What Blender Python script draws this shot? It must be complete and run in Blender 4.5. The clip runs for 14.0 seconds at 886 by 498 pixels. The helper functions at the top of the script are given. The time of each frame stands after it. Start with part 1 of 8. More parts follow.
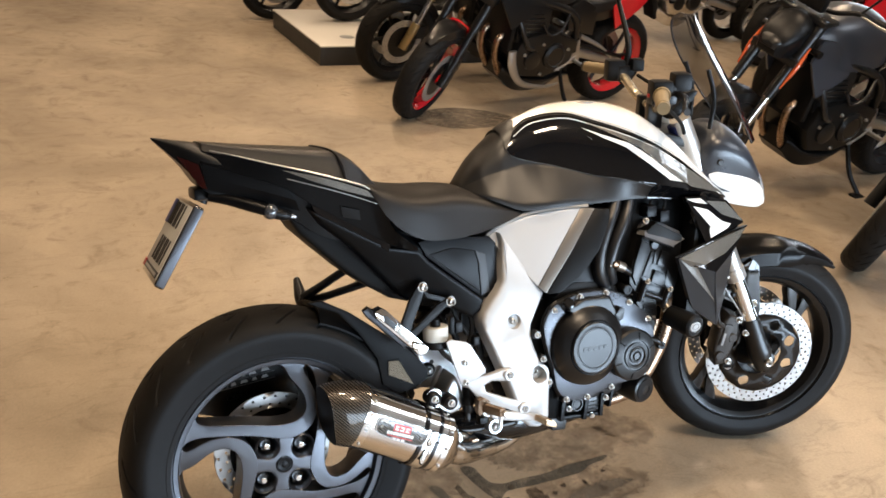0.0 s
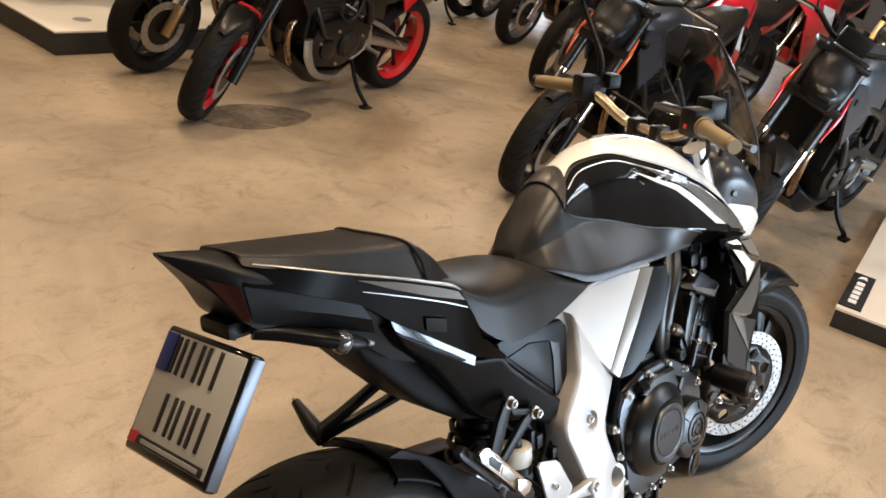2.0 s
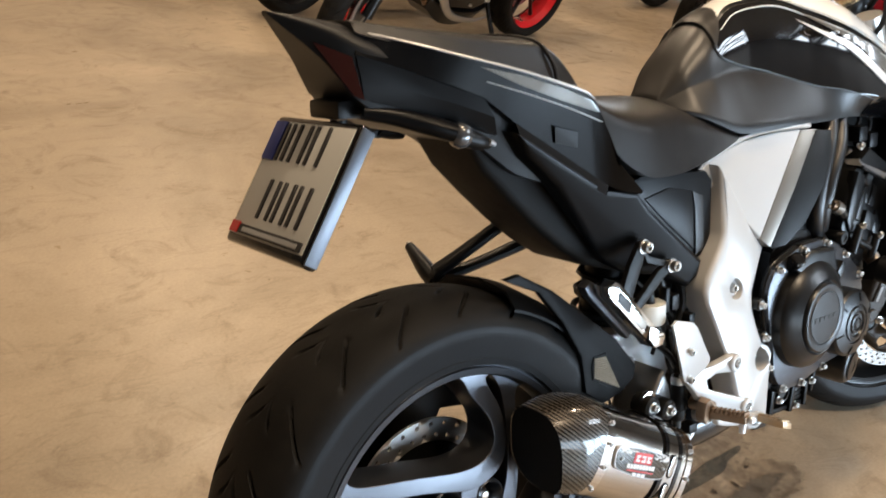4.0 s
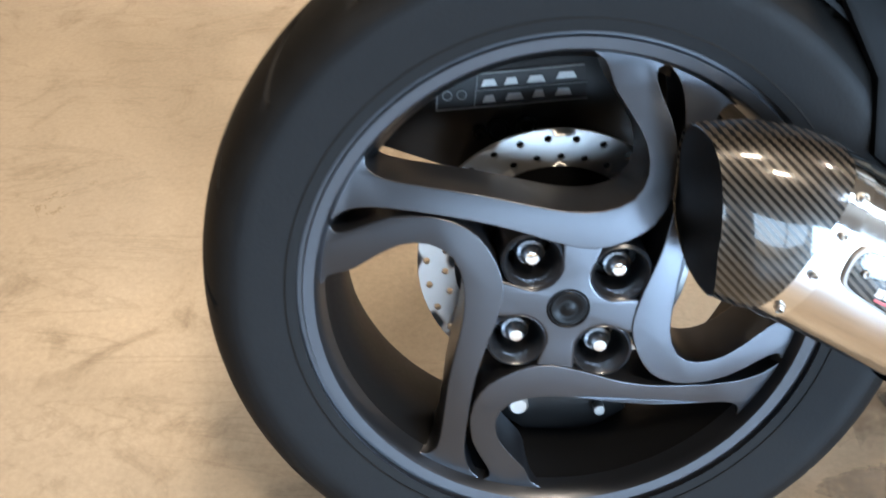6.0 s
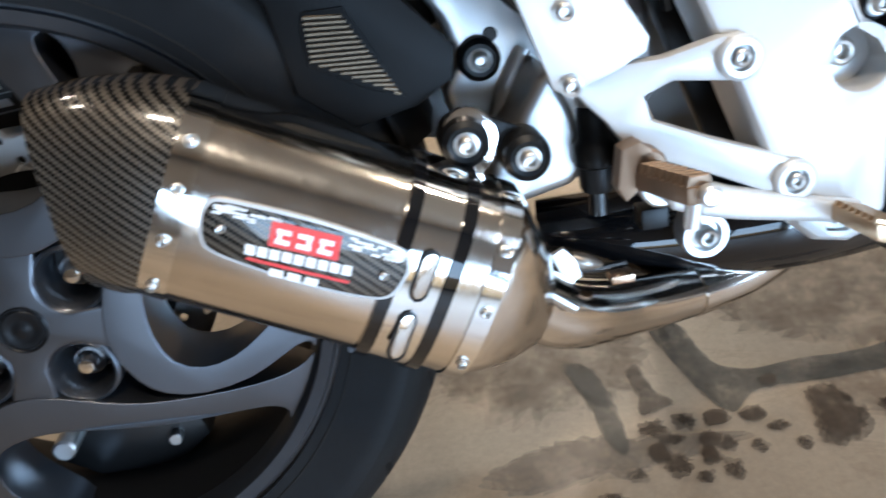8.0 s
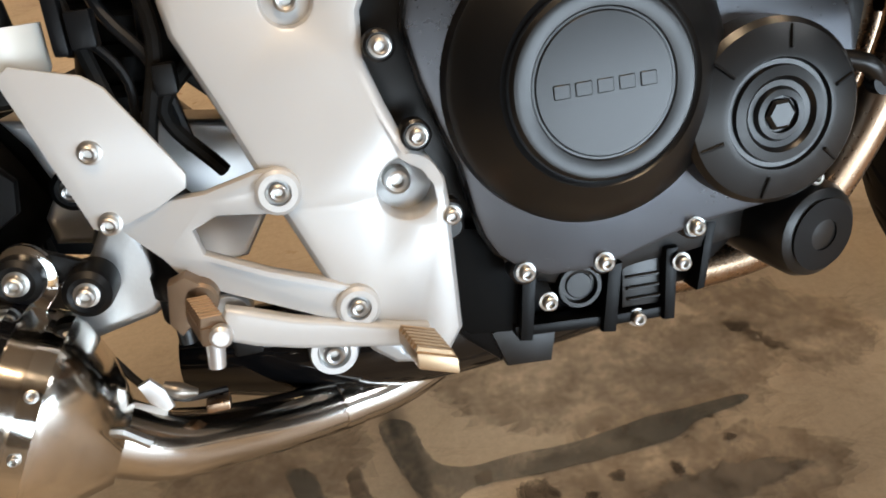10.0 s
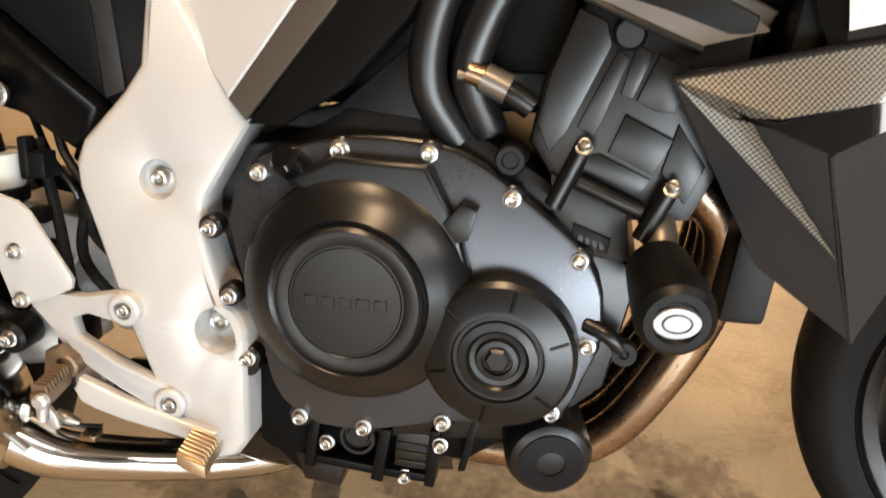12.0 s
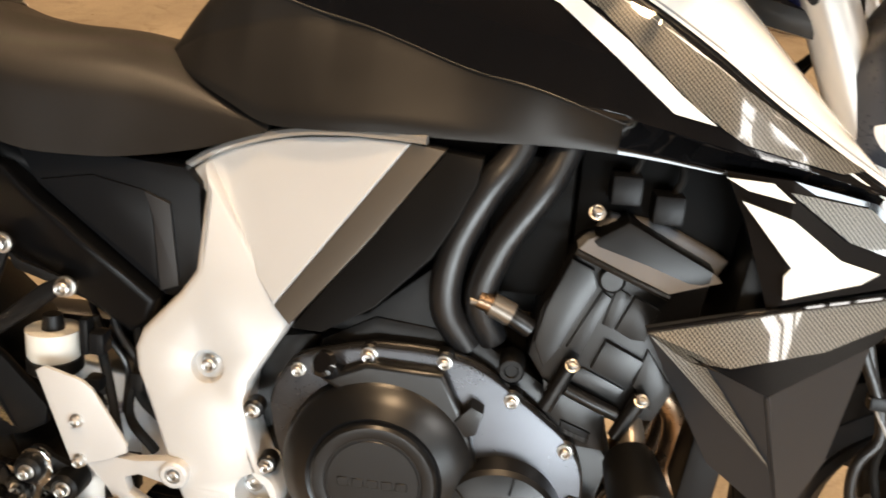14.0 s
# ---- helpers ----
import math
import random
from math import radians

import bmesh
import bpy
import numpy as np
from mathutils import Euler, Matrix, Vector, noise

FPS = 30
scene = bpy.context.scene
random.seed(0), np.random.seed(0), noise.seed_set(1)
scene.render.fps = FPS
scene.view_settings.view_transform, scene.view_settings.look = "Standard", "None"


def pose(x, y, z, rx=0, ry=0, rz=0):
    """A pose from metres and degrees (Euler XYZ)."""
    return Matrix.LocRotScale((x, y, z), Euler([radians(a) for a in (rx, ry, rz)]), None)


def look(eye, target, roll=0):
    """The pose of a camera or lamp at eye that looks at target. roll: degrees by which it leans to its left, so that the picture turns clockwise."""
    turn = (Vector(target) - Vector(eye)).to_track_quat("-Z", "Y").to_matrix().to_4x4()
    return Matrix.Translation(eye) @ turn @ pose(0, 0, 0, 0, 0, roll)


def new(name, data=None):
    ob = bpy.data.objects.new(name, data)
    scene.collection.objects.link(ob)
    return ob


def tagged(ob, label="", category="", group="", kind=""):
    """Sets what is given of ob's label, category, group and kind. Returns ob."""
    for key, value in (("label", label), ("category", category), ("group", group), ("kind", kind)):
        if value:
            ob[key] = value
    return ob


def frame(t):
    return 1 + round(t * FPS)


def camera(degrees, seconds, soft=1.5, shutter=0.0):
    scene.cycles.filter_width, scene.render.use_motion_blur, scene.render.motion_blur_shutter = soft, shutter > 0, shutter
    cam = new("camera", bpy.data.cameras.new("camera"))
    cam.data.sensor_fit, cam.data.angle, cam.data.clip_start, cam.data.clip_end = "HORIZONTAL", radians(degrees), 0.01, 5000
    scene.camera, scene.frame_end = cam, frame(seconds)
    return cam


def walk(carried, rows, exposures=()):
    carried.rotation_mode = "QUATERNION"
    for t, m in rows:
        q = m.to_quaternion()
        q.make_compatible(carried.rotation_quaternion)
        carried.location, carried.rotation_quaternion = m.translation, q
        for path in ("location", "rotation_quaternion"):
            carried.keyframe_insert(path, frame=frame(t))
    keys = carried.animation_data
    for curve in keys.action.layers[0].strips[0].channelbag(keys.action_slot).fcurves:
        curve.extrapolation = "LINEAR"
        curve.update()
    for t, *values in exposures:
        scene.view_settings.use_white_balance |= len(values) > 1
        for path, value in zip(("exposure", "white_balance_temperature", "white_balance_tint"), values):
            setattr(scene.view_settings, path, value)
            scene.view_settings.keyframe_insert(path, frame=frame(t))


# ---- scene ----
cam = camera(54.0, 14.0, soft=1.6, shutter=0.35)
PATH = [
    (0, (-0.409, -1.403, 1.563), (0.419, 0.198, 0.696), 6.2),
    (0.5, (-0.513, -1.19, 1.543), (0.463, 0.33, 0.684), 6.4),
    (1, (-0.527, -0.901, 1.514), (0.56, 0.54, 0.653), 7.6),
    (1.5, (-0.591, -0.711, 1.493), (0.675, 0.575, 0.632), 9.7),
    (2, (-0.697, -0.574, 1.474), (0.696, 0.593, 0.637), 10.8),
    (2.2, (-0.711, -0.543, 1.453), (0.702, 0.599, 0.617), 11.5),
    (4.3, (-0.631, -0.62, 1.147), (0.482, 0.766, 0.23), 9.6),
    (4.5, (-0.599, -0.623, 1.114), (0.471, 0.773, 0.161), 9.9),
    (5, (-0.427, -0.562, 1.035), (0.411, 0.892, -0.055), 9.2),
    (5.5, (-0.302, -0.497, 0.944), (0.166, 0.973, -0.329), 7.9),
    (6, (-0.116, -0.507, 0.855), (-0.087, 0.985, -0.477), 0.8),
    (6.5, (0.023, -0.5, 0.773), (-0.081, 1.026, -0.515), -2.9),
    (7, (0.095, -0.488, 0.762), (0.007, 1.038, -0.529), -5.3),
    (7.5, (0.182, -0.488, 0.752), (0.187, 1.047, -0.53), -5.9),
    (8, (0.273, -0.491, 0.744), (0.386, 1.06, -0.514), -6.8),
    (8.5, (0.353, -0.498, 0.739), (0.543, 1.074, -0.483), -7.2),
    (9, (0.422, -0.504, 0.75), (0.7, 1.067, -0.455), -6.1),
    (9.2, (0.445, -0.506, 0.754), (0.759, 1.065, -0.443), -5.6),
    (11.3, (0.779, -0.514, 0.77), (0.646, 1.148, -0.335), -2.7),
    (11.5, (0.844, -0.534, 0.819), (0.575, 1.104, -0.297), -3.1),
    (12, (0.898, -0.567, 0.942), (0.581, 1.061, -0.175), -1.7),
    (12.5, (0.91, -0.582, 1.021), (0.668, 1.061, -0.093), 0.2),
    (13, (0.911, -0.595, 1.094), (0.76, 1.059, -0.02), 1.5),
    (13.5, (0.888, -0.611, 1.142), (0.778, 1.058, 0.045), 2.5),
    (14, (0.832, -0.599, 1.173), (0.66, 1.057, 0.064), 2.5),
]
EXPOSURES = [(0.0, -0.08, 6300, 13), (2.0, -0.15, 6300, 13), (5.0, -0.10, 6150, 10), (6.2, 0.55, 5350, 8), (7.2, 0.73, 4950, 7), (8.2, -0.12, 5400, 9), (9.0, -0.47, 5850, 10), (11.5, -0.17, 7750, 17), (12.5, 0.04, 7350, 15), (14.0, 0.0, 7700, 16)]
walk(cam, [(t, look(eye, target, roll)) for t, eye, target, roll in PATH], EXPOSURES)

# ---- world and light ----
world = bpy.data.worlds.new("world")
scene.world = world
world.use_nodes = True
wn = world.node_tree.nodes
sky = wn.new("ShaderNodeTexSky")
sky.sky_type, sky.sun_disc = "NISHITA", False
sky.sun_elevation, sky.sun_rotation = radians(28), radians(200)
wn["Background"].inputs["Strength"].default_value = 0.1
world.node_tree.links.new(sky.outputs["Color"], wn["Background"].inputs["Color"])


def area_lamp(name, m, sx, sy, watts, rgb):
    data = bpy.data.lights.new(name, "AREA")
    data.shape, data.size, data.size_y, data.energy, data.color = "RECTANGLE", sx, sy, watts, rgb
    ob = new(name, data)
    ob.matrix_world = m
    return ob


COOL, WARM = (0.66, 0.84, 1.0), (1.0, 0.76, 0.50)
# daylight through the glass front and the roof light
# the first is a weak unseen fill lamp, added; no door is there
area_lamp("south_fill_light", look((0.3, -4.95, 0.95), (0.3, 0.0, 0.95)), 2.4, 1.0, 60, COOL)
area_lamp("glass_front_daylight", look((4.2, -4.95, 0.72), (4.2, 0.0, 0.72)), 4.8, 1.25, 570, COOL)
area_lamp("roof_light_daylight", look((6.3, -3.7, 4.93), (6.3, -3.7, 0.0)), 3.6, 2.0, 520, (0.84, 0.93, 1.0))
area_lamp("far_window_daylight", look((13.85, 8.0, 2.5), (0.0, 8.0, 2.0)), 5.0, 2.8, 420, (0.86, 0.94, 1.0))
# warm showroom lamps under the ceiling
for lx, ly, sx, sy, watts in ((0.5, 0.3, 0.5, 0.4, 105), (1.0, -1.9, 0.5, 0.4, 130), (-1.8, 2.0, 0.35, 0.35, 32), (1.2, 2.9, 0.35, 0.35, 85), (3.8, 1.2, 0.35, 0.35, 80), (2.2, 5.2, 0.35, 0.35, 90), (6.0, 3.6, 0.35, 0.35, 90), (-2.6, 5.2, 0.35, 0.35, 60), (-2.0, 8.8, 0.35, 0.35, 40), (3.0, 8.8, 0.35, 0.35, 70)):
    area_lamp("showroom_lamp", look((lx, ly, 4.6), (lx, ly, 0.0)), sx, sy, watts, WARM)


# ---- materials ----
def tree(name):
    m = bpy.data.materials.new(name)
    m.use_nodes = True
    nt = m.node_tree
    return m, nt, nt.nodes["Principled BSDF"]


def put(nt, kind, links=(), **values):
    n = nt.nodes.new(kind)
    for key, v in values.items():
        if key == "operation":
            n.operation = v
        elif key == "blend":
            n.blend_type = v
        else:
            n.inputs[key.replace("_", " ")].default_value = v
    for slot, source in links:
        nt.links.new(source, n.inputs[slot])
    return n


def surface(name, rgb, rough=0.5, metal=0.0, coat=0.0, var=0.12, scale=18.0, bump=0.0, fine=260.0, rvar=0.05, spec=0.5, coat_rough=0.03):
    """A painted, moulded or cast surface: colour and gloss vary at two scales, with fine relief."""
    m, nt, b = tree(name)
    tc = nt.nodes.new("ShaderNodeTexCoord").outputs["Object"]
    big = put(nt, "ShaderNodeTexNoise", [("Vector", tc)], Scale=scale, Detail=4.0, Roughness=0.6)
    small = put(nt, "ShaderNodeTexNoise", [("Vector", tc)], Scale=fine, Detail=3.0, Roughness=0.6)
    mix = put(nt, "ShaderNodeMixRGB", [("Fac", big.outputs["Fac"])])
    mix.inputs["Color1"].default_value = (*[c * (1 - var) for c in rgb], 1)
    mix.inputs["Color2"].default_value = (*[min(1, c * (1 + var)) for c in rgb], 1)
    nt.links.new(mix.outputs["Color"], b.inputs["Base Color"])
    both = put(nt, "ShaderNodeMath", [(0, big.outputs["Fac"]), (1, small.outputs["Fac"])], operation="ADD")
    ro = put(nt, "ShaderNodeMapRange", [("Value", both.outputs[0])], From_Min=0.6, From_Max=1.4, To_Min=max(0.02, rough - rvar), To_Max=min(1, rough + rvar))
    nt.links.new(ro.outputs["Result"], b.inputs["Roughness"])
    b.inputs["Metallic"].default_value = metal
    b.inputs["Specular IOR Level"].default_value = spec
    b.inputs["Coat Weight"].default_value = coat
    b.inputs["Coat Roughness"].default_value = coat_rough
    if bump:
        bp = put(nt, "ShaderNodeBump", [("Height", small.outputs["Fac"])], Strength=bump, Distance=0.002)
        nt.links.new(bp.outputs["Normal"], b.inputs["Normal"])
    return m


def carbon(name, dark, light, step, rough=0.28, coat=0.8, repeat=4.0):
    """Woven carbon fibre: a twill (or, with repeat 2, a plain weave) of two greys, under clear lacquer."""
    m, nt, b = tree(name)
    tc = nt.nodes.new("ShaderNodeTexCoord").outputs["Object"]
    sep = put(nt, "ShaderNodeSeparateXYZ", [("Vector", tc)])
    cells = []
    for axis in ("X", "Z"):
        k = put(nt, "ShaderNodeMath", [(0, sep.outputs[axis])], operation="DIVIDE")
        k.inputs[1].default_value = step
        cells.append(put(nt, "ShaderNodeMath", [(0, k.outputs[0])], operation="FLOOR").outputs[0])
    s = put(nt, "ShaderNodeMath", [(0, cells[0]), (1, cells[1])], operation="ADD")
    q = put(nt, "ShaderNodeMath", [(0, s.outputs[0])], operation="DIVIDE")
    q.inputs[1].default_value = repeat
    fr = put(nt, "ShaderNodeMath", [(0, q.outputs[0])], operation="FRACT")
    st = put(nt, "ShaderNodeMath", [(0, fr.outputs[0])], operation="GREATER_THAN")
    st.inputs[1].default_value = 0.45
    mix = put(nt, "ShaderNodeMixRGB", [("Fac", st.outputs[0])])
    mix.inputs["Color1"].default_value, mix.inputs["Color2"].default_value = (*dark, 1), (*light, 1)
    nt.links.new(mix.outputs["Color"], b.inputs["Base Color"])
    ro = put(nt, "ShaderNodeMapRange", [("Value", st.outputs[0])], To_Min=rough, To_Max=rough + 0.15)
    nt.links.new(ro.outputs["Result"], b.inputs["Roughness"])
    bp = put(nt, "ShaderNodeBump", [("Height", st.outputs[0])], Strength=0.25, Distance=0.001)
    nt.links.new(bp.outputs["Normal"], b.inputs["Normal"])
    b.inputs["Metallic"].default_value, b.inputs["Coat Weight"].default_value = 0.35, coat
    return m


def concrete():
    """Sealed, power-floated warehouse concrete: clouds, scuffs, hairlines, a dull polish."""
    m, nt, b = tree("sealed_concrete")
    tc = nt.nodes.new("ShaderNodeTexCoord").outputs["Object"]
    cloud = put(nt, "ShaderNodeTexNoise", [("Vector", tc)], Scale=0.9, Detail=6.0, Roughness=0.62, Distortion=0.6)
    patch = put(nt, "ShaderNodeTexNoise", [("Vector", tc)], Scale=5.5, Detail=7.0, Roughness=0.7, Distortion=1.2)
    grit = put(nt, "ShaderNodeTexNoise", [("Vector", tc)], Scale=120.0, Detail=4.0, Roughness=0.7)
    r1 = put(nt, "ShaderNodeMapRange", [("Value", cloud.outputs["Fac"])], From_Min=0.35, From_Max=0.68)
    c1 = put(nt, "ShaderNodeMixRGB", [("Fac", r1.outputs["Result"])])
    c1.inputs["Color1"].default_value, c1.inputs["Color2"].default_value = (0.240, 0.189, 0.133, 1), (0.445, 0.362, 0.262, 1)
    r2 = put(nt, "ShaderNodeMapRange", [("Value", patch.outputs["Fac"])], From_Min=0.54, From_Max=0.70, To_Max=0.72)
    c2 = put(nt, "ShaderNodeMixRGB", [("Fac", r2.outputs["Result"]), ("Color1", c1.outputs["Color"])])
    c2.inputs["Color2"].default_value = (0.185, 0.138, 0.09, 1)
    r3 = put(nt, "ShaderNodeMapRange", [("Value", grit.outputs["Fac"])], From_Min=0.3, From_Max=0.7, To_Min=0.88, To_Max=1.1)
    c3 = put(nt, "ShaderNodeMixRGB", [("Color1", c2.outputs["Color"]), ("Color2", r3.outputs["Result"])], blend="MULTIPLY", Fac=1.0)
    # scuffs: thin dark streaks where a stretched noise crosses a narrow band
    mp = put(nt, "ShaderNodeMapping", [("Vector", tc)])
    mp.inputs["Rotation"].default_value, mp.inputs["Scale"].default_value = (0, 0, 0.6), (1.3, 4.5, 1.0)
    streak = put(nt, "ShaderNodeTexNoise", [("Vector", mp.outputs["Vector"])], Scale=2.6, Detail=5.0, Roughness=0.65, Distortion=0.9)
    off = put(nt, "ShaderNodeMath", [(0, streak.outputs["Fac"])], operation="SUBTRACT")
    off.inputs[1].default_value = 0.58
    ab = put(nt, "ShaderNodeMath", [(0, off.outputs[0])], operation="ABSOLUTE")
    thin = put(nt, "ShaderNodeMapRange", [("Value", ab.outputs[0])], From_Min=0.0, From_Max=0.03, To_Min=0.22, To_Max=0.0)
    c4 = put(nt, "ShaderNodeMixRGB", [("Fac", thin.outputs["Result"]), ("Color1", c3.outputs["Color"])])
    c4.inputs["Color2"].default_value = (0.12, 0.085, 0.05, 1)
    nt.links.new(c4.outputs["Color"], b.inputs["Base Color"])
    ro = put(nt, "ShaderNodeMapRange", [("Value", patch.outputs["Fac"])], From_Min=0.3, From_Max=0.75, To_Min=0.26, To_Max=0.5)
    nt.links.new(ro.outputs["Result"], b.inputs["Roughness"])
    bp = put(nt, "ShaderNodeBump", [("Height", grit.outputs["Fac"])], Strength=0.12, Distance=0.002)
    nt.links.new(bp.outputs["Normal"], b.inputs["Normal"])
    return m


CONCRETE = concrete()
WALL = surface("wall_plaster", (0.16, 0.145, 0.13), 0.85, var=0.06, scale=2.0, bump=0.2)
# plaster paled and warmed to pass for lamplit, for sheen on the seats
WARM_LIT_WALL = surface("warm_lit_plaster", (0.46, 0.36, 0.25), 0.85, var=0.06, scale=2.0, bump=0.2)
# unseen ceiling; a warm lit tone is put into its colour for reflections
CEILING = surface("warm_tinted_ceiling", (0.25, 0.185, 0.125), 0.9, var=0.06, scale=1.5)
RUBBER = surface("tyre_tread_rubber", (0.0100, 0.0093, 0.0086), 0.62, rvar=0.1, var=0.45, scale=30.0, bump=0.12, fine=420.0, spec=0.11)
SIDEWALL = surface("tyre_sidewall_rubber", (0.0085, 0.0088, 0.0094), 0.50, rvar=0.08, var=0.35, scale=40.0, bump=0.10, fine=300.0, spec=0.15)
GLOSS_BLACK = surface("gloss_black_paint", (0.004, 0.004, 0.0045), 0.12, coat=1.0, var=0.1, rvar=0.03, spec=0.05)
SATIN_BLACK = surface("satin_black_engine_paint", (0.0042, 0.0042, 0.0044), 0.31, var=0.12, spec=0.42, rvar=0.02)
MATTE_PLASTIC = surface("matte_black_plastic", (0.0035, 0.0036, 0.0038), 0.40, var=0.12, bump=0.036, fine=900.0, spec=0.22)
DARK_GREY = surface("dark_grey_plastic", (0.0055, 0.0059, 0.0067), 0.34, var=0.1, bump=0.024, fine=800.0, spec=0.15)
VINYL = surface("seat_vinyl", (0.0105, 0.0090, 0.0078), 0.38, var=0.15, bump=0.12, fine=1100.0, spec=0.29)
GRAPHITE = surface("graphite_wheel_paint", (0.088, 0.092, 0.103), 0.33, metal=0.88, var=0.05, spec=0.6, rvar=0.03)
WHITE = surface("pearl_white_paint", (0.78, 0.77, 0.74), 0.22, coat=0.9, var=0.03, rvar=0.05)
SILVER_WHITE = surface("silver_white_frame_paint", (0.49, 0.49, 0.485), 0.36, metal=0.16, coat=0.35, var=0.03, rvar=0.06, coat_rough=0.15)
SILVER = surface("brushed_silver_trim", (0.46, 0.45, 0.43), 0.34, metal=0.75, var=0.03, scale=3, rvar=0.02)
STRIP = surface("brushed_bronze_grey_strip", (0.25, 0.225, 0.195), 0.33, metal=0.8, var=0.03, scale=3, rvar=0.02)
WING_GREY = surface("satin_grey_shroud_paint", (0.0135, 0.0150, 0.0175), 0.36, var=0.05, spec=0.45, rvar=0.02)
HOSE = surface("rubber_hose", (0.008, 0.008, 0.0085), 0.34, var=0.06, rvar=0.02, spec=0.5)
ALLOY = surface("cast_aluminium", (0.42, 0.42, 0.415), 0.36, metal=0.9, var=0.12, bump=0.06, fine=320.0)
CHROME = surface("polished_steel", (0.72, 0.70, 0.67), 0.08, metal=1.0, var=0.05, rvar=0.04)
STAINLESS = surface("stainless_muffler", (0.60, 0.56, 0.51), 0.14, metal=1.0, var=0.08, scale=30, rvar=0.06)
HEADER = surface("heat_bronzed_steel", (0.36, 0.25, 0.17), 0.28, metal=1.0, var=0.35, scale=14)
BRONZE = surface("dull_bronze_mesh", (0.115, 0.088, 0.060), 0.42, metal=0.85, var=0.1)
ZINC = surface("zinc_plated_bolt", (0.52, 0.51, 0.49), 0.36, metal=1.0, var=0.08)
BRASS = surface("gold_anodised", (0.50, 0.36, 0.16), 0.3, metal=0.9, var=0.1)
DARK_LENS = surface("dark_headlight_glass", (0.05, 0.052, 0.056), 0.1, metal=0.2, coat=1.0)
TAN = surface("tan_rubber_grip", (0.23, 0.175, 0.095), 0.6, var=0.12, bump=0.09, fine=500)
CHAMPAGNE = surface("champagne_handlebar", (0.62, 0.54, 0.40), 0.25, metal=0.8)
CARBON = carbon("carbon_fibre_cap", (0.006, 0.0055, 0.005), (0.075, 0.062, 0.047), 0.0017, 0.22)
CARBON_FILM = carbon("carbon_look_film", (0.026, 0.024, 0.022), (0.19, 0.178, 0.152), 0.0021, 0.3, 1.0, 2.0)
# engine paint lightened: light on the upward lid is in the colour
LIT_LID = surface("lit_lid_paint", (0.12, 0.121, 0.126), 0.45, var=0.08, spec=0.5)
COVER_PAINT = surface("dark_metallic_engine_paint", (0.074, 0.077, 0.085), 0.29, metal=0.75, var=0.08, rvar=0.03, spec=0.5)
HUGGER = surface("dull_black_hugger_plastic", (0.0040, 0.0040, 0.0042), 0.48, var=0.15, bump=0.03, fine=700.0, spec=0.10)
DEEP_BLACK = surface("dull_deep_black", (0.0032, 0.0031, 0.0030), 0.55, var=0.3, spec=0.06)
POLISHED = surface("polished_cast_aluminium", (0.66, 0.665, 0.67), 0.36, metal=0.75, var=0.08, rvar=0.06)
# wheel paint darkened: the shade inside the rim is in the colour
BARREL = surface("shaded_rim_barrel_paint", (0.0065, 0.0065, 0.0068), 0.48, var=0.15, spec=0.14)
RIM_PAINT = surface("dark_graphite_rim_paint", (0.070, 0.074, 0.083), 0.33, metal=0.85, var=0.06, spec=0.5, rvar=0.03)
TAIL_BLACK = surface("satin_black_tail_plastic", (0.0028, 0.0029, 0.0032), 0.32, var=0.1, bump=0.02, fine=900.0, spec=0.12)
TAIL_GLOSS = surface("black_tail_paint", (0.0030, 0.0031, 0.0034), 0.24, var=0.1, spec=0.13)
PEG_BROWN = surface("worn_bronze_footpeg", (0.22, 0.155, 0.105), 0.48, metal=0.7, var=0.25)
PEG_GOLD = surface("golden_anodised_tread", (0.50, 0.37, 0.24), 0.36, metal=0.85, var=0.12)
CALIPER = surface("worn_grey_caliper_paint", (0.040, 0.037, 0.034), 0.45, metal=0.35, var=0.25, bump=0.05)
TAIL_RED = surface("dark_red_lens", (0.022, 0.003, 0.003), 0.08, coat=1.0, var=0.1)
PLATE_WHITE = surface("plate_reflective_white", (0.50, 0.50, 0.475), 0.4, var=0.05)
PLATE_INK = surface("plate_ink", (0.012, 0.012, 0.013), 0.45)
PLATE_BLUE = surface("plate_blue", (0.02, 0.04, 0.22), 0.4)
RED_INK = surface("red_print", (0.55, 0.03, 0.03), 0.35, coat=0.5)
WHITE_INK = surface("white_print", (0.75, 0.75, 0.74), 0.4, coat=0.4)
GREY_INK = surface("grey_print", (0.28, 0.28, 0.28), 0.4)
SLATE = surface("slate_grey_tank_paint", (0.030, 0.034, 0.044), 0.34, var=0.1, spec=0.5)
COWL_GREY = surface("satin_blue_grey_cowl_paint", (0.020, 0.024, 0.032), 0.30, var=0.08, spec=0.5)
RED_PAINT = surface("red_paint", (0.62, 0.016, 0.022), 0.18, coat=1.0, var=0.06)
ORANGE_PAINT = surface("orange_paint", (0.50, 0.085, 0.018), 0.22, coat=0.9)
BLUE_PAINT = surface("blue_paint", (0.02, 0.05, 0.30), 0.2, coat=0.9)
BLUE_DARK = surface("blue_anodised", (0.01, 0.015, 0.06), 0.3, metal=0.8)
RESERVOIR = surface("milky_plastic", (0.62, 0.62, 0.58), 0.35, var=0.05)
LED_WHITE = surface("clear_lens", (0.30, 0.31, 0.33), 0.1, metal=0.3, coat=1.0)
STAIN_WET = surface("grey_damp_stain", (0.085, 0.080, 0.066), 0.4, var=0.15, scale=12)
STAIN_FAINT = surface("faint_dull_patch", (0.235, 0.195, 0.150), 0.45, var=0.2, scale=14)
STAIN_OIL = surface("dark_oil_spot", (0.055, 0.036, 0.022), 0.42, var=0.25, scale=25)
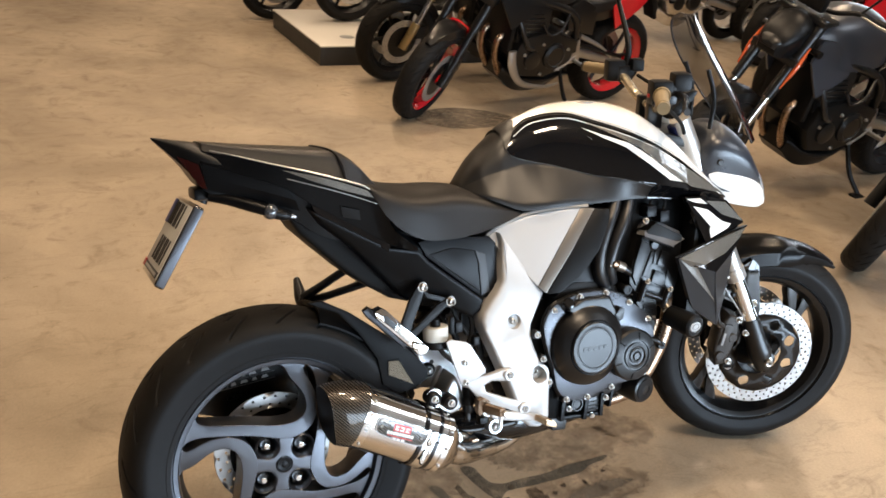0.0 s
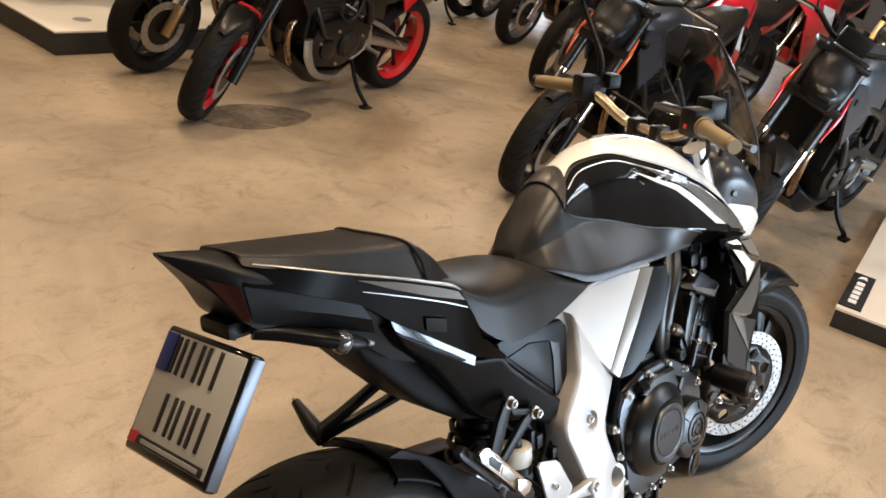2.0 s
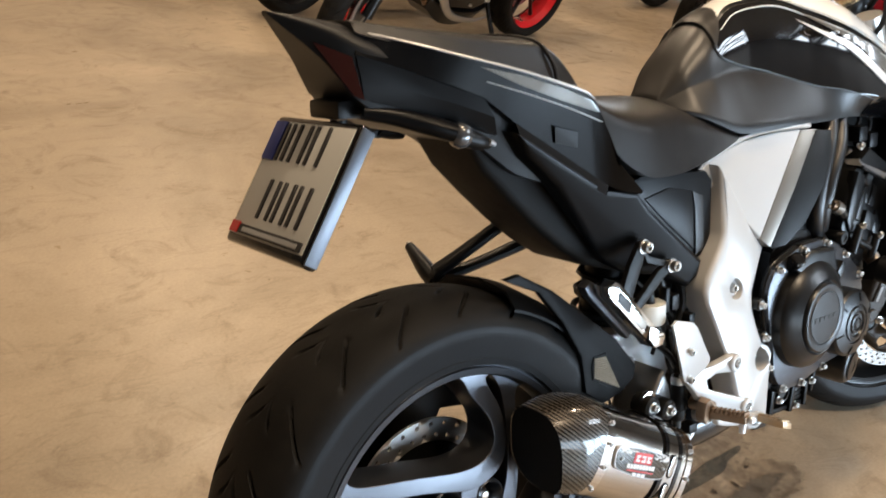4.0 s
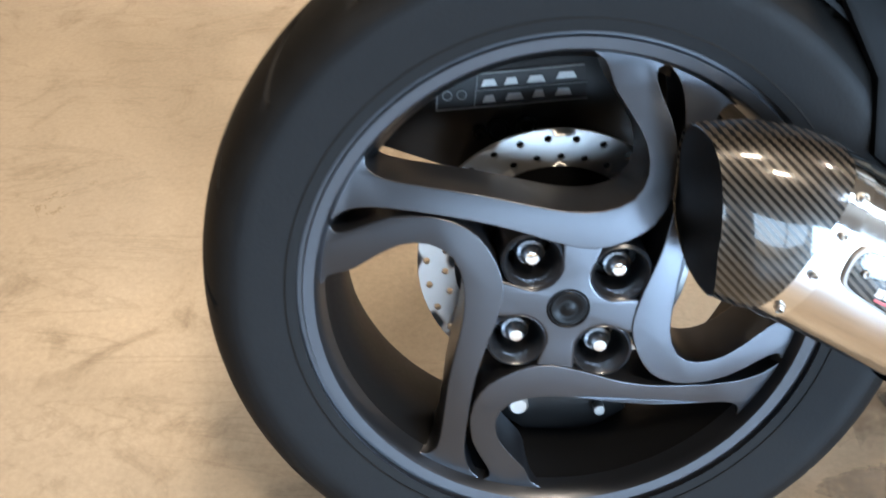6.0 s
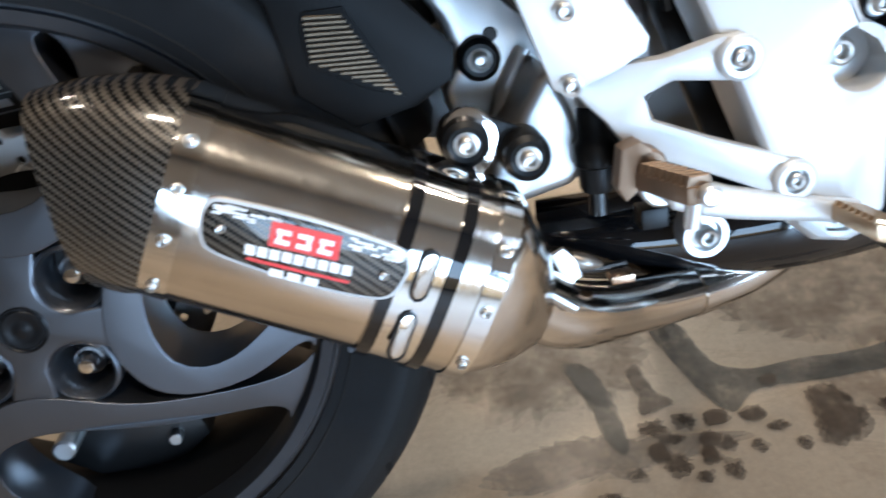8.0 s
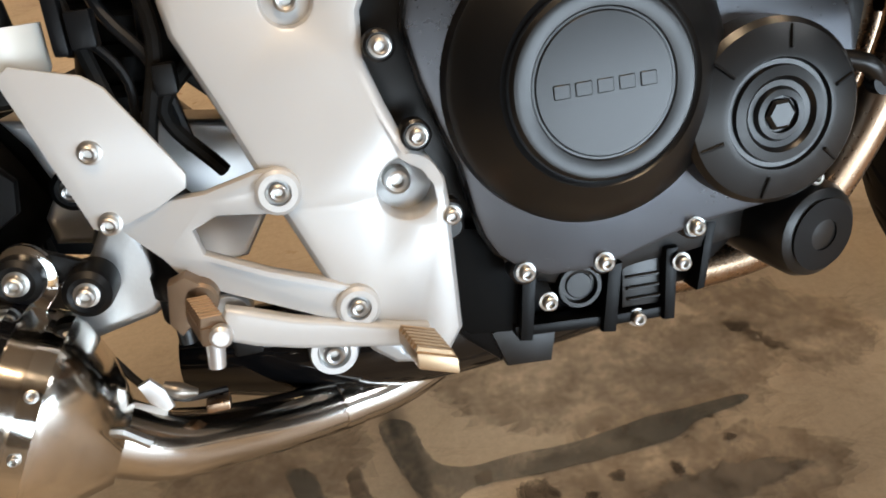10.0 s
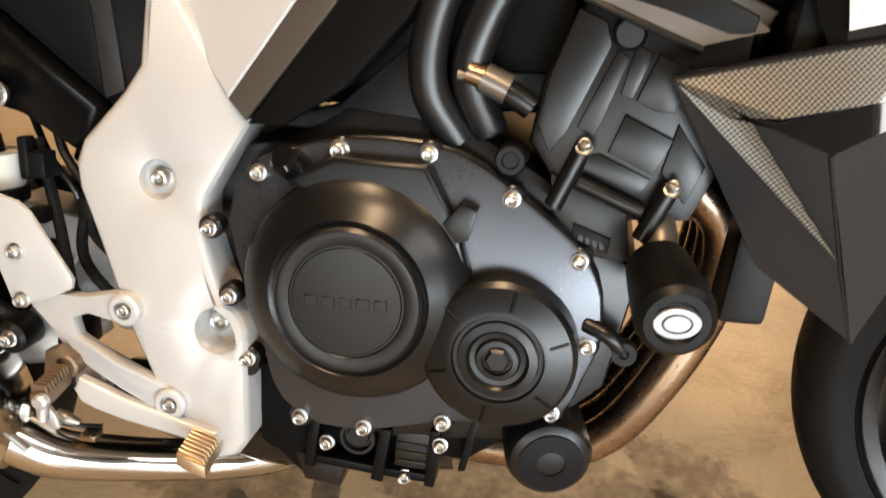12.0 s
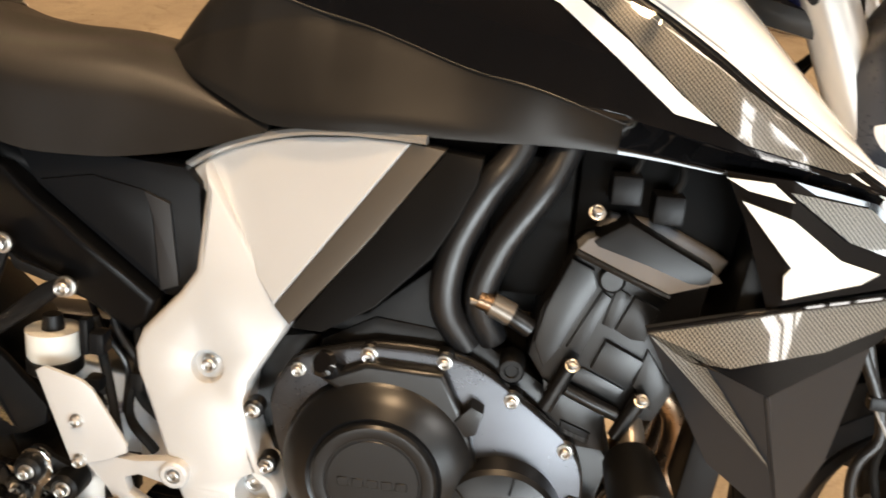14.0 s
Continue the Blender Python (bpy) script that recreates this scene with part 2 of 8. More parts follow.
# brown blotches that also carry the engine's shade on the floor
BROWN_SHADE_STAIN = surface("brown_shaded_concrete", (0.115, 0.080, 0.052), 0.5, var=0.25, scale=14)


def worn_thin(m, lo, hi, scale):
    """Lets the floor show through a stain or a painted shade patch."""
    nt = m.node_tree
    b = nt.nodes["Principled BSDF"]
    tc = nt.nodes.new("ShaderNodeTexCoord").outputs["Object"]
    n = put(nt, "ShaderNodeTexNoise", [("Vector", tc)], Scale=scale, Detail=6.0, Roughness=0.7)
    r = put(nt, "ShaderNodeMapRange", [("Value", n.outputs["Fac"])], From_Min=0.35, From_Max=0.65, To_Min=lo, To_Max=hi)
    nt.links.new(r.outputs["Result"], b.inputs["Alpha"])


for stain, lo, hi in ((STAIN_WET, 0.14, 0.46), (STAIN_FAINT, 0.1, 0.4), (STAIN_OIL, 0.18, 0.62), (BROWN_SHADE_STAIN, 0.02, 0.2)):
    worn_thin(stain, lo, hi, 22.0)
PAD_PLASTIC = surface("satin_pad_plastic", (0.0105, 0.0095, 0.0086), 0.37, var=0.1, bump=0.03, fine=1200.0, spec=0.40)
BOARD_TOP = surface("white_laminate", (0.66, 0.63, 0.58), 0.35, var=0.04)
BOARD_SIDE = surface("black_board_edge", (0.015, 0.015, 0.015), 0.5)


def tinted_glass(name, rgb):
    m, nt, b = tree(name)
    b.inputs["Base Color"].default_value = (*rgb, 1)
    b.inputs["Transmission Weight"].default_value = 1.0
    b.inputs["Roughness"].default_value = 0.03
    b.inputs["IOR"].default_value = 1.2
    return m


SMOKE = tinted_glass("smoked_screen", (0.40, 0.41, 0.43))


# ---- mesh helpers ----
def part(name, bm, material, parent=None, label="", angle=38):
    """One bmesh as one mesh object under a thing or a part."""
    bmesh.ops.recalc_face_normals(bm, faces=bm.faces)
    me = bpy.data.meshes.new(name)
    bm.to_mesh(me)
    bm.free()
    me.materials.append(material)
    me.shade_smooth()
    me.set_sharp_from_angle(angle=radians(angle))
    ob = new(name, me)
    ob.parent = parent
    return tagged(ob, label)


def again(name, ob, parent, m):
    """Another part on the same mesh."""
    o = new(name, ob.data)
    o.parent = parent
    o.matrix_basis = m
    return o


def thing(name, m, label, category, group="", kind=""):
    ob = new(name)
    ob.matrix_basis = m
    return tagged(ob, label, category, group, kind)


def spline(pts, n=6, closed=False):
    p = [Vector(q) for q in pts]
    out, count = [], len(p)
    for i in range(count if closed else count - 1):
        a, b = p[i], p[(i + 1) % count]
        z = p[i - 1] if closed or i else a * 2 - b
        c = p[(i + 2) % count] if closed or i + 2 < count else b * 2 - a
        for k in range(n):
            t = k / n
            out.append(0.5 * (2 * a + (b - z) * t + (2 * z - 5 * a + 4 * b - c) * t * t + (3 * a - z - 3 * b + c) * t ** 3))
    return out if closed else out + [p[-1]]


def skin(rings, closed=True, caps=True, bm=None):
    """Quads between rings of equally many points."""
    bm = bm or bmesh.new()
    vs = [[bm.verts.new(p) for p in ring] for ring in rings]
    n = len(rings[0])
    for a, b in zip(vs, vs[1:]):
        for i in range(n if closed else n - 1):
            bm.faces.new((a[i], a[(i + 1) % n], b[(i + 1) % n], b[i]))
    if caps and closed:
        bm.faces.new(vs[0])
        bm.faces.new(vs[-1])
    return bm


def tube(pts, r, segs=12, n=6, bm=None, caps=True, flat=1.0):
    """A pipe along a smooth line; r may vary from point to point; flat squashes it sideways."""
    rr = [Vector((v, 0, 0)) for v in (r if isinstance(r, (list, tuple)) else [r] * len(pts))]
    line, rad = (spline(pts, n), spline(rr, n)) if len(pts) > 2 else ([Vector(q) for q in pts], rr)
    rings, side = [], None
    for i, q in enumerate(line):
        d = (line[min(i + 1, len(line) - 1)] - line[max(i - 1, 0)]).normalized()
        if side is None:
            side = d.cross(Vector((0, 1, 0)) if abs(d.y) < 0.9 else Vector((1, 0, 0))).normalized()
        side = (side - d * side.dot(d)).normalized()
        up = d.cross(side)
        rings.append([q + (side * math.cos(a) + up * math.sin(a) * flat) * rad[i].x for a in (2 * math.pi * k / segs for k in range(segs))])
    return skin(rings, caps=caps, bm=bm)


def lathe(profile, c=(0, 0, 0), n=64, bm=None, closed=False):
    """Turns (radius, y) points round the y axis through c."""
    bm = bm or bmesh.new()
    cols = []
    for r, y in profile:
        if r < 1e-6:
            v = bm.verts.new((c[0], c[1] + y, c[2]))
            cols.append([v] * n)
        else:
            cols.append([bm.verts.new((c[0] + r * math.cos(2 * math.pi * k / n), c[1] + y, c[2] + r * math.sin(2 * math.pi * k / n))) for k in range(n)])
    pairs = list(zip(cols, cols[1:])) + ([(cols[-1], cols[0])] if closed else [])
    for a, b in pairs:
        for k in range(n):
            f = []
            for v in (a[k], a[(k + 1) % n], b[(k + 1) % n], b[k]):
                if v not in f:
                    f.append(v)
            if len(f) > 2:
                bm.faces.new(f)
    return bm


def drum(c, r, y0, y1, n=28, ch=0.002, bm=None):
    s = ch if y1 > y0 else -ch
    return lathe([(0, y0), (r - ch, y0), (r, y0 + s), (r, y1 - s), (r - ch, y1), (0, y1)], c, n, bm)


def prism(pts, y0, y1, bevel=0.003, seg=2, warp=None, smooth=0, bm=None):
    """An (x, z) outline with thickness from y0 to y1, its edges rounded; warp moves the finished points."""
    line = [(q.x, q.y) for q in spline([(x, z, 0) for x, z in pts], smooth, True)] if smooth else pts
    own = bmesh.new()
    a = [own.verts.new((x, y0, z)) for x, z in line]
    b = [own.verts.new((x, y1, z)) for x, z in line]
    k = len(line)
    own.faces.new(a)
    own.faces.new(b[::-1])
    for i in range(k):
        own.faces.new((a[i], b[i], b[(i + 1) % k], a[(i + 1) % k]))
    bmesh.ops.recalc_face_normals(own, faces=own.faces)
    if bevel:
        rim = [e for e in own.edges if abs(e.verts[0].co.y - e.verts[1].co.y) < 1e-7]
        bmesh.ops.bevel(own, geom=rim, offset=bevel, segments=seg, profile=0.6, affect="EDGES", clamp_overlap=True)
    if warp:
        for v in own.verts:
            v.co = warp(v.co)
    if bm is None:
        return own
    base = {v: bm.verts.new(v.co) for v in own.verts}
    for f in own.faces:
        bm.faces.new([base[v] for v in f.verts])
    own.free()
    return bm


def holed_plate(pts, holes, y0, y1, bevel, warp):
    """A cast plate with rounded front edges and flat-bottomed round wells (x, z, radius, depth) sunk into its front."""
    n, s = len(pts), (1 if y1 > y0 else -1)
    area = sum(pts[i - 1][0] * pts[i][1] - pts[i][0] * pts[i - 1][1] for i in range(n))
    flip = 1 if area > 0 else -1

    def inset(d):
        out = []
        for i in range(n):
            a, b, c = Vector(pts[i - 1]), Vector(pts[i]), Vector(pts[(i + 1) % n])
            u, v = (b - a).normalized(), (c - b).normalized()
            m = Vector((-(u + v).y, (u + v).x)).normalized() * flip
            out.append(b + m * min(d / max(0.5, m.dot(Vector((-u.y, u.x)) * flip)), 0.02))
        return out

    bm = bmesh.new()
    steps = [(0, y0), (0, y1 - s * bevel)] + [(bevel * (1 - math.cos(a)), y1 - s * bevel * (1 - math.sin(a))) for a in (0.5, 1.0, math.pi / 2)]
    rows = [[bm.verts.new((p.x, y, p.y)) for p in inset(d)] for d, y in steps]
    for a, b in zip(rows, rows[1:]):
        for i in range(n):
            bm.faces.new((a[i], a[(i + 1) % n], b[(i + 1) % n], b[i]))
    bm.faces.new(rows[0])
    edge = [bm.edges.get((rows[-1][i], rows[-1][(i + 1) % n])) for i in range(n)]
    for x, z, r, dep in holes:
        ring = lambda rr, y: [bm.verts.new((x + rr * math.cos(2 * math.pi * k / 36), y, z + rr * math.sin(2 * math.pi * k / 36))) for k in range(36)]
        loops = [ring(r + 0.0025, y1), ring(r + 0.0008, y1 - s * 0.0008), ring(r, y1 - s * 0.003), ring(r - 0.001, y1 - s * dep)]
        for a, b in zip(loops, loops[1:]):
            for k in range(36):
                bm.faces.new((a[k], a[(k + 1) % 36], b[(k + 1) % 36], b[k]))
        bm.faces.new(loops[-1])
        edge += [bm.edges.get((loops[0][k], loops[0][(k + 1) % 36])) for k in range(36)]
    bmesh.ops.triangle_fill(bm, use_beauty=True, use_dissolve=False, edges=edge)
    bmesh.ops.bisect_plane(bm, geom=bm.verts[:] + bm.edges[:] + bm.faces[:], plane_co=(0, 0, 0.43), plane_no=(0, 0, 1))
    for v in bm.verts:
        v.co = warp(v.co)
    return bm


def block(lo, hi, bevel=0.004, seg=2, warp=None):
    x0, y0, z0 = lo
    x1, y1, z1 = hi
    bm = bmesh.new()
    bmesh.ops.create_cube(bm, size=1.0)
    for v in bm.verts:
        v.co = Vector(((x0 + x1) / 2 + v.co.x * (x1 - x0), (y0 + y1) / 2 + v.co.y * (y1 - y0), (z0 + z1) / 2 + v.co.z * (z1 - z0)))
    if bevel:
        bmesh.ops.bevel(bm, geom=bm.edges[:], offset=bevel, segments=seg, profile=0.6, affect="EDGES", clamp_overlap=True)
    if warp:
        for v in bm.verts:
            v.co = warp(v.co)
    return bm


def facets(pts, faces, back=0.012, side=1):
    """A faceted shell with thickness, from its corners."""
    bm = bmesh.new()
    front = [bm.verts.new((x, side * y, z)) for x, y, z in pts]
    rear = [bm.verts.new((x, side * (y + back), z)) for x, y, z in pts]
    edges = {}
    for f in faces:
        bm.faces.new([front[i] for i in f])
        bm.faces.new([rear[i] for i in f][::-1])
        for a, b in zip(f, f[1:] + f[:1]):
            key = (min(a, b), max(a, b))
            edges[key] = None if key in edges else (a, b)
    for e in edges.values():
        if e:
            a, b = e
            bm.faces.new((front[a], rear[a], rear[b], front[b]))
    return bm


def turned(bm, m):
    bmesh.ops.transform(bm, matrix=m, verts=bm.verts)
    return bm


def draped(pts, lift, depth_at, side=-1, cuts=3, smooth=0):
    """A thin panel cut to an (x, z) outline and laid on a shell whose half-width is depth_at(x, z)."""
    line = [(q.x, q.y) for q in spline([(x, z, 0) for x, z in pts], smooth, True)] if smooth else pts
    bm = bmesh.new()
    f = bm.faces.new([bm.verts.new((x, 0, z)) for x, z in line])
    bmesh.ops.triangulate(bm, faces=[f])
    for _ in range(cuts):
        long = [e for e in bm.edges if e.calc_length() > 0.011]
        if long:
            bmesh.ops.subdivide_edges(bm, edges=long, cuts=1)
            bmesh.ops.triangulate(bm, faces=bm.faces[:])
    for v in bm.verts:
        x, z, e = v.co.x, v.co.z, 0.002
        gx = max(-3, min(3, (depth_at(x + e, z) - depth_at(x - e, z)) / (2 * e)))
        gz = max(-3, min(3, (depth_at(x, z + e) - depth_at(x, z - e)) / (2 * e)))
        up = Vector((-gx, 1, -gz)).normalized() * lift
        v.co = Vector((x + up.x, side * (depth_at(x, z) + up.y), z + up.z))
    return bm


def holed_ring(r0, r1, y0, y1, rows, n, hole, c=(0, 0, 0), twist=0.0):
    """A flat brake disc with real round holes in rows."""
    bm = bmesh.new()
    dr = (r1 - r0) / rows
    for side, y in ((0, y0), (1, y1)):
        for j in range(rows):
            ra, rb = r0 + j * dr, r0 + (j + 1) * dr
            shift = twist * j
            for i in range(n):
                a0, a1 = 2 * math.pi * (i + shift) / n, 2 * math.pi * (i + 1 + shift) / n
                am, rm = (a0 + a1) / 2, (ra + rb) / 2
                outer = [(ra, a0), (ra, am), (ra, a1), (rm, a1), (rb, a1), (rb, am), (rb, a0), (rm, a0)]
                oc = [Vector((r * math.cos(a), 0, r * math.sin(a))) for r, a in outer]
                mid = Vector((rm * math.cos(am), 0, rm * math.sin(am)))
                ic = [mid + (p - mid).normalized() * hole for p in oc]
                ov = [bm.verts.new(p + Vector((c[0], c[1] + y, c[2]))) for p in oc]
                iv = [bm.verts.new(p + Vector((c[0], c[1] + y, c[2]))) for p in ic]
                for k in range(8):
                    bm.faces.new((ov[k], ov[(k + 1) % 8], iv[(k + 1) % 8], iv[k]))
                if side:
                    wv = [bm.verts.new(p + Vector((c[0], c[1] + y0, c[2]))) for p in ic]
                    for k in range(8):
                        bm.faces.new((iv[k], iv[(k + 1) % 8], wv[(k + 1) % 8], wv[k]))
    for r in (r0, r1):
        lathe([(r, y0), (r, y1)], c, 96, bm)
    bmesh.ops.remove_doubles(bm, verts=bm.verts, dist=1e-5)
    return bm


def tyre_mesh(radius, half, bead, c, fill=8, pairs=14, crown=0.62, groove=0.0045, rows=40, full=0.95, lean=14.0):
    """A road tyre: round crown, sidewalls, and curved rain grooves; its columns of points follow the grooves."""
    depth, prof = radius - bead, []
    for j in range(rows + 1):
        a = (-1 + 2 * j / rows) * 2.0
        k = min(abs(a), 1.571)
        over = max(0, (abs(a) - 1.571) / 0.429)
        y = math.copysign(half * max(0.0, math.sin(k)) ** 0.90 * (1 - 0.10 * over), a)
        r = radius - depth * crown * (1 - max(0.0, math.cos(k)) ** full) - depth * (1 - crown) * over
        prof.append((r, y, math.sin(k), a))
    w = (0.0030 + 0.00014 * lean) / (2 * math.pi * radius / pairs)
    cols = []
    for base, kind in ((0.0, 0), (0.25, 2), (0.5, 1), (0.75, 2)):
        cols += [(base - w, 9), (base - 0.55 * w, kind), (base + 0.55 * w, kind), (base + w, 9)]
        cols += [(base + w + (0.25 - 2 * w) * (q + 1) / (fill // 2 + 1), 9) for q in range(fill // 2)]
    reach = {0: (0.26, 0.86), 1: (0.34, 0.93), 2: (0.05, 0.23), 9: (2, 3)}
    verts, faces = [], []
    for p in range(pairs):
        for f, kind in cols:
            for r, y, s, a in prof:
                t = 2 * math.pi * (p + f) / pairs + radians(lean) * s ** 1.5 + radians(0.35 * lean) * (1 - math.exp(-s / 0.09))
                lo, hi = reach[kind]
                cut = groove * max(0, min(1, (s - lo) * 12, (hi - s) * 12)) if abs(a) < 1.5 else 0
                verts.append((c[0] + (r - cut) * math.cos(t), c[1] + y, c[2] + (r - cut) * math.sin(t)))
    k, n = rows + 1, pairs * len(cols)
    for i in range(n):
        for j in range(rows):
            a, b = i * k + j, ((i + 1) % n) * k + j
            faces.append((a, a + 1, b + 1, b))
    me = bpy.data.meshes.new("tyre")
    me.from_pydata(verts, [], faces)
    me.materials.append(RUBBER)
    me.materials.append(SIDEWALL)
    wall = [abs((-1 + 2 * (j + 0.5) / rows) * 2.0) > 1.42 for j in range(rows)]
    for i, f in enumerate(me.polygons):
        f.material_index = int(wall[i % rows])
    me.shade_smooth()
    me.set_sharp_from_angle(angle=radians(42))
    return me


# ---- showroom ----
def slab(name, lo, hi, material, label, category="", kind="structure"):
    ob = part(name, block(lo, hi, 0), material, None, label)
    return tagged(ob, "", category, "", kind)


slab("floor", (-7, -5.2, -0.1), (14, 11, 0), CONCRETE, "sealed brown concrete floor with scuffs and stains", "floor")
slab("ceiling", (-7, -5.2, 5.0), (14, 11, 5.1), CEILING, "unseen showroom ceiling, tinted to pass for warmly lit", "ceiling")
slab("wall_north", (-7, 11, 0), (14, 11.2, 5.0), WARM_LIT_WALL, "plain unseen plaster wall behind the rows, warm lamp light in its colour", "wall")
slab("wall_west", (-7.2, -5.2, 0), (-7, 11.2, 5.0), WALL, "plain plaster wall", "wall")
slab("wall_east", (14, -5.2, 0), (14.2, 11.2, 5.0), WALL, "plain plaster wall", "wall")
slab("wall_south_high", (-7, -5.2, 1.5), (14, -5.0, 5.0), WALL, "wall above the glass front", "wall")
for px0, px1 in ((-7, -0.9), (6.6, 14)):
    slab("wall_south_pier", (px0, -5.2, 0), (px1, -5.0, 1.5), WALL, "plastered wall beside the glass front", "wall")
glass = thing("window_1", pose(2.85, -4.88, 0.75), "glass shop front with dark mullions", "window", "", "structure")
for bx in (-3.75, -2.5, -1.25, 0.0, 1.25, 2.5, 3.75):
    part("mullion", block((bx - 0.035, -0.03, -0.75), (bx + 0.035, 0.03, 0.75), 0), MATTE_PLASTIC, glass)
for bz in (-0.7, 0.7):
    part("transom", block((-3.78, -0.028, bz - 0.03), (3.78, 0.028, bz + 0.03), 0), MATTE_PLASTIC, glass)
roof_light = thing("window_2", pose(6.3, -3.7, 4.85), "roof light with dark glazing bars", "window", "", "structure")
for bx in (-1.8, -1.2, -0.6, 0.0, 0.6, 1.2, 1.8):
    part("glazing_bar", block((bx - 0.04, -1.04, -0.05), (bx + 0.04, 1.04, 0.03), 0), MATTE_PLASTIC, roof_light)
for by in (-1.01, 0.0, 1.01):
    part("glazing_bar", block((-1.84, by - 0.03, -0.045), (1.84, by + 0.03, 0.025), 0), MATTE_PLASTIC, roof_light)

far_glass = thing("window_3", pose(13.78, 8.0, 2.5), "tall glazed shop window with dark mullions", "window", "", "structure")
for by in (-2.5, -1.25, 0.0, 1.25, 2.5):
    part("mullion", block((-0.03, by - 0.04, -1.45), (0.03, by + 0.04, 1.45), 0), MATTE_PLASTIC, far_glass)
for bz in (-1.42, 1.42):
    part("transom", block((-0.028, -2.54, bz - 0.04), (0.028, 2.54, bz + 0.04), 0), MATTE_PLASTIC, far_glass)

# ---- the motorcycle on show: x forward, y to its left, leaning on its stand ----
LEAN = 17.0
bike = thing("naked_motorcycle", pose(0, 0, 0.004, -LEAN, 0, 0), "black and white naked motorcycle leaning on its side stand", "motorcycle")
bolt_mesh = part("bolt", lathe([(0, -0.0028), (0.0030, -0.0028), (0.0033, -0.0070), (0.0048, -0.0075), (0.0062, -0.0065), (0.0064, 0.0), (0.0085, 0.0005), (0.0085, 0.003), (0, 0.003)], n=18), ZINC, bike)
bolt_mesh.matrix_basis = pose(0.700, -0.1545, 0.599)


def bolts(parent, spots, size=1.0, name="bolt", rot=(0, 0, 0)):
    for x, y, z in spots:
        again(name, bolt_mesh, parent, pose(x, y, z, *rot) @ Matrix.Scale(size, 4))


def frame_lean(v):
    """The cast frame plates lean inwards above the footrests."""
    return Vector((v.x, v.y + max(0.0, v.z - 0.43) * 0.15, v.z))


# rear wheel
AX = (0.0, 0.0, 0.315)
rim = lathe([(0.2285, -0.084), (0.231, -0.081), (0.2290, -0.0775), (0.2255, -0.0770), (0.2240, -0.0812), (0.2150, -0.0795), (0.2130, -0.0770), (0.2105, -0.068),
             (0.2080, -0.056), (0.214, -0.050), (0.232, -0.070)], AX, 128, closed=True)
rear_wheel = part("rear_wheel", rim, RIM_PAINT, bike, "graphite-painted cast rear wheel with four hooked spokes")
# same paint as the rim, with its inner shade painted in
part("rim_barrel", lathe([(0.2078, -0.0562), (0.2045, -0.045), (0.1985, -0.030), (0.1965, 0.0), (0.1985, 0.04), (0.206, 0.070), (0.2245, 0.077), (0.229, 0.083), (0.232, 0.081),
             (0.232, 0.07), (0.215, 0.045), (0.206, 0.0), (0.2135, -0.045), (0.2138, -0.0502)], AX, 128, closed=True), BARREL, rear_wheel, "inner barrel of the rim, darkened with painted shade")
rt = new("tyre", tyre_mesh(0.3195, 0.093, 0.229, AX, 8, 10, crown=0.50, groove=0.006, rows=64, full=0.80, lean=15.0))
rt.parent = rear_wheel
tagged(rt, "black road tyre with curved rain grooves")
for rr, yy in ((0.2745, -0.0908), (0.2385, -0.0858)):
    part("sidewall_line", lathe([(rr - 0.0012, yy + 0.002), (rr - 0.0008, yy - 0.0006), (rr + 0.0008, yy - 0.0006), (rr + 0.0012, yy + 0.002)], AX, 128), RUBBER, rt)
for a0, count, w in ((168, 6, 3.2), (228, 4, 2.2), (252, 9, 1.5), (300, 6, 3.2), (20, 5, 2.0), (80, 6, 3.2), (120, 8, 1.5)):
    for k in range(count):
        a = radians(a0 + k * (w + 0.9))
        q = [(rr * math.cos(a + da), AX[2] + rr * math.sin(a + da)) for rr, da in ((0.2455, 0), (0.2455, radians(w)), (0.2455 + 0.0028 * w, radians(w) * 0.8), (0.2455 + 0.0028 * w, radians(w) * 0.15))]
        part("sidewall_mark", prism(q, -0.0864, -0.084, 0.0003, 1), RUBBER, rt)
SPOKE = [(0.007, 0.2115), (0.018, 0.204), (0.023, 0.193), (0.028, 0.181), (0.043, 0.160), (0.054, 0.140), (0.0565, 0.117), (0.046, 0.098), (0.022, 0.0885), (-0.008, 0.0885), (-0.040, 0.094), (-0.075, 0.100), (-0.115, 0.104), (-0.146, 0.107), (-0.161, 0.111), (-0.169, 0.119), (-0.168, 0.130),
         (-0.180, 0.112), (-0.194, 0.088), (-0.202, 0.067), (-0.191, 0.076), (-0.176, 0.082), (-0.150, 0.084), (-0.105, 0.081), (-0.068, 0.076), (-0.040, 0.069), (-0.017, 0.0615), (0.010, 0.0555), (0.031, 0.0575), (0.056, 0.069), (0.072, 0.086), (0.080, 0.114), (0.077, 0.148), (0.066, 0.174), (0.060, 0.188), (0.060, 0.197), (0.067, 0.202), (0.045, 0.207), (0.025, 0.211)]


def spoke_dish(v):
    r = math.hypot(v.x, v.z)
    k = min(max((r - 0.085) / 0.12, 0), 1)
    return Vector((v.x, v.y + 0.026 * k ** 1.4, v.z))


spoke = prism(SPOKE, -0.094, -0.034, 0.006, 4, spoke_dish, smooth=2)
bmesh.ops.transform(spoke, matrix=Matrix.Translation(AX), verts=spoke.verts)
first = part("spoke", spoke, GRAPHITE, rear_wheel, angle=50)
for k in (1, 2, 3):
    again("spoke", first, rear_wheel, Matrix.Translation(AX) @ pose(0, 0, 0, 0, -90 * k, 0) @ Matrix.Translation(-Vector(AX)))
hub = []
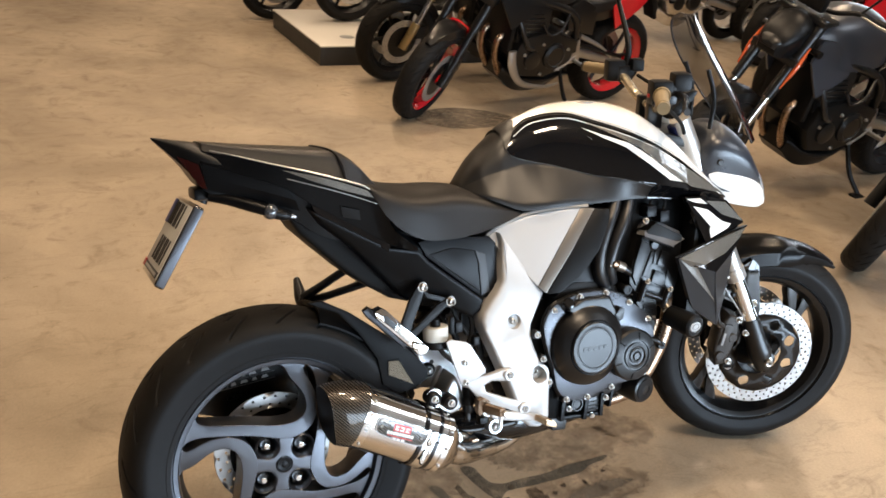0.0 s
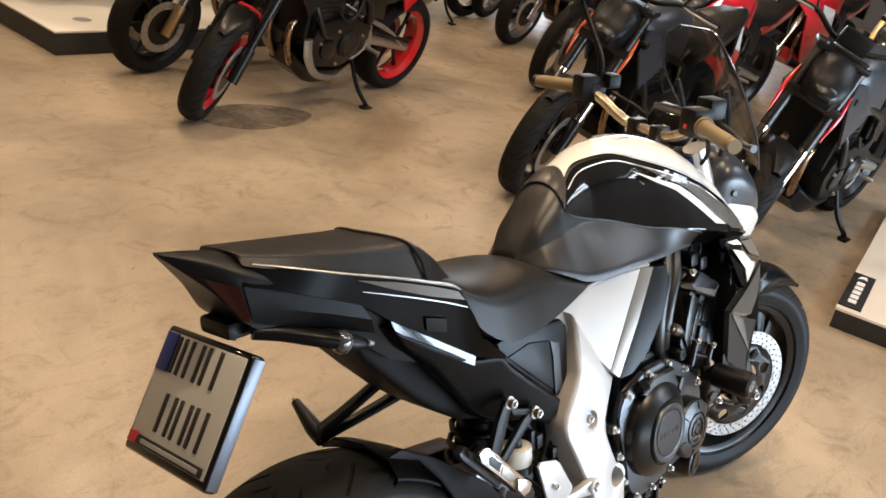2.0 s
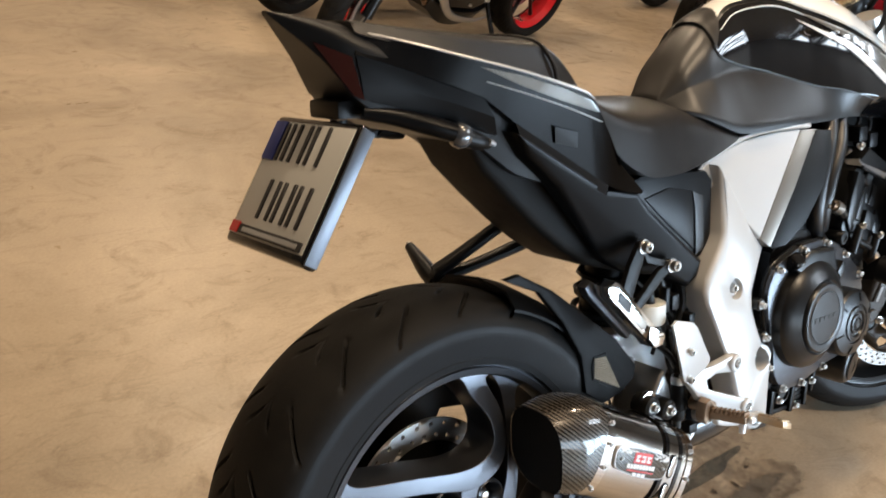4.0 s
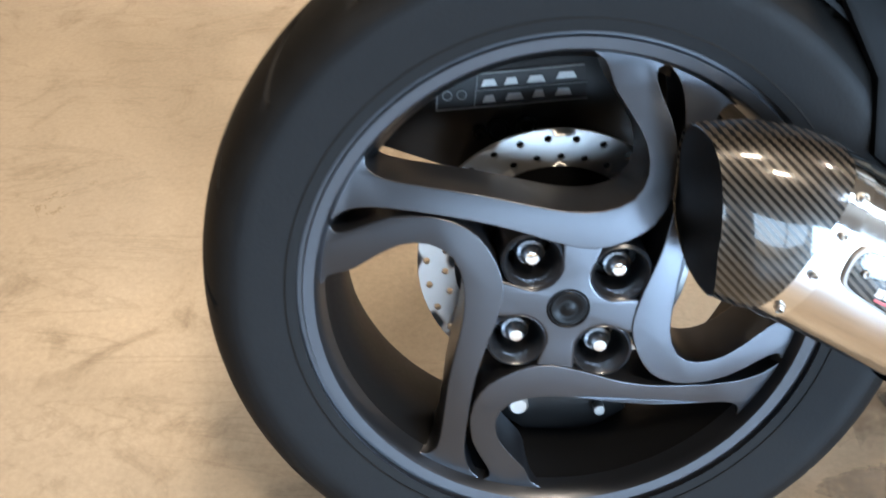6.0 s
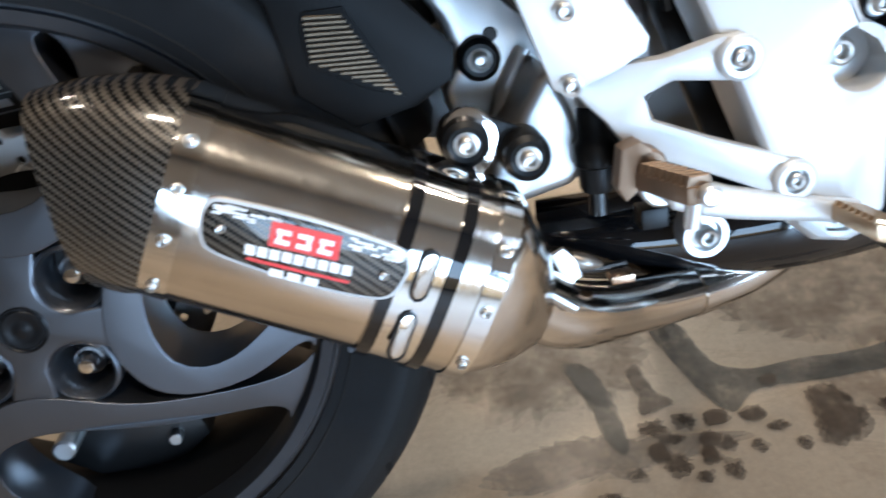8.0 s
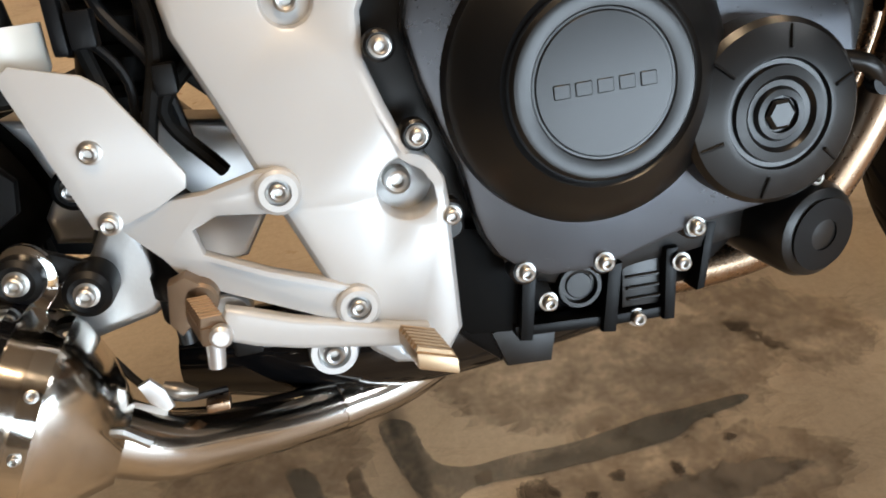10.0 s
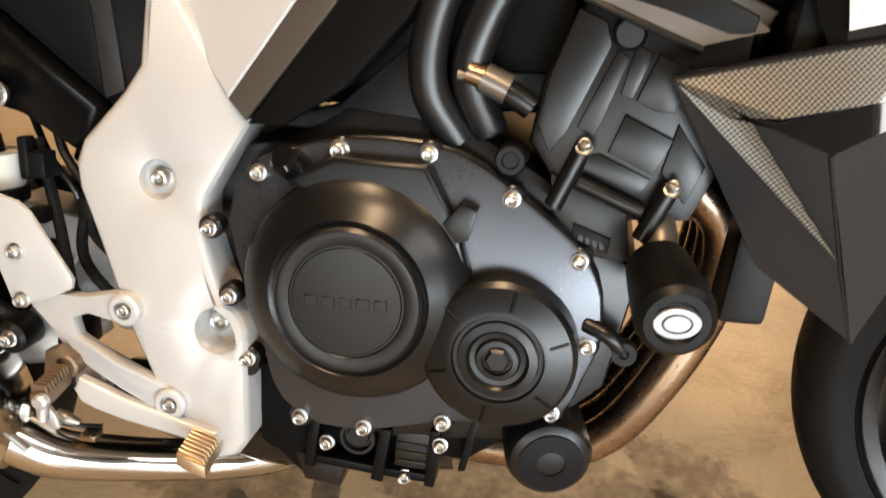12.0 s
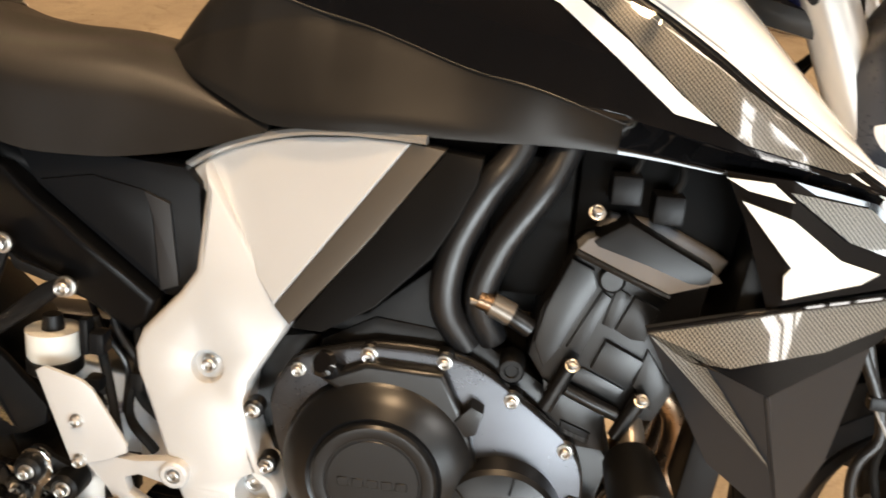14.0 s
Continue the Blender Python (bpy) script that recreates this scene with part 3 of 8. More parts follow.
for k in range(4):
    for da in range(-44, 46, 4):
        a, q = radians(37 + 45 + 90 * k + da), radians(45 - abs(da))
        inside = 0.0245 ** 2 - (0.0525 * math.sin(q)) ** 2
        r = 0.0525 * math.cos(q) - math.sqrt(inside) if inside > 0 else 0.062
        hub.append((r * math.cos(a), AX[2] + r * math.sin(a)))
part("hub_plate", prism(hub, -0.0925, -0.035, 0.003, 3), GRAPHITE, rear_wheel)
part("hub_core", drum(AX, 0.052, -0.03, 0.09, 40, 0.004), MATTE_PLASTIC, rear_wheel)
part("hub_cap", lathe([(0, -0.0935), (0.0045, -0.0935), (0.0055, -0.0928), (0.0095, -0.0928), (0.0105, -0.0935), (0.0145, -0.0935), (0.0155, -0.0925), (0.0165, -0.0925), (0.0175, -0.0935), (0.0185, -0.0930), (0.0185, -0.088), (0, -0.088)], AX, 40), DARK_GREY, rear_wheel, "dark round centre cap")
cup = nut = None
for k in range(4):
    a = radians(37 + 90 * k)
    x, z = 0.0525 * math.cos(a), 0.0525 * math.sin(a)
    if cup is None:
        cup = part("nut_well", lathe([(0.0215, -0.040), (0.0220, -0.0890), (0.0240, -0.0915), (0.0265, -0.0895), (0.0280, -0.045), (0.0215, -0.040)], (AX[0] + x, 0, AX[2] + z), 40), GRAPHITE, rear_wheel)
        part("well_floor", drum((AX[0] + x, 0, AX[2] + z), 0.023, -0.050, -0.036, 30), MATTE_PLASTIC, rear_wheel)
        nut = part("wheel_nut", turned(lathe([(0, -0.084), (0.0055, -0.0835), (0.0085, -0.080), (0.0095, -0.074), (0.0115, -0.0725), (0.0125, -0.068), (0.0125, -0.052), (0.015, -0.050), (0, -0.049)], (0, 0, 0), 24), Matrix.Translation((AX[0] + x, 0, AX[2] + z))), CHROME, rear_wheel, "polished dome wheel nut")
    else:
        m = Matrix.Translation(AX) @ pose(0, 0, 0, 0, -90 * k, 0) @ Matrix.Translation(-Vector(AX))
        again("nut_well", cup, rear_wheel, m)
        again("wheel_nut", nut, rear_wheel, m)
part("valve", turned(drum((0, 0, 0), 0.004, 0, 0.03, 12, 0.001), Matrix.Translation((0.055, -0.03, 0.505)) @ pose(0, 0, 0, -35, 0, 25)), ZINC, rear_wheel)

# rear brake and the single swingarm behind the wheel
part("rear_disc", holed_ring(0.094, 0.128, 0.000, 0.005, 2, 30, 0.0036, AX, 0.5), ALLOY, bike, "drilled steel rear brake disc")
part("disc_carrier", lathe([(0.05, 0.003), (0.094, 0.001), (0.094, 0.005), (0.05, 0.009)], AX, 48, closed=True), MATTE_PLASTIC, bike)
caliper = part("rear_caliper", prism([(-0.055, 0.145), (-0.02, 0.120), (0.05, 0.118), (0.085, 0.145), (0.075, 0.175), (0.02, 0.190), (-0.04, 0.182)], 0.004, 0.060, 0.006), SATIN_BLACK, bike)
part("caliper_bolt", drum((-0.03, 0, 0.172), 0.010, -0.030, 0.01, 16, 0.002), ZINC, caliper)
part("caliper_pad_pin", drum((0.055, 0, 0.150), 0.006, -0.006, 0.01, 12, 0.001), ZINC, caliper)
arm = part("swingarm", prism([(-0.06, 0.36), (-0.165, 0.395), (-0.175, 0.425), (-0.10, 0.490), (0.03, 0.520), (0.16, 0.500), (0.30, 0.500), (0.42, 0.485), (0.46, 0.44), (0.44, 0.36), (0.36, 0.35), (0.22, 0.38), (0.10, 0.40), (0.05, 0.30), (0.0, 0.265), (-0.05, 0.29)], 0.092, 0.150, 0.010, 2), SATIN_BLACK, bike, "black single-sided swingarm on the far side")
lab = part("warning_label", prism([(-0.112, 0.432), (0.036, 0.446), (0.031, 0.482), (-0.110, 0.468)], 0.0895, 0.0915, 0), PLATE_INK, arm, "black label with white pictogram bars")
for q in ([(-0.111, 0.4335), (0.035, 0.4472), (0.035, 0.4486), (-0.111, 0.4349)], [(-0.109, 0.4660), (0.030, 0.4795), (0.030, 0.4808), (-0.109, 0.4673)], [(-0.111, 0.4335), (-0.1095, 0.4336), (-0.1080, 0.4670), (-0.1095, 0.4672)],
          [(-0.074, 0.438), (-0.073, 0.438), (-0.071, 0.469), (-0.072, 0.469)], [(-0.074, 0.4535), (0.034, 0.463), (0.034, 0.464), (-0.074, 0.4545)]):
    part("label_rule", prism(q, 0.0872, 0.0885, 0), GREY_INK, lab)
for cx, cz, r in ((-0.100, 0.449, 0.005), (-0.086, 0.450, 0.005)):
    part("pictogram", lathe([(r, 0.0872), (r - 0.0012, 0.0872), (r - 0.0012, 0.0888), (r, 0.0888)], (cx, 0, cz), 20, closed=True), GREY_INK, lab)
for bx, bz, w in ((-0.068, 0.458, 0.016), (-0.046, 0.460, 0.014), (-0.024, 0.462, 0.018), (0.004, 0.466, 0.02), (-0.066, 0.4425, 0.013), (-0.044, 0.445, 0.018), (-0.018, 0.448, 0.012), (0.004, 0.450, 0.016)):
    part("pictogram", prism([(bx, bz), (bx + w, bz + w * 0.09), (bx + w * 0.8, bz + 0.008), (bx + 0.003, bz + 0.007)], 0.0872, 0.0885, 0), WHITE_INK, lab)
for cx, cz, r in ((-0.068, 0.413, 0.007), (-0.050, 0.416, 0.011), (-0.022, 0.420, 0.010)):
    part("cast_boss", lathe([(r, 0.084), (r - 0.003, 0.084), (r - 0.003, 0.094), (r, 0.094)], (cx, 0, cz), 24, closed=True), DARK_GREY, arm)
cast = part("swingarm_casting", prism([(0.318, 0.505), (0.348, 0.500), (0.487, 0.478), (0.497, 0.412), (0.470, 0.372), (0.428, 0.370), (0.395, 0.400), (0.368, 0.402), (0.334, 0.408), (0.331, 0.429), (0.345, 0.450), (0.333, 0.482)], -0.040, 0.020, 0.006, 3), POLISHED, bike, "polished cast swingarm pivot plate")
part("hanger_strut", prism([(0.388, 0.440), (0.397, 0.446), (0.412, 0.412), (0.420, 0.372), (0.405, 0.362), (0.363, 0.353), (0.345, 0.362), (0.352, 0.392), (0.372, 0.414)], -0.108, -0.036, 0.008, 3), ALLOY, cast, "cast silver strut to the muffler hanger")
part("pivot_boss", lathe([(0, -0.052), (0.012, -0.052), (0.016, -0.048), (0.0165, -0.038), (0, -0.038)], (0.358, 0, 0.449), 28), MATTE_PLASTIC, cast)
part("plate_hole", drum((0.369, 0, 0.465), 0.0055, -0.0412, -0.035, 18, 0.0005), PLATE_INK, cast)
bolts(cast, [(0.358, -0.053, 0.449)], 1.05)
part("cast_rib", tube([(0.392, -0.044, 0.452), (0.376, -0.046, 0.425), (0.366, -0.046, 0.404)], [0.006, 0.007, 0.006], 10), POLISHED, cast)

# hugger over the tyre and the bracket under the tail
def hugger_sheet(r, half, a0, a1, t=0.004):
    rings = []
    for i in range(25):
        a = radians(a0 + (a1 - a0) * i / 24)
        ring = [(-half, -0.028), (-half * 0.72, -0.008), (0, 0.0), (half * 0.72, -0.008), (half, -0.028)]
        pts = [(y, r + d) for y, d in ring] + [(y, r + d + t) for y, d in ring[::-1]]
        rings.append([Vector((rr * math.cos(a), y, AX[2] + rr * math.sin(a))) for y, rr in pts])
    return skin(rings)


hug = part("hugger", hugger_sheet(0.332, 0.090, 72, 16), HUGGER, bike, "dull black rear hugger")
part("hugger_side", prism([(0.069, 0.654), (0.098, 0.657), (0.159, 0.623), (0.225, 0.573), (0.290, 0.522), (0.336, 0.470), (0.332, 0.448), (0.306, 0.433), (0.262, 0.424), (0.226, 0.452), (0.216, 0.512), (0.178, 0.572), (0.132, 0.625)], -0.099, -0.086, 0.004), HUGGER, hug)
part("hugger_insert", prism([(0.236, 0.492), (0.240, 0.506), (0.266, 0.506), (0.299, 0.441), (0.270, 0.452), (0.238, 0.470)], -0.1010, -0.0985, 0.001), HUGGER, hug)
for k in range(17):
    z = 0.446 + k * 0.0035
    x0, x1 = max(0.2395, 0.297 - (z - 0.443) * 1.9), min(0.297, 0.297 - (z - 0.443) * 0.55)
    part("insert_rib", tube([(x0, -0.1012, z), (x1, -0.1012, z - 0.002)], 0.0015, 6, 1), BRONZE, hug)
brk = part("tail_bracket", tube([(0.262, 0.070, 0.700), (0.222, 0.081, 0.682), (0.165, 0.104, 0.644), (0.120, 0.124, 0.614)], [0.011, 0.010, 0.010, 0.011], 10, flat=1.3), MATTE_PLASTIC, bike, "black forked pillion footrest bracket on the far side")
part("bracket_bar", tube([(0.300, 0.075, 0.655), (0.255, 0.090, 0.638), (0.185, 0.110, 0.617), (0.124, 0.126, 0.603)], [0.011, 0.010, 0.009, 0.011], 10, flat=1.3), MATTE_PLASTIC, brk)
part("bracket_tab", tube([(0.118, 0.118, 0.600), (0.121, 0.145, 0.612), (0.126, 0.178, 0.628), (0.130, 0.205, 0.641)], [0.014, 0.015, 0.0115, 0.008], 12), MATTE_PLASTIC, brk, "folded far footpeg")
part("bracket_stub", tube([(0.130, 0.203, 0.640), (0.1305, 0.210, 0.646)], 0.004, 10), ZINC, brk)
part("bracket_pin", drum((0.120, 0, 0.608), 0.012, 0.110, 0.140, 16, 0.002), MATTE_PLASTIC, brk)

# muffler: x along it (forward and down), z across its top
PHI = radians(27.5)
MUF = Matrix(((math.cos(PHI), 0, math.sin(PHI), 0.137), (0, 1, 0, -0.147), (-math.sin(PHI), 0, math.cos(PHI), 0.421), (0, 0, 0, 1)))


def oval(s, wy, wz, n=48, ex=2.7, cy=0.0, cz=0.0):
    out = []
    for k in range(n):
        a = 2 * math.pi * k / n
        c, d = math.cos(a), math.sin(a)
        out.append(Vector((s, cy + wy * math.copysign(abs(c) ** (2 / ex), c), cz + wz * math.copysign(abs(d) ** (2 / ex), d))))
    return out


muf = part("muffler", turned(skin([oval(s, 0.059, 0.066) for s in (0.0, 0.01, 0.1, 0.2, 0.212)] + [oval(0.222, 0.056, 0.063), oval(0.245, 0.044, 0.050, cy=0.004, cz=-0.006), oval(0.268, 0.027, 0.029, ex=2, cy=0.010, cz=-0.015)]), MUF), STAINLESS, bike, "polished stainless muffler with carbon end cap")
cap = []
for f, k in ((0.0, 1.012), (0.15, 1.005), (0.3, 0.985), (0.45, 0.945), (0.6, 0.905), (0.75, 0.855), (0.88, 0.81), (0.96, 0.785), (1.0, 0.775)):
    ring = []
    for p in oval(0.006, 0.0595 * k, 0.0665 * k, cz=-0.021 * f ** 1.3):
        end = min(0.0, (-0.050 - 0.62 * p.z if p.z > -0.02 else -0.0376 * max(0.0, 1 - min(1, (-0.02 - p.z) / 0.052) ** 1.3)) - 0.0175 - 0.10 * p.y)
        ring.append(Vector((p.x + (end - p.x) * f, p.y, p.z)))
    cap.append(ring)
last = cap[-1]
mid = sum(last, Vector()) / len(last)
cap.append([mid + (p - mid) * 0.972 + Vector((0.001, 0, 0)) for p in last])
end_cap = part("carbon_end_cap", turned(skin(cap, caps=False), MUF), CARBON, muf, "glossy carbon fibre end cap")
part("cap_mouth", turned(skin([[mid + (p - mid) * k + Vector((dx, 0, 0)) for p in last] for k, dx in ((0.973, 0.0008), (0.95, 0.006), (0.90, 0.03), (0.70, 0.055), (0.60, 0.058))]), MUF), MATTE_PLASTIC, end_cap, "dark mouth of the end cap")
part("outlet", turned(skin([oval(-0.020, 0.028, 0.030, ex=2, cz=-0.012), oval(-0.0, 0.028, 0.030, ex=2, cz=-0.012), oval(-0.0, 0.025, 0.027, ex=2, cz=-0.012), oval(-0.019, 0.025, 0.027, ex=2, cz=-0.012)], caps=False), MUF), MATTE_PLASTIC, muf)
for s0, w, mat_, k in ((0.006, 0.017, CHROME, 1.02), (0.203, 0.013, CHROME, 1.02), (0.150, 0.030, CHROME, 1.035)):
    part("band", turned(skin([oval(s0 + dx, 0.059 * kk, 0.066 * kk) for dx, kk in ((0, 0.99), (0, k), (w, k), (w, 0.99))], caps=False), MUF), mat_, muf)
for s0 in (0.1430, 0.1780):
    part("strap_edge", turned(skin([oval(s0 + dx, 0.059 * kk, 0.066 * kk) for dx, kk in ((0, 1.0), (0, 1.05), (0.0085, 1.05), (0.0085, 1.0))], caps=False), MUF), GLOSS_BLACK, muf)
for zz in (-0.030, 0.012):
    for k, y0, mt in ((1.0, -0.0622, MATTE_PLASTIC), (0.72, -0.0626, STAINLESS)):
        slot = [(0.165 + dx * k, zz + dz * (1 - (1 - k) * 0.45)) for dx, dz in ((-0.006, -0.012), (-0.004, -0.016), (0, -0.018), (0.004, -0.016), (0.006, -0.012), (0.006, 0.012), (0.004, 0.016), (0, 0.018), (-0.004, 0.016), (-0.006, 0.012))]
        part("strap_slot", turned(prism(slot, y0, -0.0600, 0.0004), MUF), mt, muf)
rivets = [(0.0145, zz) for zz in (-0.045, -0.012, 0.02, 0.047)] + [(0.2095, zz) for zz in (-0.04, 0.0, 0.04)]
for s, zz in rivets:
    yy = -0.060 * (1 - abs(zz / 0.068) ** 2.7) ** (1 / 2.7) - 0.0005
    again("rivet", bolt_mesh, muf, MUF @ Matrix.Translation((s, yy, zz)) @ pose(0, 0, 0, -math.degrees(math.asin(min(1, abs(zz) / 0.09))) * (1 if zz > 0 else -1), 0, 0) @ Matrix.Scale(0.5, 4))
BADGE = [(0.0368, 0.0225), (0.0591, 0.0251), (0.0953, 0.0270), (0.1342, 0.0259), (0.1494, 0.0238), (0.1553, 0.0160), (0.1542, 0.0030), (0.1486, -0.0083), (0.1317, -0.0126), (0.1000, -0.0145), (0.0678, -0.0132), (0.0427, -0.0105), (0.0341, -0.0048), (0.0303, 0.0090), (0.0315, 0.0175)]
badge = part("maker_badge", turned(prism(BADGE, -0.0622, -0.0585, 0.0006, smooth=3), MUF), SILVER_WHITE, muf, "black badge with red and white print")
part("badge_face", turned(prism([(0.093 + (x - 0.093) * 0.965, 0.0062 + (z - 0.0062) * 0.90) for x, z in BADGE], -0.0630, -0.0605, 0.0003, smooth=3), MUF), CARBON, badge)


def slanted(x0, z0, w, h, slope=0.05, lean=-0.12):
    return [(x0, z0), (x0 + w, z0 + w * slope), (x0 + w + h * lean, z0 + w * slope + h), (x0 + h * lean, z0 + h)]


def badge_print(q, material, y=-0.0637):
    part("badge_print", turned(prism(q, y, y + 0.0014, 0), MUF), material, badge)


badge_print(slanted(0.0715, 0.0040, 0.041, 0.0155, 0.06), RED_INK)
for k in range(3):
    x0 = 0.0745 + k * 0.0125
    badge_print(slanted(x0, 0.0068 + k * 0.0007, 0.0085, 0.0030), WHITE_INK, -0.0644)
    badge_print(slanted(x0 - 0.0004, 0.0130 + k * 0.0007, 0.0085, 0.0030), WHITE_INK, -0.0644)
    badge_print(slanted(x0 + (0.0055 if k % 2 else 0.001), 0.0075 + k * 0.0007, 0.0026, 0.0085), WHITE_INK, -0.0648)
for k in range(9):
    badge_print(slanted(0.0600 + k * 0.0071, -0.0048 + k * 0.0005, 0.0058, 0.0062), WHITE_INK)
badge_print(slanted(0.0620, -0.0082, 0.061, 0.0018, 0.045), RED_INK)
for k in range(3):
    badge_print(slanted(0.0770 + k * 0.0105, -0.0138 + k * 0.0004, 0.0080, 0.0046), WHITE_INK)
random.seed(5)
for k in range(16):
    x0 = 0.036 + 0.034 * random.random()
    badge_print(slanted(x0, 0.0135 + 0.0065 * random.random(), 0.004 + 0.007 * random.random(), 0.0014), WHITE_INK)
    x0 = 0.114 + 0.028 * random.random()
    badge_print(slanted(x0, 0.0155 + 0.0065 * random.random(), 0.004 + 0.006 * random.random(), 0.0014), WHITE_INK)
for x0 in (0.0433, 0.1412):
    again("badge_rivet", bolt_mesh, badge, MUF @ Matrix.Translation((x0, -0.0625, 0.0058)) @ Matrix.Scale(0.42, 4))

# link pipe and hanger
pipe = part("link_pipe", tube([(0.357, -0.137, 0.294), (0.395, -0.118, 0.266), (0.455, -0.073, 0.240), (0.520, -0.036, 0.227), (0.570, -0.018, 0.228), (0.612, -0.006, 0.242), (0.645, 0.0, 0.268), (0.665, 0.0, 0.300)], [0.029, 0.0260, 0.0230, 0.0222, 0.0222, 0.0222, 0.022, 0.022], 24, 8), STAINLESS, bike, "polished stainless link pipe")
part("pipe_weld", tube([(0.514, -0.0390, 0.2276), (0.529, -0.0325, 0.2270)], 0.0234, 24), STAINLESS, pipe)
part("collector", tube([(0.40, 0.02, 0.275), (0.50, 0.0, 0.272), (0.62, -0.01, 0.28), (0.78, -0.0, 0.285)], [0.034, 0.045, 0.056, 0.05], 20), GLOSS_BLACK, bike)
part("pipe_spring", tube([(0.36, -0.158, 0.315), (0.39, -0.157, 0.290)], 0.004, 8), ZINC, pipe)
han = part("muffler_hanger", prism([(0.326, 0.424), (0.340, 0.429), (0.374, 0.412), (0.376, 0.402), (0.362, 0.398), (0.336, 0.408)], -0.122, -0.114, 0.002), MATTE_PLASTIC, bike, "black double-bush muffler hanger")
for hx, hz in ((0.331, 0.412), (0.371, 0.396)):
    part("rubber_bush", lathe([(0.005, -0.138), (0.012, -0.140), (0.0160, -0.137), (0.0170, -0.132), (0.0170, -0.108), (0.005, -0.108)], (hx, 0, hz), 28), MATTE_PLASTIC, han)
bolts(han, [(0.331, -0.140, 0.412), (0.371, -0.140, 0.396)], 1.0)
part("hanger_clamp", prism([(0.304, 0.372), (0.318, 0.366), (0.338, 0.384), (0.352, 0.400), (0.353, 0.418), (0.343, 0.432), (0.329, 0.434), (0.318, 0.424), (0.316, 0.404)], -0.128, -0.121, 0.002, smooth=3), CHROME, han)

# ---- frame ----
FRAME = [(0.519, 0.760), (0.521, 0.735), (0.515, 0.655), (0.500, 0.632), (0.462, 0.590), (0.455, 0.570), (0.458, 0.548), (0.476, 0.505), (0.505, 0.430), (0.536, 0.350), (0.547, 0.322), (0.562, 0.309), (0.586, 0.304), (0.602, 0.310), (0.613, 0.326),
         (0.615, 0.400), (0.616, 0.416), (0.615, 0.434), (0.607, 0.449), (0.594, 0.458), (0.583, 0.490), (0.575, 0.518), (0.578, 0.547), (0.596, 0.578), (0.618, 0.614), (0.600, 0.638)]
for sgn in (-1, 1):
    lean = (lambda v: frame_lean(v)) if sgn < 0 else (lambda v: Vector((v.x, -frame_lean(Vector((v.x, -v.y, v.z))).y, v.z)))
    wells = [(0.533, 0.560, 0.0165, 0.010), (0.589, 0.432, 0.0205, 0.026), (0.578, 0.324, 0.010, 0.004)]
    fr = part("frame_plate", holed_plate(FRAME, wells, sgn * 0.108, sgn * 0.158, 0.009, lean), SILVER_WHITE, bike, "silver-white cast frame plate", 30)
    splay = lambda v, side=sgn: Vector((v.x, side * (abs(v.y) - 0.1455 + 0.1546 + 0.2297 * v.x - 0.248 * v.z), v.z))
    cover = part("side_cover", prism([(0.497, 0.748), (0.515, 0.763), (0.540, 0.775), (0.566, 0.783), (0.595, 0.791), (0.626, 0.796), (0.672, 0.801), (0.724, 0.802), (0.655, 0.708), (0.599, 0.632)], sgn * 0.110, sgn * 0.1455, 0.005, 3, splay), SILVER_WHITE, bike, "silver-white side cover under the tank", 30)
    part("cover_strip", prism([(0.7245, 0.802), (0.757, 0.799), (0.690, 0.707), (0.617, 0.616), (0.5995, 0.6315)], sgn * 0.112, sgn * 0.1445, 0.002, 2, splay), STRIP, cover, "brushed bronze-grey strip")
    part("cover_dark_panel", prism([(0.758, 0.798), (0.793, 0.796), (0.790, 0.774), (0.774, 0.738), (0.754, 0.702), (0.702, 0.647), (0.651, 0.615), (0.618, 0.613)], sgn * 0.105, sgn * 0.1435, 0.003, 2, splay), MATTE_PLASTIC, cover, "matte black inner panel")
    rim_line = ((0.4935, 0.753), (0.519, 0.769), (0.560, 0.786), (0.604, 0.7985), (0.654, 0.805), (0.700, 0.807), (0.739, 0.807))
    part("cover_edge", tube([(x, sgn * (0.1475 - 0.1455 + 0.1546 + 0.2297 * x - 0.248 * z), z) for x, z in rim_line], 0.0046, 8), SILVER, cover)
    if sgn < 0:
        frame_plate = fr
        for x, z, r, dep in wells:
            bolts(fr, [(x - (0.005 if r > 0.02 else 0), frame_lean(Vector((x, -0.158 + dep, z))).y, z + (0.003 if r > 0.02 else 0))], r / 0.0135)

# ---- engine ----
case = part("crankcase", prism([(0.645, 0.600), (0.634, 0.540), (0.634, 0.420), (0.655, 0.345), (0.700, 0.325), (0.860, 0.340), (0.925, 0.400), (0.945, 0.500), (0.900, 0.560), (0.800, 0.620), (0.700, 0.630)], -0.127, 0.150, 0.012, 2), SATIN_BLACK, bike, "satin black engine cases")
part("crankcase_rear", prism([(0.66, 0.600), (0.600, 0.590), (0.560, 0.540), (0.560, 0.420), (0.600, 0.345), (0.66, 0.335)], -0.105, 0.105, 0.012, 2), SATIN_BLACK, case)
COVER = [(0.602, 0.535), (0.617, 0.572), (0.632, 0.588), (0.660, 0.598), (0.704, 0.608), (0.776, 0.606), (0.815, 0.592), (0.846, 0.570), (0.880, 0.545), (0.903, 0.522), (0.915, 0.492), (0.916, 0.450), (0.905, 0.418), (0.890, 0.384), (0.850, 0.372), (0.789, 0.366), (0.735, 0.352), (0.680, 0.350), (0.645, 0.372), (0.632, 0.405), (0.627, 0.440), (0.616, 0.470)]
cov = part("clutch_cover", prism(COVER, -0.138, -0.1525, 0.004, 2, smooth=2), COVER_PAINT, case, "satin black clutch cover", 30)
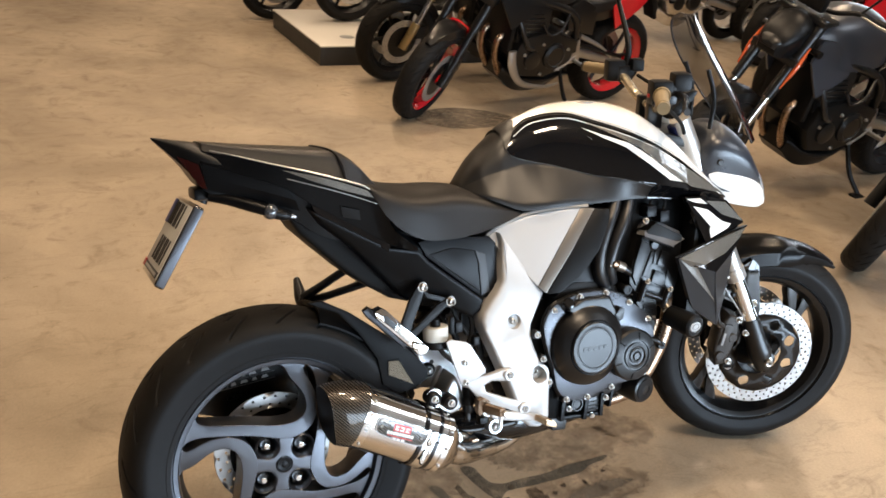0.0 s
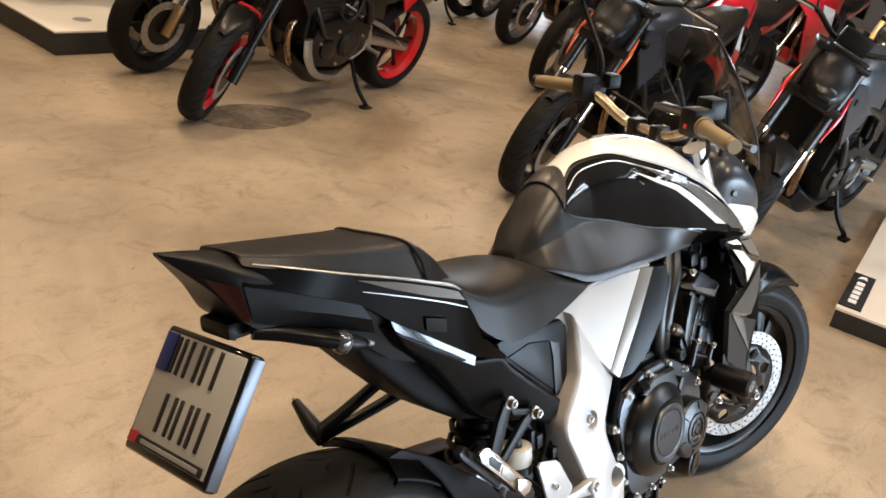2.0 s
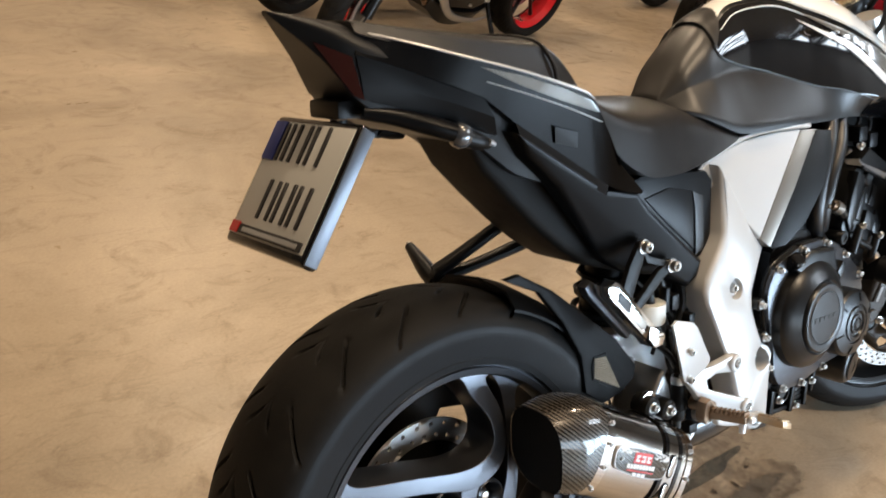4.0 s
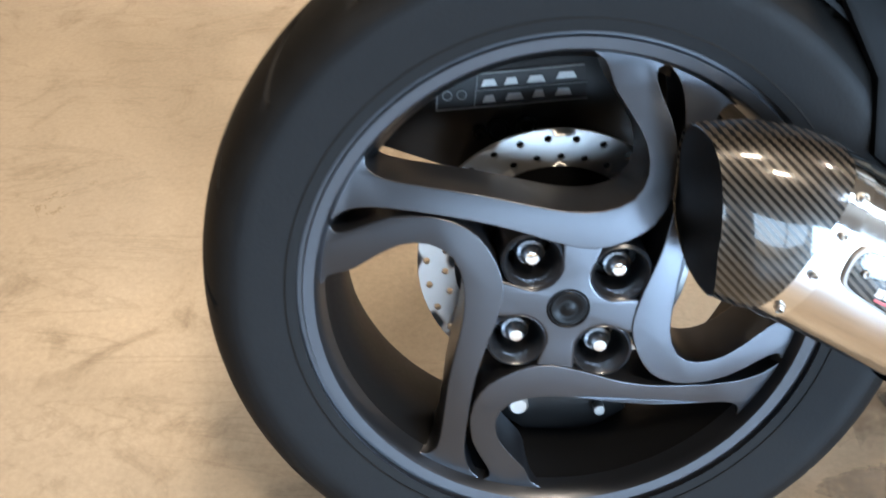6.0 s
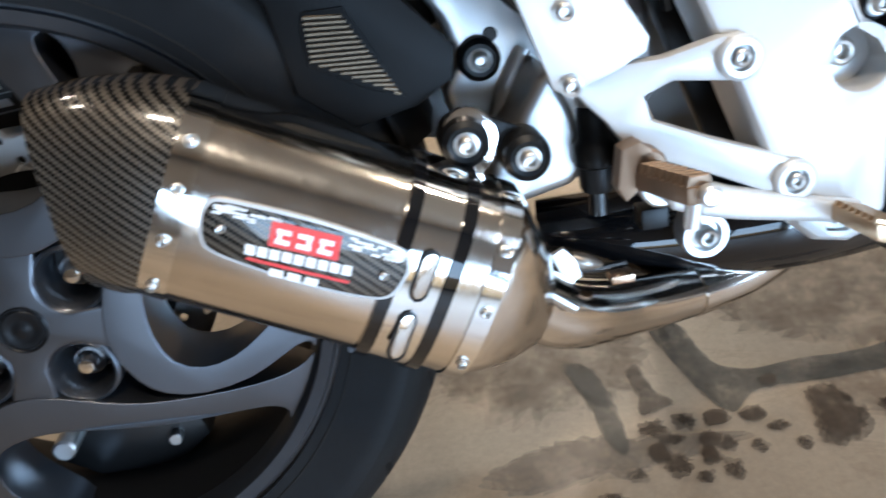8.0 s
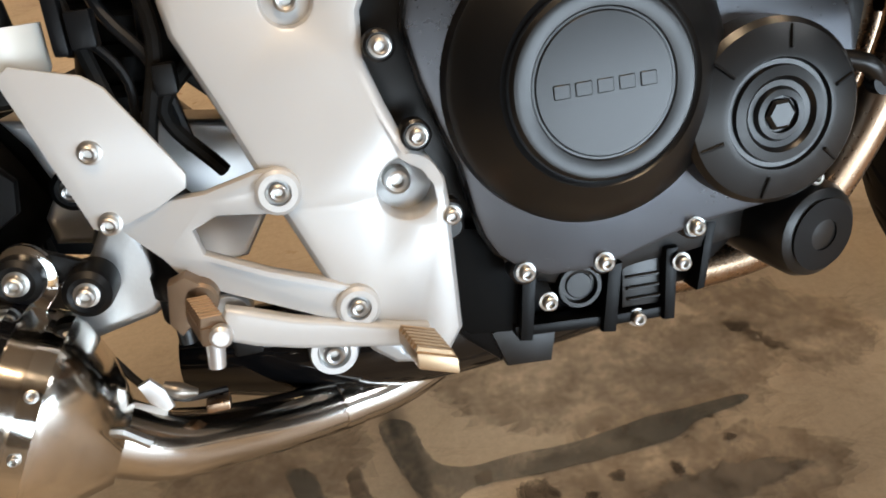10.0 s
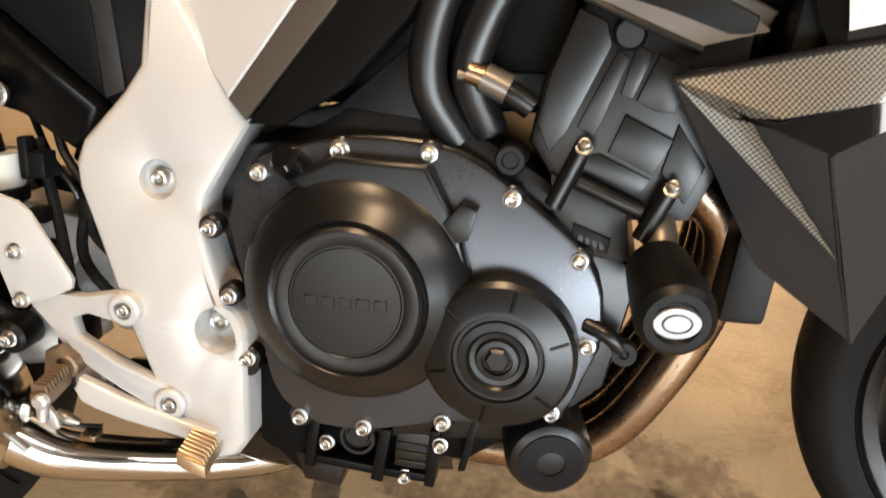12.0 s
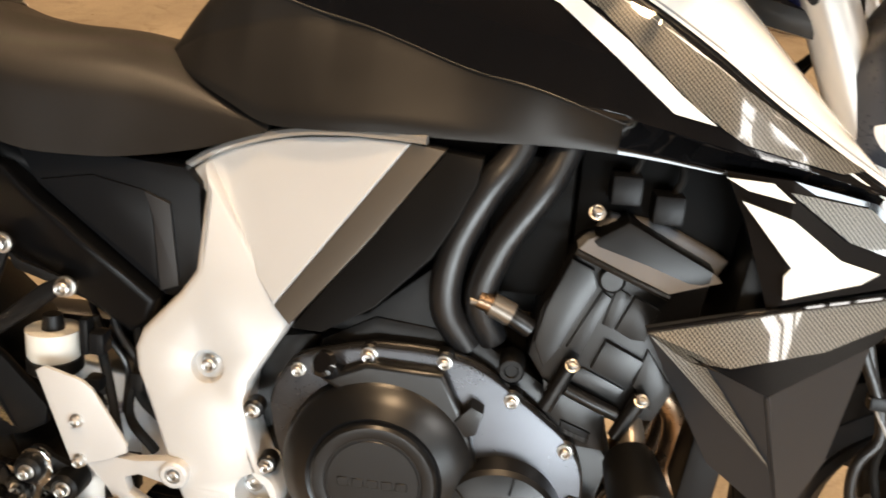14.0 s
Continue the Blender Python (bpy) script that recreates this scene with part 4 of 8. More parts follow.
part("cover_gasket_rim", prism([(0.752 + (x - 0.752) * 1.012, 0.482 + (z - 0.482) * 1.012) for x, z in COVER], -0.135, -0.1440, 0.002, 1, smooth=2), SATIN_BLACK, case)
DC = (0.716, 0, 0.484)
part("clutch_dome", lathe([(0.098, -0.146), (0.0955, -0.1665), (0.092, -0.172), (0.078, -0.1815), (0.0665, -0.1885), (0.0640, -0.1865), (0.0625, -0.1860), (0.0615, -0.1905), (0.0590, -0.1935), (0.0555, -0.1940), (0.0480, -0.1925), (0.0470, -0.1912), (0.0455, -0.1912), (0.0445, -0.1925), (0, -0.1935)], DC, 80), SATIN_BLACK, cov, angle=24)
for k in range(5):
    part("raised_mark", block((0.6820 + k * 0.0142, -0.1940, 0.4795), (0.6930 + k * 0.0142, -0.1925, 0.4885), 0.0006, 1), SATIN_BLACK, cov)
part("dome_web", prism([(0.655, 0.575), (0.700, 0.597), (0.775, 0.594), (0.800, 0.545), (0.812, 0.500), (0.76, 0.53), (0.70, 0.55)], -0.148, -0.168, 0.006, 3), SATIN_BLACK, cov)
part("filler_neck", turned(lathe([(0, -0.020), (0.010, -0.020), (0.0135, -0.017), (0.0135, 0.012), (0, 0.012)], (0, 0, 0), 20), Matrix.Translation((0.664, -0.156, 0.583)) @ pose(0, 0, 0, -35, 0, -20)), GLOSS_BLACK, cov, "black oil filler plug")
part("cover_tab", prism([(0.788, 0.548), (0.803, 0.566), (0.815, 0.560), (0.809, 0.536), (0.799, 0.533)], -0.150, -0.1715, 0.002), SATIN_BLACK, cov)
SC = (0.838, 0, 0.444)
part("generator_cap", lathe([(0.0635, -0.146), (0.0630, -0.176), (0.0590, -0.1805), (0.0420, -0.1855), (0.0375, -0.1860), (0.0360, -0.1830), (0.0330, -0.1830), (0.0320, -0.1865), (0.0255, -0.1875), (0.0225, -0.1840), (0.0185, -0.1835), (0.0165, -0.1870), (0.0125, -0.1875), (0.0118, -0.1840), (0, -0.1838)], SC, 72), SATIN_BLACK, cov, angle=24)
part("cap_hex", lathe([(0.0112, -0.1835), (0.0112, -0.1868), (0.0085, -0.1885), (0, -0.1885)], SC, 6), SATIN_BLACK, cov, angle=10)
for k in range(6):
    a = radians(18 + 60 * k)
    part("cap_rib", tube([(SC[0] + 0.043 * math.cos(a), -0.1862, SC[2] + 0.043 * math.sin(a)), (SC[0] + 0.058 * math.cos(a), -0.1815, SC[2] + 0.058 * math.sin(a))], 0.0013, 6), MATTE_PLASTIC, cov)
boss = [(0.585, 0.525), (0.600, 0.465), (0.615, 0.408), (0.6135, 0.4), (0.631, 0.576), (0.662, 0.357), (0.700, 0.599), (0.720, 0.353), (0.773, 0.600), (0.790, 0.366), (0.840, 0.568), (0.896, 0.521), (0.907, 0.449), (0.882, 0.386)]
bolts(cov, [(x, -0.1545, z) for x, z in boss if (x, z) not in ((0.6135, 0.4), (0.700, 0.599))], 0.85)
lug = part("bolt_lug", drum((0.585, 0, 0.525), 0.0105, -0.135, -0.1522, 20), SATIN_BLACK, cov)
for x, z in boss[1:]:
    again("bolt_lug", lug, cov, Matrix.Translation((x - 0.585, 0, z - 0.525)))
# cylinders lean forward
CYL = [(0.850, 0.612), (0.858, 0.660), (0.890, 0.726), (0.930, 0.752), (1.012, 0.712), (1.005, 0.66), (0.998, 0.600), (0.978, 0.555), (0.930, 0.552), (0.868, 0.585)]
cyl = part("cylinder_block", prism(CYL, -0.1395, 0.128, 0.008, 2), SATIN_BLACK, bike, "satin black cylinder block")
# cover and lid take the lightened paint, so their tops look lit
part("head_cover", prism([(0.890, 0.716), (0.915, 0.750), (0.965, 0.745), (1.030, 0.715), (1.018, 0.69), (0.930, 0.73)], -0.112, 0.112, 0.010, 3), LIT_LID, cyl)
part("head_lid", facets([(0.886, -0.150, 0.724), (0.970, -0.150, 0.690), (1.020, -0.136, 0.702), (1.012, -0.128, 0.709), (0.935, -0.126, 0.742), (0.922, -0.127, 0.741), (0.895, -0.138, 0.731)], [(0, 1, 2, 3, 4, 5, 6)], 0.03), LIT_LID, cyl, "head lid, lightened to look lit from above")
part("lid_lip", tube([(0.884, -0.150, 0.7225), (0.928, -0.151, 0.7045), (0.972, -0.150, 0.6870)], 0.0032, 8), SATIN_BLACK, cyl)
for q, y, bev in (([(0.882, 0.714), (0.903, 0.705), (0.908, 0.688), (0.880, 0.624), (0.866, 0.604), (0.855, 0.628), (0.862, 0.662)], -0.1465, 0.003), ([(0.913, 0.685), (0.922, 0.679), (0.900, 0.619), (0.886, 0.626)], -0.1450, 0.002),
                  ([(0.926, 0.690), (0.939, 0.683), (0.926, 0.648), (0.917, 0.652)], -0.1440, 0.002), ([(0.943, 0.683), (0.966, 0.672), (0.958, 0.640), (0.945, 0.640), (0.929, 0.648)], -0.1450, 0.002),
                  ([(0.922, 0.637), (0.959, 0.620), (0.947, 0.592), (0.911, 0.608)], -0.1470, 0.002), ([(0.962, 0.632), (0.985, 0.600), (0.972, 0.570), (0.952, 0.594)], -0.1440, 0.003),
                  ([(0.882, 0.600), (0.905, 0.606), (0.945, 0.588), (0.938, 0.574), (0.892, 0.592)], -0.1430, 0.002), ([(0.868, 0.590), (0.886, 0.578), (0.930, 0.560), (0.935, 0.520), (0.900, 0.522), (0.872, 0.555)], -0.1420, 0.003)):
    part("cast_panel", prism(q, -0.126, y, bev, 2), SATIN_BLACK, cyl)
part("cast_boss", lathe([(0.0, -0.1475), (0.010, -0.1475), (0.013, -0.1445), (0.013, -0.13), (0, -0.13)], (0.920, 0, 0.697), 24), SATIN_BLACK, cyl)
part("cast_rail", tube([(0.890, -0.146, 0.584), (0.914, -0.147, 0.574), (0.940, -0.146, 0.563)], 0.0065, 10), SATIN_BLACK, cyl)
plate_o = part("cast_plate", prism([(0.889, 0.550), (0.919, 0.539), (0.917, 0.526), (0.888, 0.537)], -0.138, -0.1450, 0.002), DARK_GREY, cyl)
for k in range(4):
    x0 = 0.8935 + k * 0.0056
    part("plate_mark", prism([(x0, 0.5415 - k * 0.002), (x0 + 0.0038, 0.540 - k * 0.002), (x0 + 0.0038, 0.535 - k * 0.002), (x0, 0.5365 - k * 0.002)], -0.1445, -0.1456, 0), SATIN_BLACK, plate_o)
for x, z, x2, z2 in ((0.893, 0.613, 0.872, 0.564), (0.961, 0.585, 0.941, 0.542)):
    part("stud_tube", tube([(x, -0.150, z), (x2, -0.150, z2)], 0.0075, 14), SATIN_BLACK, cyl)
    bolts(cyl, [(x, -0.156, z)], 0.8, rot=(-50, 0, 0))
bolts(cyl, [(0.900, -0.136, 0.757)], 0.9, rot=(-40, 0, 0))
part("core_plug", lathe([(0, -0.150), (0.006, -0.150), (0.007, -0.152), (0.011, -0.152), (0.0125, -0.150), (0.0125, -0.12), (0, -0.12)], (0.837, 0, 0.598), 28), MATTE_PLASTIC, cyl)
for pts in ([(0.845, -0.095, 0.865), (0.822, -0.115, 0.802), (0.798, -0.128, 0.765), (0.772, -0.133, 0.705), (0.768, -0.132, 0.650), (0.790, -0.120, 0.607)], [(0.885, -0.090, 0.860), (0.864, -0.110, 0.798), (0.845, -0.122, 0.762), (0.815, -0.128, 0.712), (0.800, -0.128, 0.660), (0.815, -0.115, 0.615)]):
    part("coolant_hose", tube(pts, 0.0155, 16), HOSE, bike, "black rubber coolant hose")
for pts, r, mt in (([(0.792, -0.140, 0.661), (0.806, -0.140, 0.660), (0.822, -0.140, 0.658)], [0.004, 0.005, 0.007], STRIP), ([(0.820, -0.140, 0.656), (0.835, -0.140, 0.648), (0.850, -0.138, 0.638)], [0.008, 0.010, 0.010], SATIN_BLACK), ([(0.800, -0.1405, 0.664), (0.812, -0.1405, 0.660)], 0.0095, HEADER), ([(0.812, -0.1405, 0.660), (0.832, -0.1405, 0.651)], 0.012, STRIP)):
    part("sensor", tube(pts, r, 12), mt, cyl)
part("heat_shield", block((0.880, -0.095, 0.690), (1.100, 0.095, 0.845), 0.02), DEEP_BLACK, bike)
part("throttle_body", block((0.80, -0.11, 0.66), (0.88, 0.11, 0.80), 0.01), DEEP_BLACK, bike)
for bx, bz in ((0.925, 0.775), (0.965, 0.760)):
    part("ignition_coil", block((bx - 0.014, -0.128, bz - 0.012), (bx + 0.014, -0.095, bz + 0.016), 0.004), DARK_GREY, bike)
    part("coil_lead", tube([(bx, -0.11, bz), (bx + 0.01, -0.11, bz + 0.04), (bx - 0.03, -0.09, bz + 0.06)], 0.004, 8), RUBBER, bike)
part("inner_panel", prism([(0.615, 0.612), (0.690, 0.630), (0.760, 0.690), (0.775, 0.620), (0.70, 0.606)], -0.095, -0.122, 0.004), MATTE_PLASTIC, bike)
part("air_box", block((0.60, -0.060, 0.62), (0.90, 0.060, 0.83), 0.02), MATTE_PLASTIC, bike)
sump = part("sump", prism([(0.612, 0.372), (0.611, 0.306), (0.622, 0.292), (0.646, 0.270), (0.688, 0.282), (0.700, 0.302), (0.718, 0.296), (0.752, 0.296), (0.760, 0.305), (0.806, 0.304), (0.838, 0.328), (0.868, 0.360)], -0.108, 0.10, 0.006), TAIL_BLACK, bike, "black ribbed oil sump")
part("sump_box", prism([(0.613, 0.392), (0.612, 0.312), (0.622, 0.304), (0.658, 0.299), (0.672, 0.345), (0.655, 0.362), (0.640, 0.385)], -0.100, -0.124, 0.005, 2), DEEP_BLACK, sump)
for q, d in (([(0.664, 0.346), (0.675, 0.346), (0.667, 0.294), (0.657, 0.296)], 0.1345), ([(0.730, 0.342), (0.741, 0.342), (0.732, 0.287), (0.721, 0.289)], 0.1345), ([(0.776, 0.345), (0.786, 0.345), (0.780, 0.287), (0.771, 0.288)], 0.133), ([(0.812, 0.358), (0.820, 0.357), (0.808, 0.305), (0.801, 0.304)], 0.128),
             ([(0.655, 0.306), (0.727, 0.300), (0.726, 0.291), (0.656, 0.297)], 0.129), ([(0.727, 0.299), (0.780, 0.297), (0.779, 0.288), (0.727, 0.290)], 0.128)):
    part("sump_rib", prism(q, -0.100, -d, 0.0025, 2), TAIL_BLACK, sump)
part("sump_block", prism([(0.744, 0.340), (0.775, 0.338), (0.772, 0.299), (0.741, 0.301)], -0.100, -0.125, 0.003, 2), SATIN_BLACK, sump)
for z in (0.307, 0.316, 0.325):
    part("block_groove", prism([(0.745, z + 0.002), (0.772, z + 0.001), (0.772, z - 0.0015), (0.745, z)], -0.120, -0.1275, 0.0008, 1), SATIN_BLACK, sump)
part("sump_step", prism([(0.640, 0.297), (0.650, 0.266), (0.686, 0.263), (0.692, 0.290), (0.680, 0.302)], -0.060, -0.112, 0.004, 2), SATIN_BLACK, sump)
part("sump_plug", lathe([(0, -0.1275), (0.0095, -0.1275), (0.0105, -0.1255), (0.0125, -0.1255), (0.0135, -0.1305), (0.0165, -0.1305), (0.018, -0.128), (0.018, -0.11), (0, -0.11)], (0.708, 0, 0.328), 32), SATIN_BLACK, sump)
bolts(sump, [(0.681, -0.137, 0.324), (0.786, -0.137, 0.334), (0.752, -0.127, 0.292)], 0.85)
part("side_stand_block", prism([(0.605, 0.318), (0.645, 0.288), (0.695, 0.290), (0.700, 0.318)], -0.09, -0.02, 0.004), DARK_GREY, sump)
fil = part("oil_filter", turned(lathe([(0, -0.045), (0.024, -0.045), (0.034, -0.040), (0.0375, -0.032), (0.0375, 0.04), (0, 0.04)], (0, 0, 0), 36), Matrix.Translation((0.876, -0.118, 0.348)) @ pose(0, 0, 0, 6, 0, 12)), SATIN_BLACK, bike, "black oil filter canister")
part("filter_print", turned(lathe([(0.012, -0.0462), (0.028, -0.0455), (0.028, -0.0445), (0.012, -0.0445)], (0, 0, 0), 30, closed=True), Matrix.Translation((0.876, -0.118, 0.348)) @ pose(0, 0, 0, 6, 0, 12)), DARK_GREY, fil)
for y in (-0.085, -0.030, 0.030, 0.085):
    part("header_pipe", tube([(0.985, y, 0.575), (1.015, y * 0.98, 0.535), (1.010, y * 0.95, 0.470), (0.972, y * 0.9, 0.385), (0.925, y * 0.75, 0.318), (0.86, y * 0.6, 0.292), (0.74, y * 0.4, 0.285)], 0.019, 16), HEADER, bike, "heat-bronzed exhaust header pipe")
BUNG = Matrix.Translation((0.960, -0.192, 0.518)) @ pose(0, 0, 0, 8, 0, 6)
bung = part("crash_bobbin", turned(lathe([(0, -0.050), (0.0150, -0.050), (0.0170, -0.0525), (0.0230, -0.0525), (0.0280, -0.048), (0.0292, -0.040), (0.0275, 0.0), (0.0255, 0.030), (0, 0.032)], (0, 0, 0), 36), BUNG), MATTE_PLASTIC, bike, "black crash bobbin with a silver disc")
part("bobbin_disc", turned(lathe([(0, -0.0530), (0.0120, -0.0530), (0.0128, -0.0520), (0.0128, -0.0490), (0, -0.0490)], (0, 0, 0), 28), BUNG @ Matrix.Diagonal((1.35, 1, 0.95, 1))), ALLOY, bung, "oval silver disc")
part("disc_mark", turned(lathe([(0.0068, -0.0536), (0.0080, -0.0536), (0.0080, -0.0525), (0.0068, -0.0525)], (0, 0, 0), 24, closed=True), BUNG @ Matrix.Diagonal((1.35, 1, 0.95, 1))), PLATE_INK, bung)
part("bobbin_mount", tube([(0.945, -0.10, 0.565), (0.955, -0.135, 0.550), (0.958, -0.15, 0.535)], 0.014, 12), STRIP, bung)
part("water_pipe_clip", tube([(0.905, -0.15, 0.468), (0.925, -0.155, 0.460), (0.938, -0.150, 0.444)], 0.007, 10), SATIN_BLACK, case)
part("clip_eye", lathe([(0.004, -0.158), (0.010, -0.158), (0.010, -0.146), (0.004, -0.146)], (0.937, 0, 0.447), 18, closed=True), MATTE_PLASTIC, case)

# ---- radiator and its shrouds ----
part("radiator", block((1.02, -0.155, 0.48), (1.055, 0.155, 0.79), 0.006, warp=lambda v: Vector((v.x + (v.z - 0.6) * 0.12, v.y, v.z))), MATTE_PLASTIC, bike, "black radiator")


def turned_out(pts):
    """The wings point a little inwards towards the front."""
    return [(x, y + 0.03 * (x - 1.075), z) for x, y, z in pts]


WP = turned_out([(0.949, -0.192, 0.671), (1.081, -0.1745, 0.699), (1.215, -0.141, 0.717), (1.147, -0.1718, 0.668), (1.057, -0.205, 0.626), (1.017, -0.2000, 0.641), (1.083, -0.178, 0.539), (1.103, -0.165, 0.477), (1.029, -0.155, 0.529), (1.138, -0.150, 0.540), (0.988, -0.190, 0.646)])


def proud(pts, d):
    return [(x, y - d, z) for x, y, z in pts]


for sgn in (1, -1):
    wing = part("shroud_wing", facets(WP, [(0, 1, 5), (0, 5, 10), (1, 4, 5), (1, 3, 4), (1, 2, 3), (0, 10, 6, 8), (10, 5, 6), (5, 4, 6), (4, 7, 6), (6, 7, 8), (4, 3, 9, 7)], side=sgn), WING_GREY, bike, "grey and carbon-look radiator shroud wing", 12)
    part("wing_gloss", facets(proud([WP[k] for k in (0, 1, 2, 3, 4, 5, 10)], 0.0015), [(0, 1, 5), (0, 5, 6), (1, 4, 5), (1, 3, 4), (1, 2, 3)], 0.001, sgn), GLOSS_BLACK, wing, "gloss black upper face", 20)
    part("carbon_film", facets(proud([WP[0], WP[1], WP[2]] + turned_out([(1.173, -0.1585, 0.691), (1.105, -0.1819, 0.664), (1.022, -0.2041, 0.649)]) + [WP[10]], 0.003), [(0, 1, 5), (0, 5, 6), (1, 4, 5), (1, 3, 4), (1, 2, 3)], 0.001, sgn), CARBON_FILM, wing, "glossy carbon-look film", 20)
    part("carbon_spike", facets(proud(turned_out([(0.953, -0.192, 0.667), (0.988, -0.190, 0.646), (1.080, -0.179, 0.543), (1.004, -0.1955, 0.6438)]), 0.003), [(0, 1, 2), (1, 3, 2)], 0.0015, sgn), CARBON_FILM, wing)
    part("wing_crease", tube([(x, sgn * (y + 0.001), z) for x, y, z in (WP[4], WP[6], WP[7])], [0.0026, 0.0022, 0.0018], 8, 2), WING_GREY, wing)
    part("wing_rim", tube([(x, sgn * (y - 0.002), z) for x, y, z in (WP[0], WP[1], WP[2])], 0.0028, 8), GLOSS_BLACK, wing)
    shp = [(1.004, -0.150, 0.808), (1.060, -0.160, 0.806), (1.134, -0.152, 0.791), (1.205, -0.140, 0.727), (1.062, -0.178, 0.700), (1.052, -0.174, 0.694), (1.026, -0.157, 0.766)]
    shr = part("upper_shroud", facets(shp, [(0, 1, 6), (1, 4, 5, 6), (1, 2, 3), (1, 3, 4)], side=sgn), GLOSS_BLACK, bike, "gloss black upper radiator shroud with white graphics", 12)
    part("white_flash", facets([(1.003, -0.1585, 0.804), (1.042, -0.1625, 0.803), (1.062, -0.1650, 0.788), (1.022, -0.1640, 0.795)], [(0, 1, 2, 3)], 0.001, sgn), WHITE, shr)
    part("white_arrow", facets([(1.018, -0.1655, 0.786), (1.062, -0.1680, 0.774), (1.108, -0.1665, 0.742), (1.146, -0.1575, 0.731), (1.130, -0.1635, 0.722), (1.062, -0.1805, 0.706), (1.060, -0.1775, 0.726), (1.066, -0.1745, 0.733)], [(0, 1, 7), (1, 2, 7), (2, 6, 7), (2, 3, 4, 5, 6)], 0.001, sgn), WHITE, shr)
    part("shroud_inner", facets([(1.030, -0.140, 0.775), (1.150, -0.128, 0.765), (1.205, -0.122, 0.712), (1.07, -0.150, 0.672), (1.045, -0.150, 0.690)], [(0, 1, 3, 4), (1, 2, 3)], side=sgn), GLOSS_BLACK, shr)
    part("shroud_film", facets([(1.056, -0.1655, 0.797), (1.128, -0.1552, 0.787), (1.200, -0.1440, 0.731), (1.115, -0.1592, 0.757)], [(0, 1, 3), (1, 2, 3)], 0.001, sgn), CARBON_FILM, shr)

# ---- tank ----
TANK = [(0.455, 0.862, 0.850, 0.030), (0.475, 0.893, 0.845, 0.055), (0.505, 0.930, 0.835, 0.078), (0.540, 0.962, 0.820, 0.092), (0.580, 0.990, 0.805, 0.104), (0.640, 1.014, 0.806, 0.118), (0.700, 1.034, 0.810, 0.124), (0.780, 1.041, 0.810, 0.128), (0.860, 1.036, 0.812, 0.128), (0.930, 1.015, 0.808, 0.122), (1.000, 0.968, 0.800, 0.120), (1.070, 0.900, 0.790, 0.118), (1.150, 0.820, 0.770, 0.110)]
# height of the ridge over the knee pads, and the half-width there
RIDGE = [(0.455, 0.858, 0.030), (0.500, 0.880, 0.054), (0.550, 0.894, 0.064), (0.600, 0.905, 0.066), (0.640, 0.904, 0.069), (0.680, 0.898, 0.080), (0.720, 0.887, 0.092), (0.770, 0.872, 0.108), (0.830, 0.862, 0.128), (0.880, 0.852, 0.143), (0.935, 0.842, 0.155), (1.000, 0.828, 0.164), (1.070, 0.815, 0.156), (1.150, 0.795, 0.132)]
TL = spline([(a, b, c) for a, b, c, d in TANK], 5)
TW = spline([(a, d, 0) for a, b, c, d in TANK], 5)


def tank_at(x):
    for i in range(len(TL) - 1):
        if TL[i].x <= x <= TL[i + 1].x or i == len(TL) - 2:
            k = min(max((x - TL[i].x) / (TL[i + 1].x - TL[i].x), 0), 1)
            p, w = TL[i].lerp(TL[i + 1], k), TW[i].lerp(TW[i + 1], k)
            return p.y, p.z, w.y
    return TL[-1].y, TL[-1].z, TW[-1].y


def tank_width(x, z):
    """Half-width of the tank: narrow above the ridge at the back, flared below it for the knees, undercut at the front."""
    zt, zb, w = tank_at(max(x, TL[0].x))
    zc = min(along([(a, b) for a, b, c in RIDGE], x), zt - 0.004)
    u = along([(a, c) for a, b, c in RIDGE], x)
    if z >= zc:
        f = min(1, (z - zc) / (zt - zc))
        return u * max(0.0, 1 - 0.42 * f - 0.58 * f ** 3.3) ** 0.5
    k = min(1, (zc - z) / max(0.01, zc - zb))
    return u + (w - u) * min(1.0, 1.15 * k) ** 0.9


def along(curve, x):
    for (a, p), (b, q) in zip(curve, curve[1:]):
        if a <= x <= b:
            return p + (q - p) * (x - a) / (b - a)
    return curve[0][1] if x < curve[0][0] else curve[-1][1]


def tank_band(x0, x1, low, high, lift, n=70, rows=26):
    """A skin of the tank between two height curves; with no upper one it runs over the top."""
    out = []
    lo_line = [Vector((p[0], p[1], 0)) for p in low]
    lo_line = [(q.x, q.y) for q in spline(lo_line, 6)]
    hi_line = [(q.x, q.y) for q in spline([Vector((p[0], p[1], 0)) for p in high], 6)] if high else None
    for i in range(n):
        x = x0 + (x1 - x0) * i / (n - 1)
        zt, zb, w = tank_at(x)
        lo = max(zb, min(zt, along(lo_line, x)))
        hi = zt if hi_line is None else max(lo, min(zt, along(hi_line, x)))
        g0, g1 = math.asin(min(1, max(0, (lo - zb) / (zt - zb)))), math.asin(min(1, max(0, (hi - zb) / (zt - zb))))
        line = []
        for j in range(rows):
            z = zb + (zt - zb) * math.sin(g0 + (g1 - g0) * j / (rows - 1))
            y = tank_width(x, z)
            up = Vector((y, (z - zb - 0.05))).normalized() * lift
            line.append((y + up.x, z + max(0, up.y)))
        out.append(line)
    return out


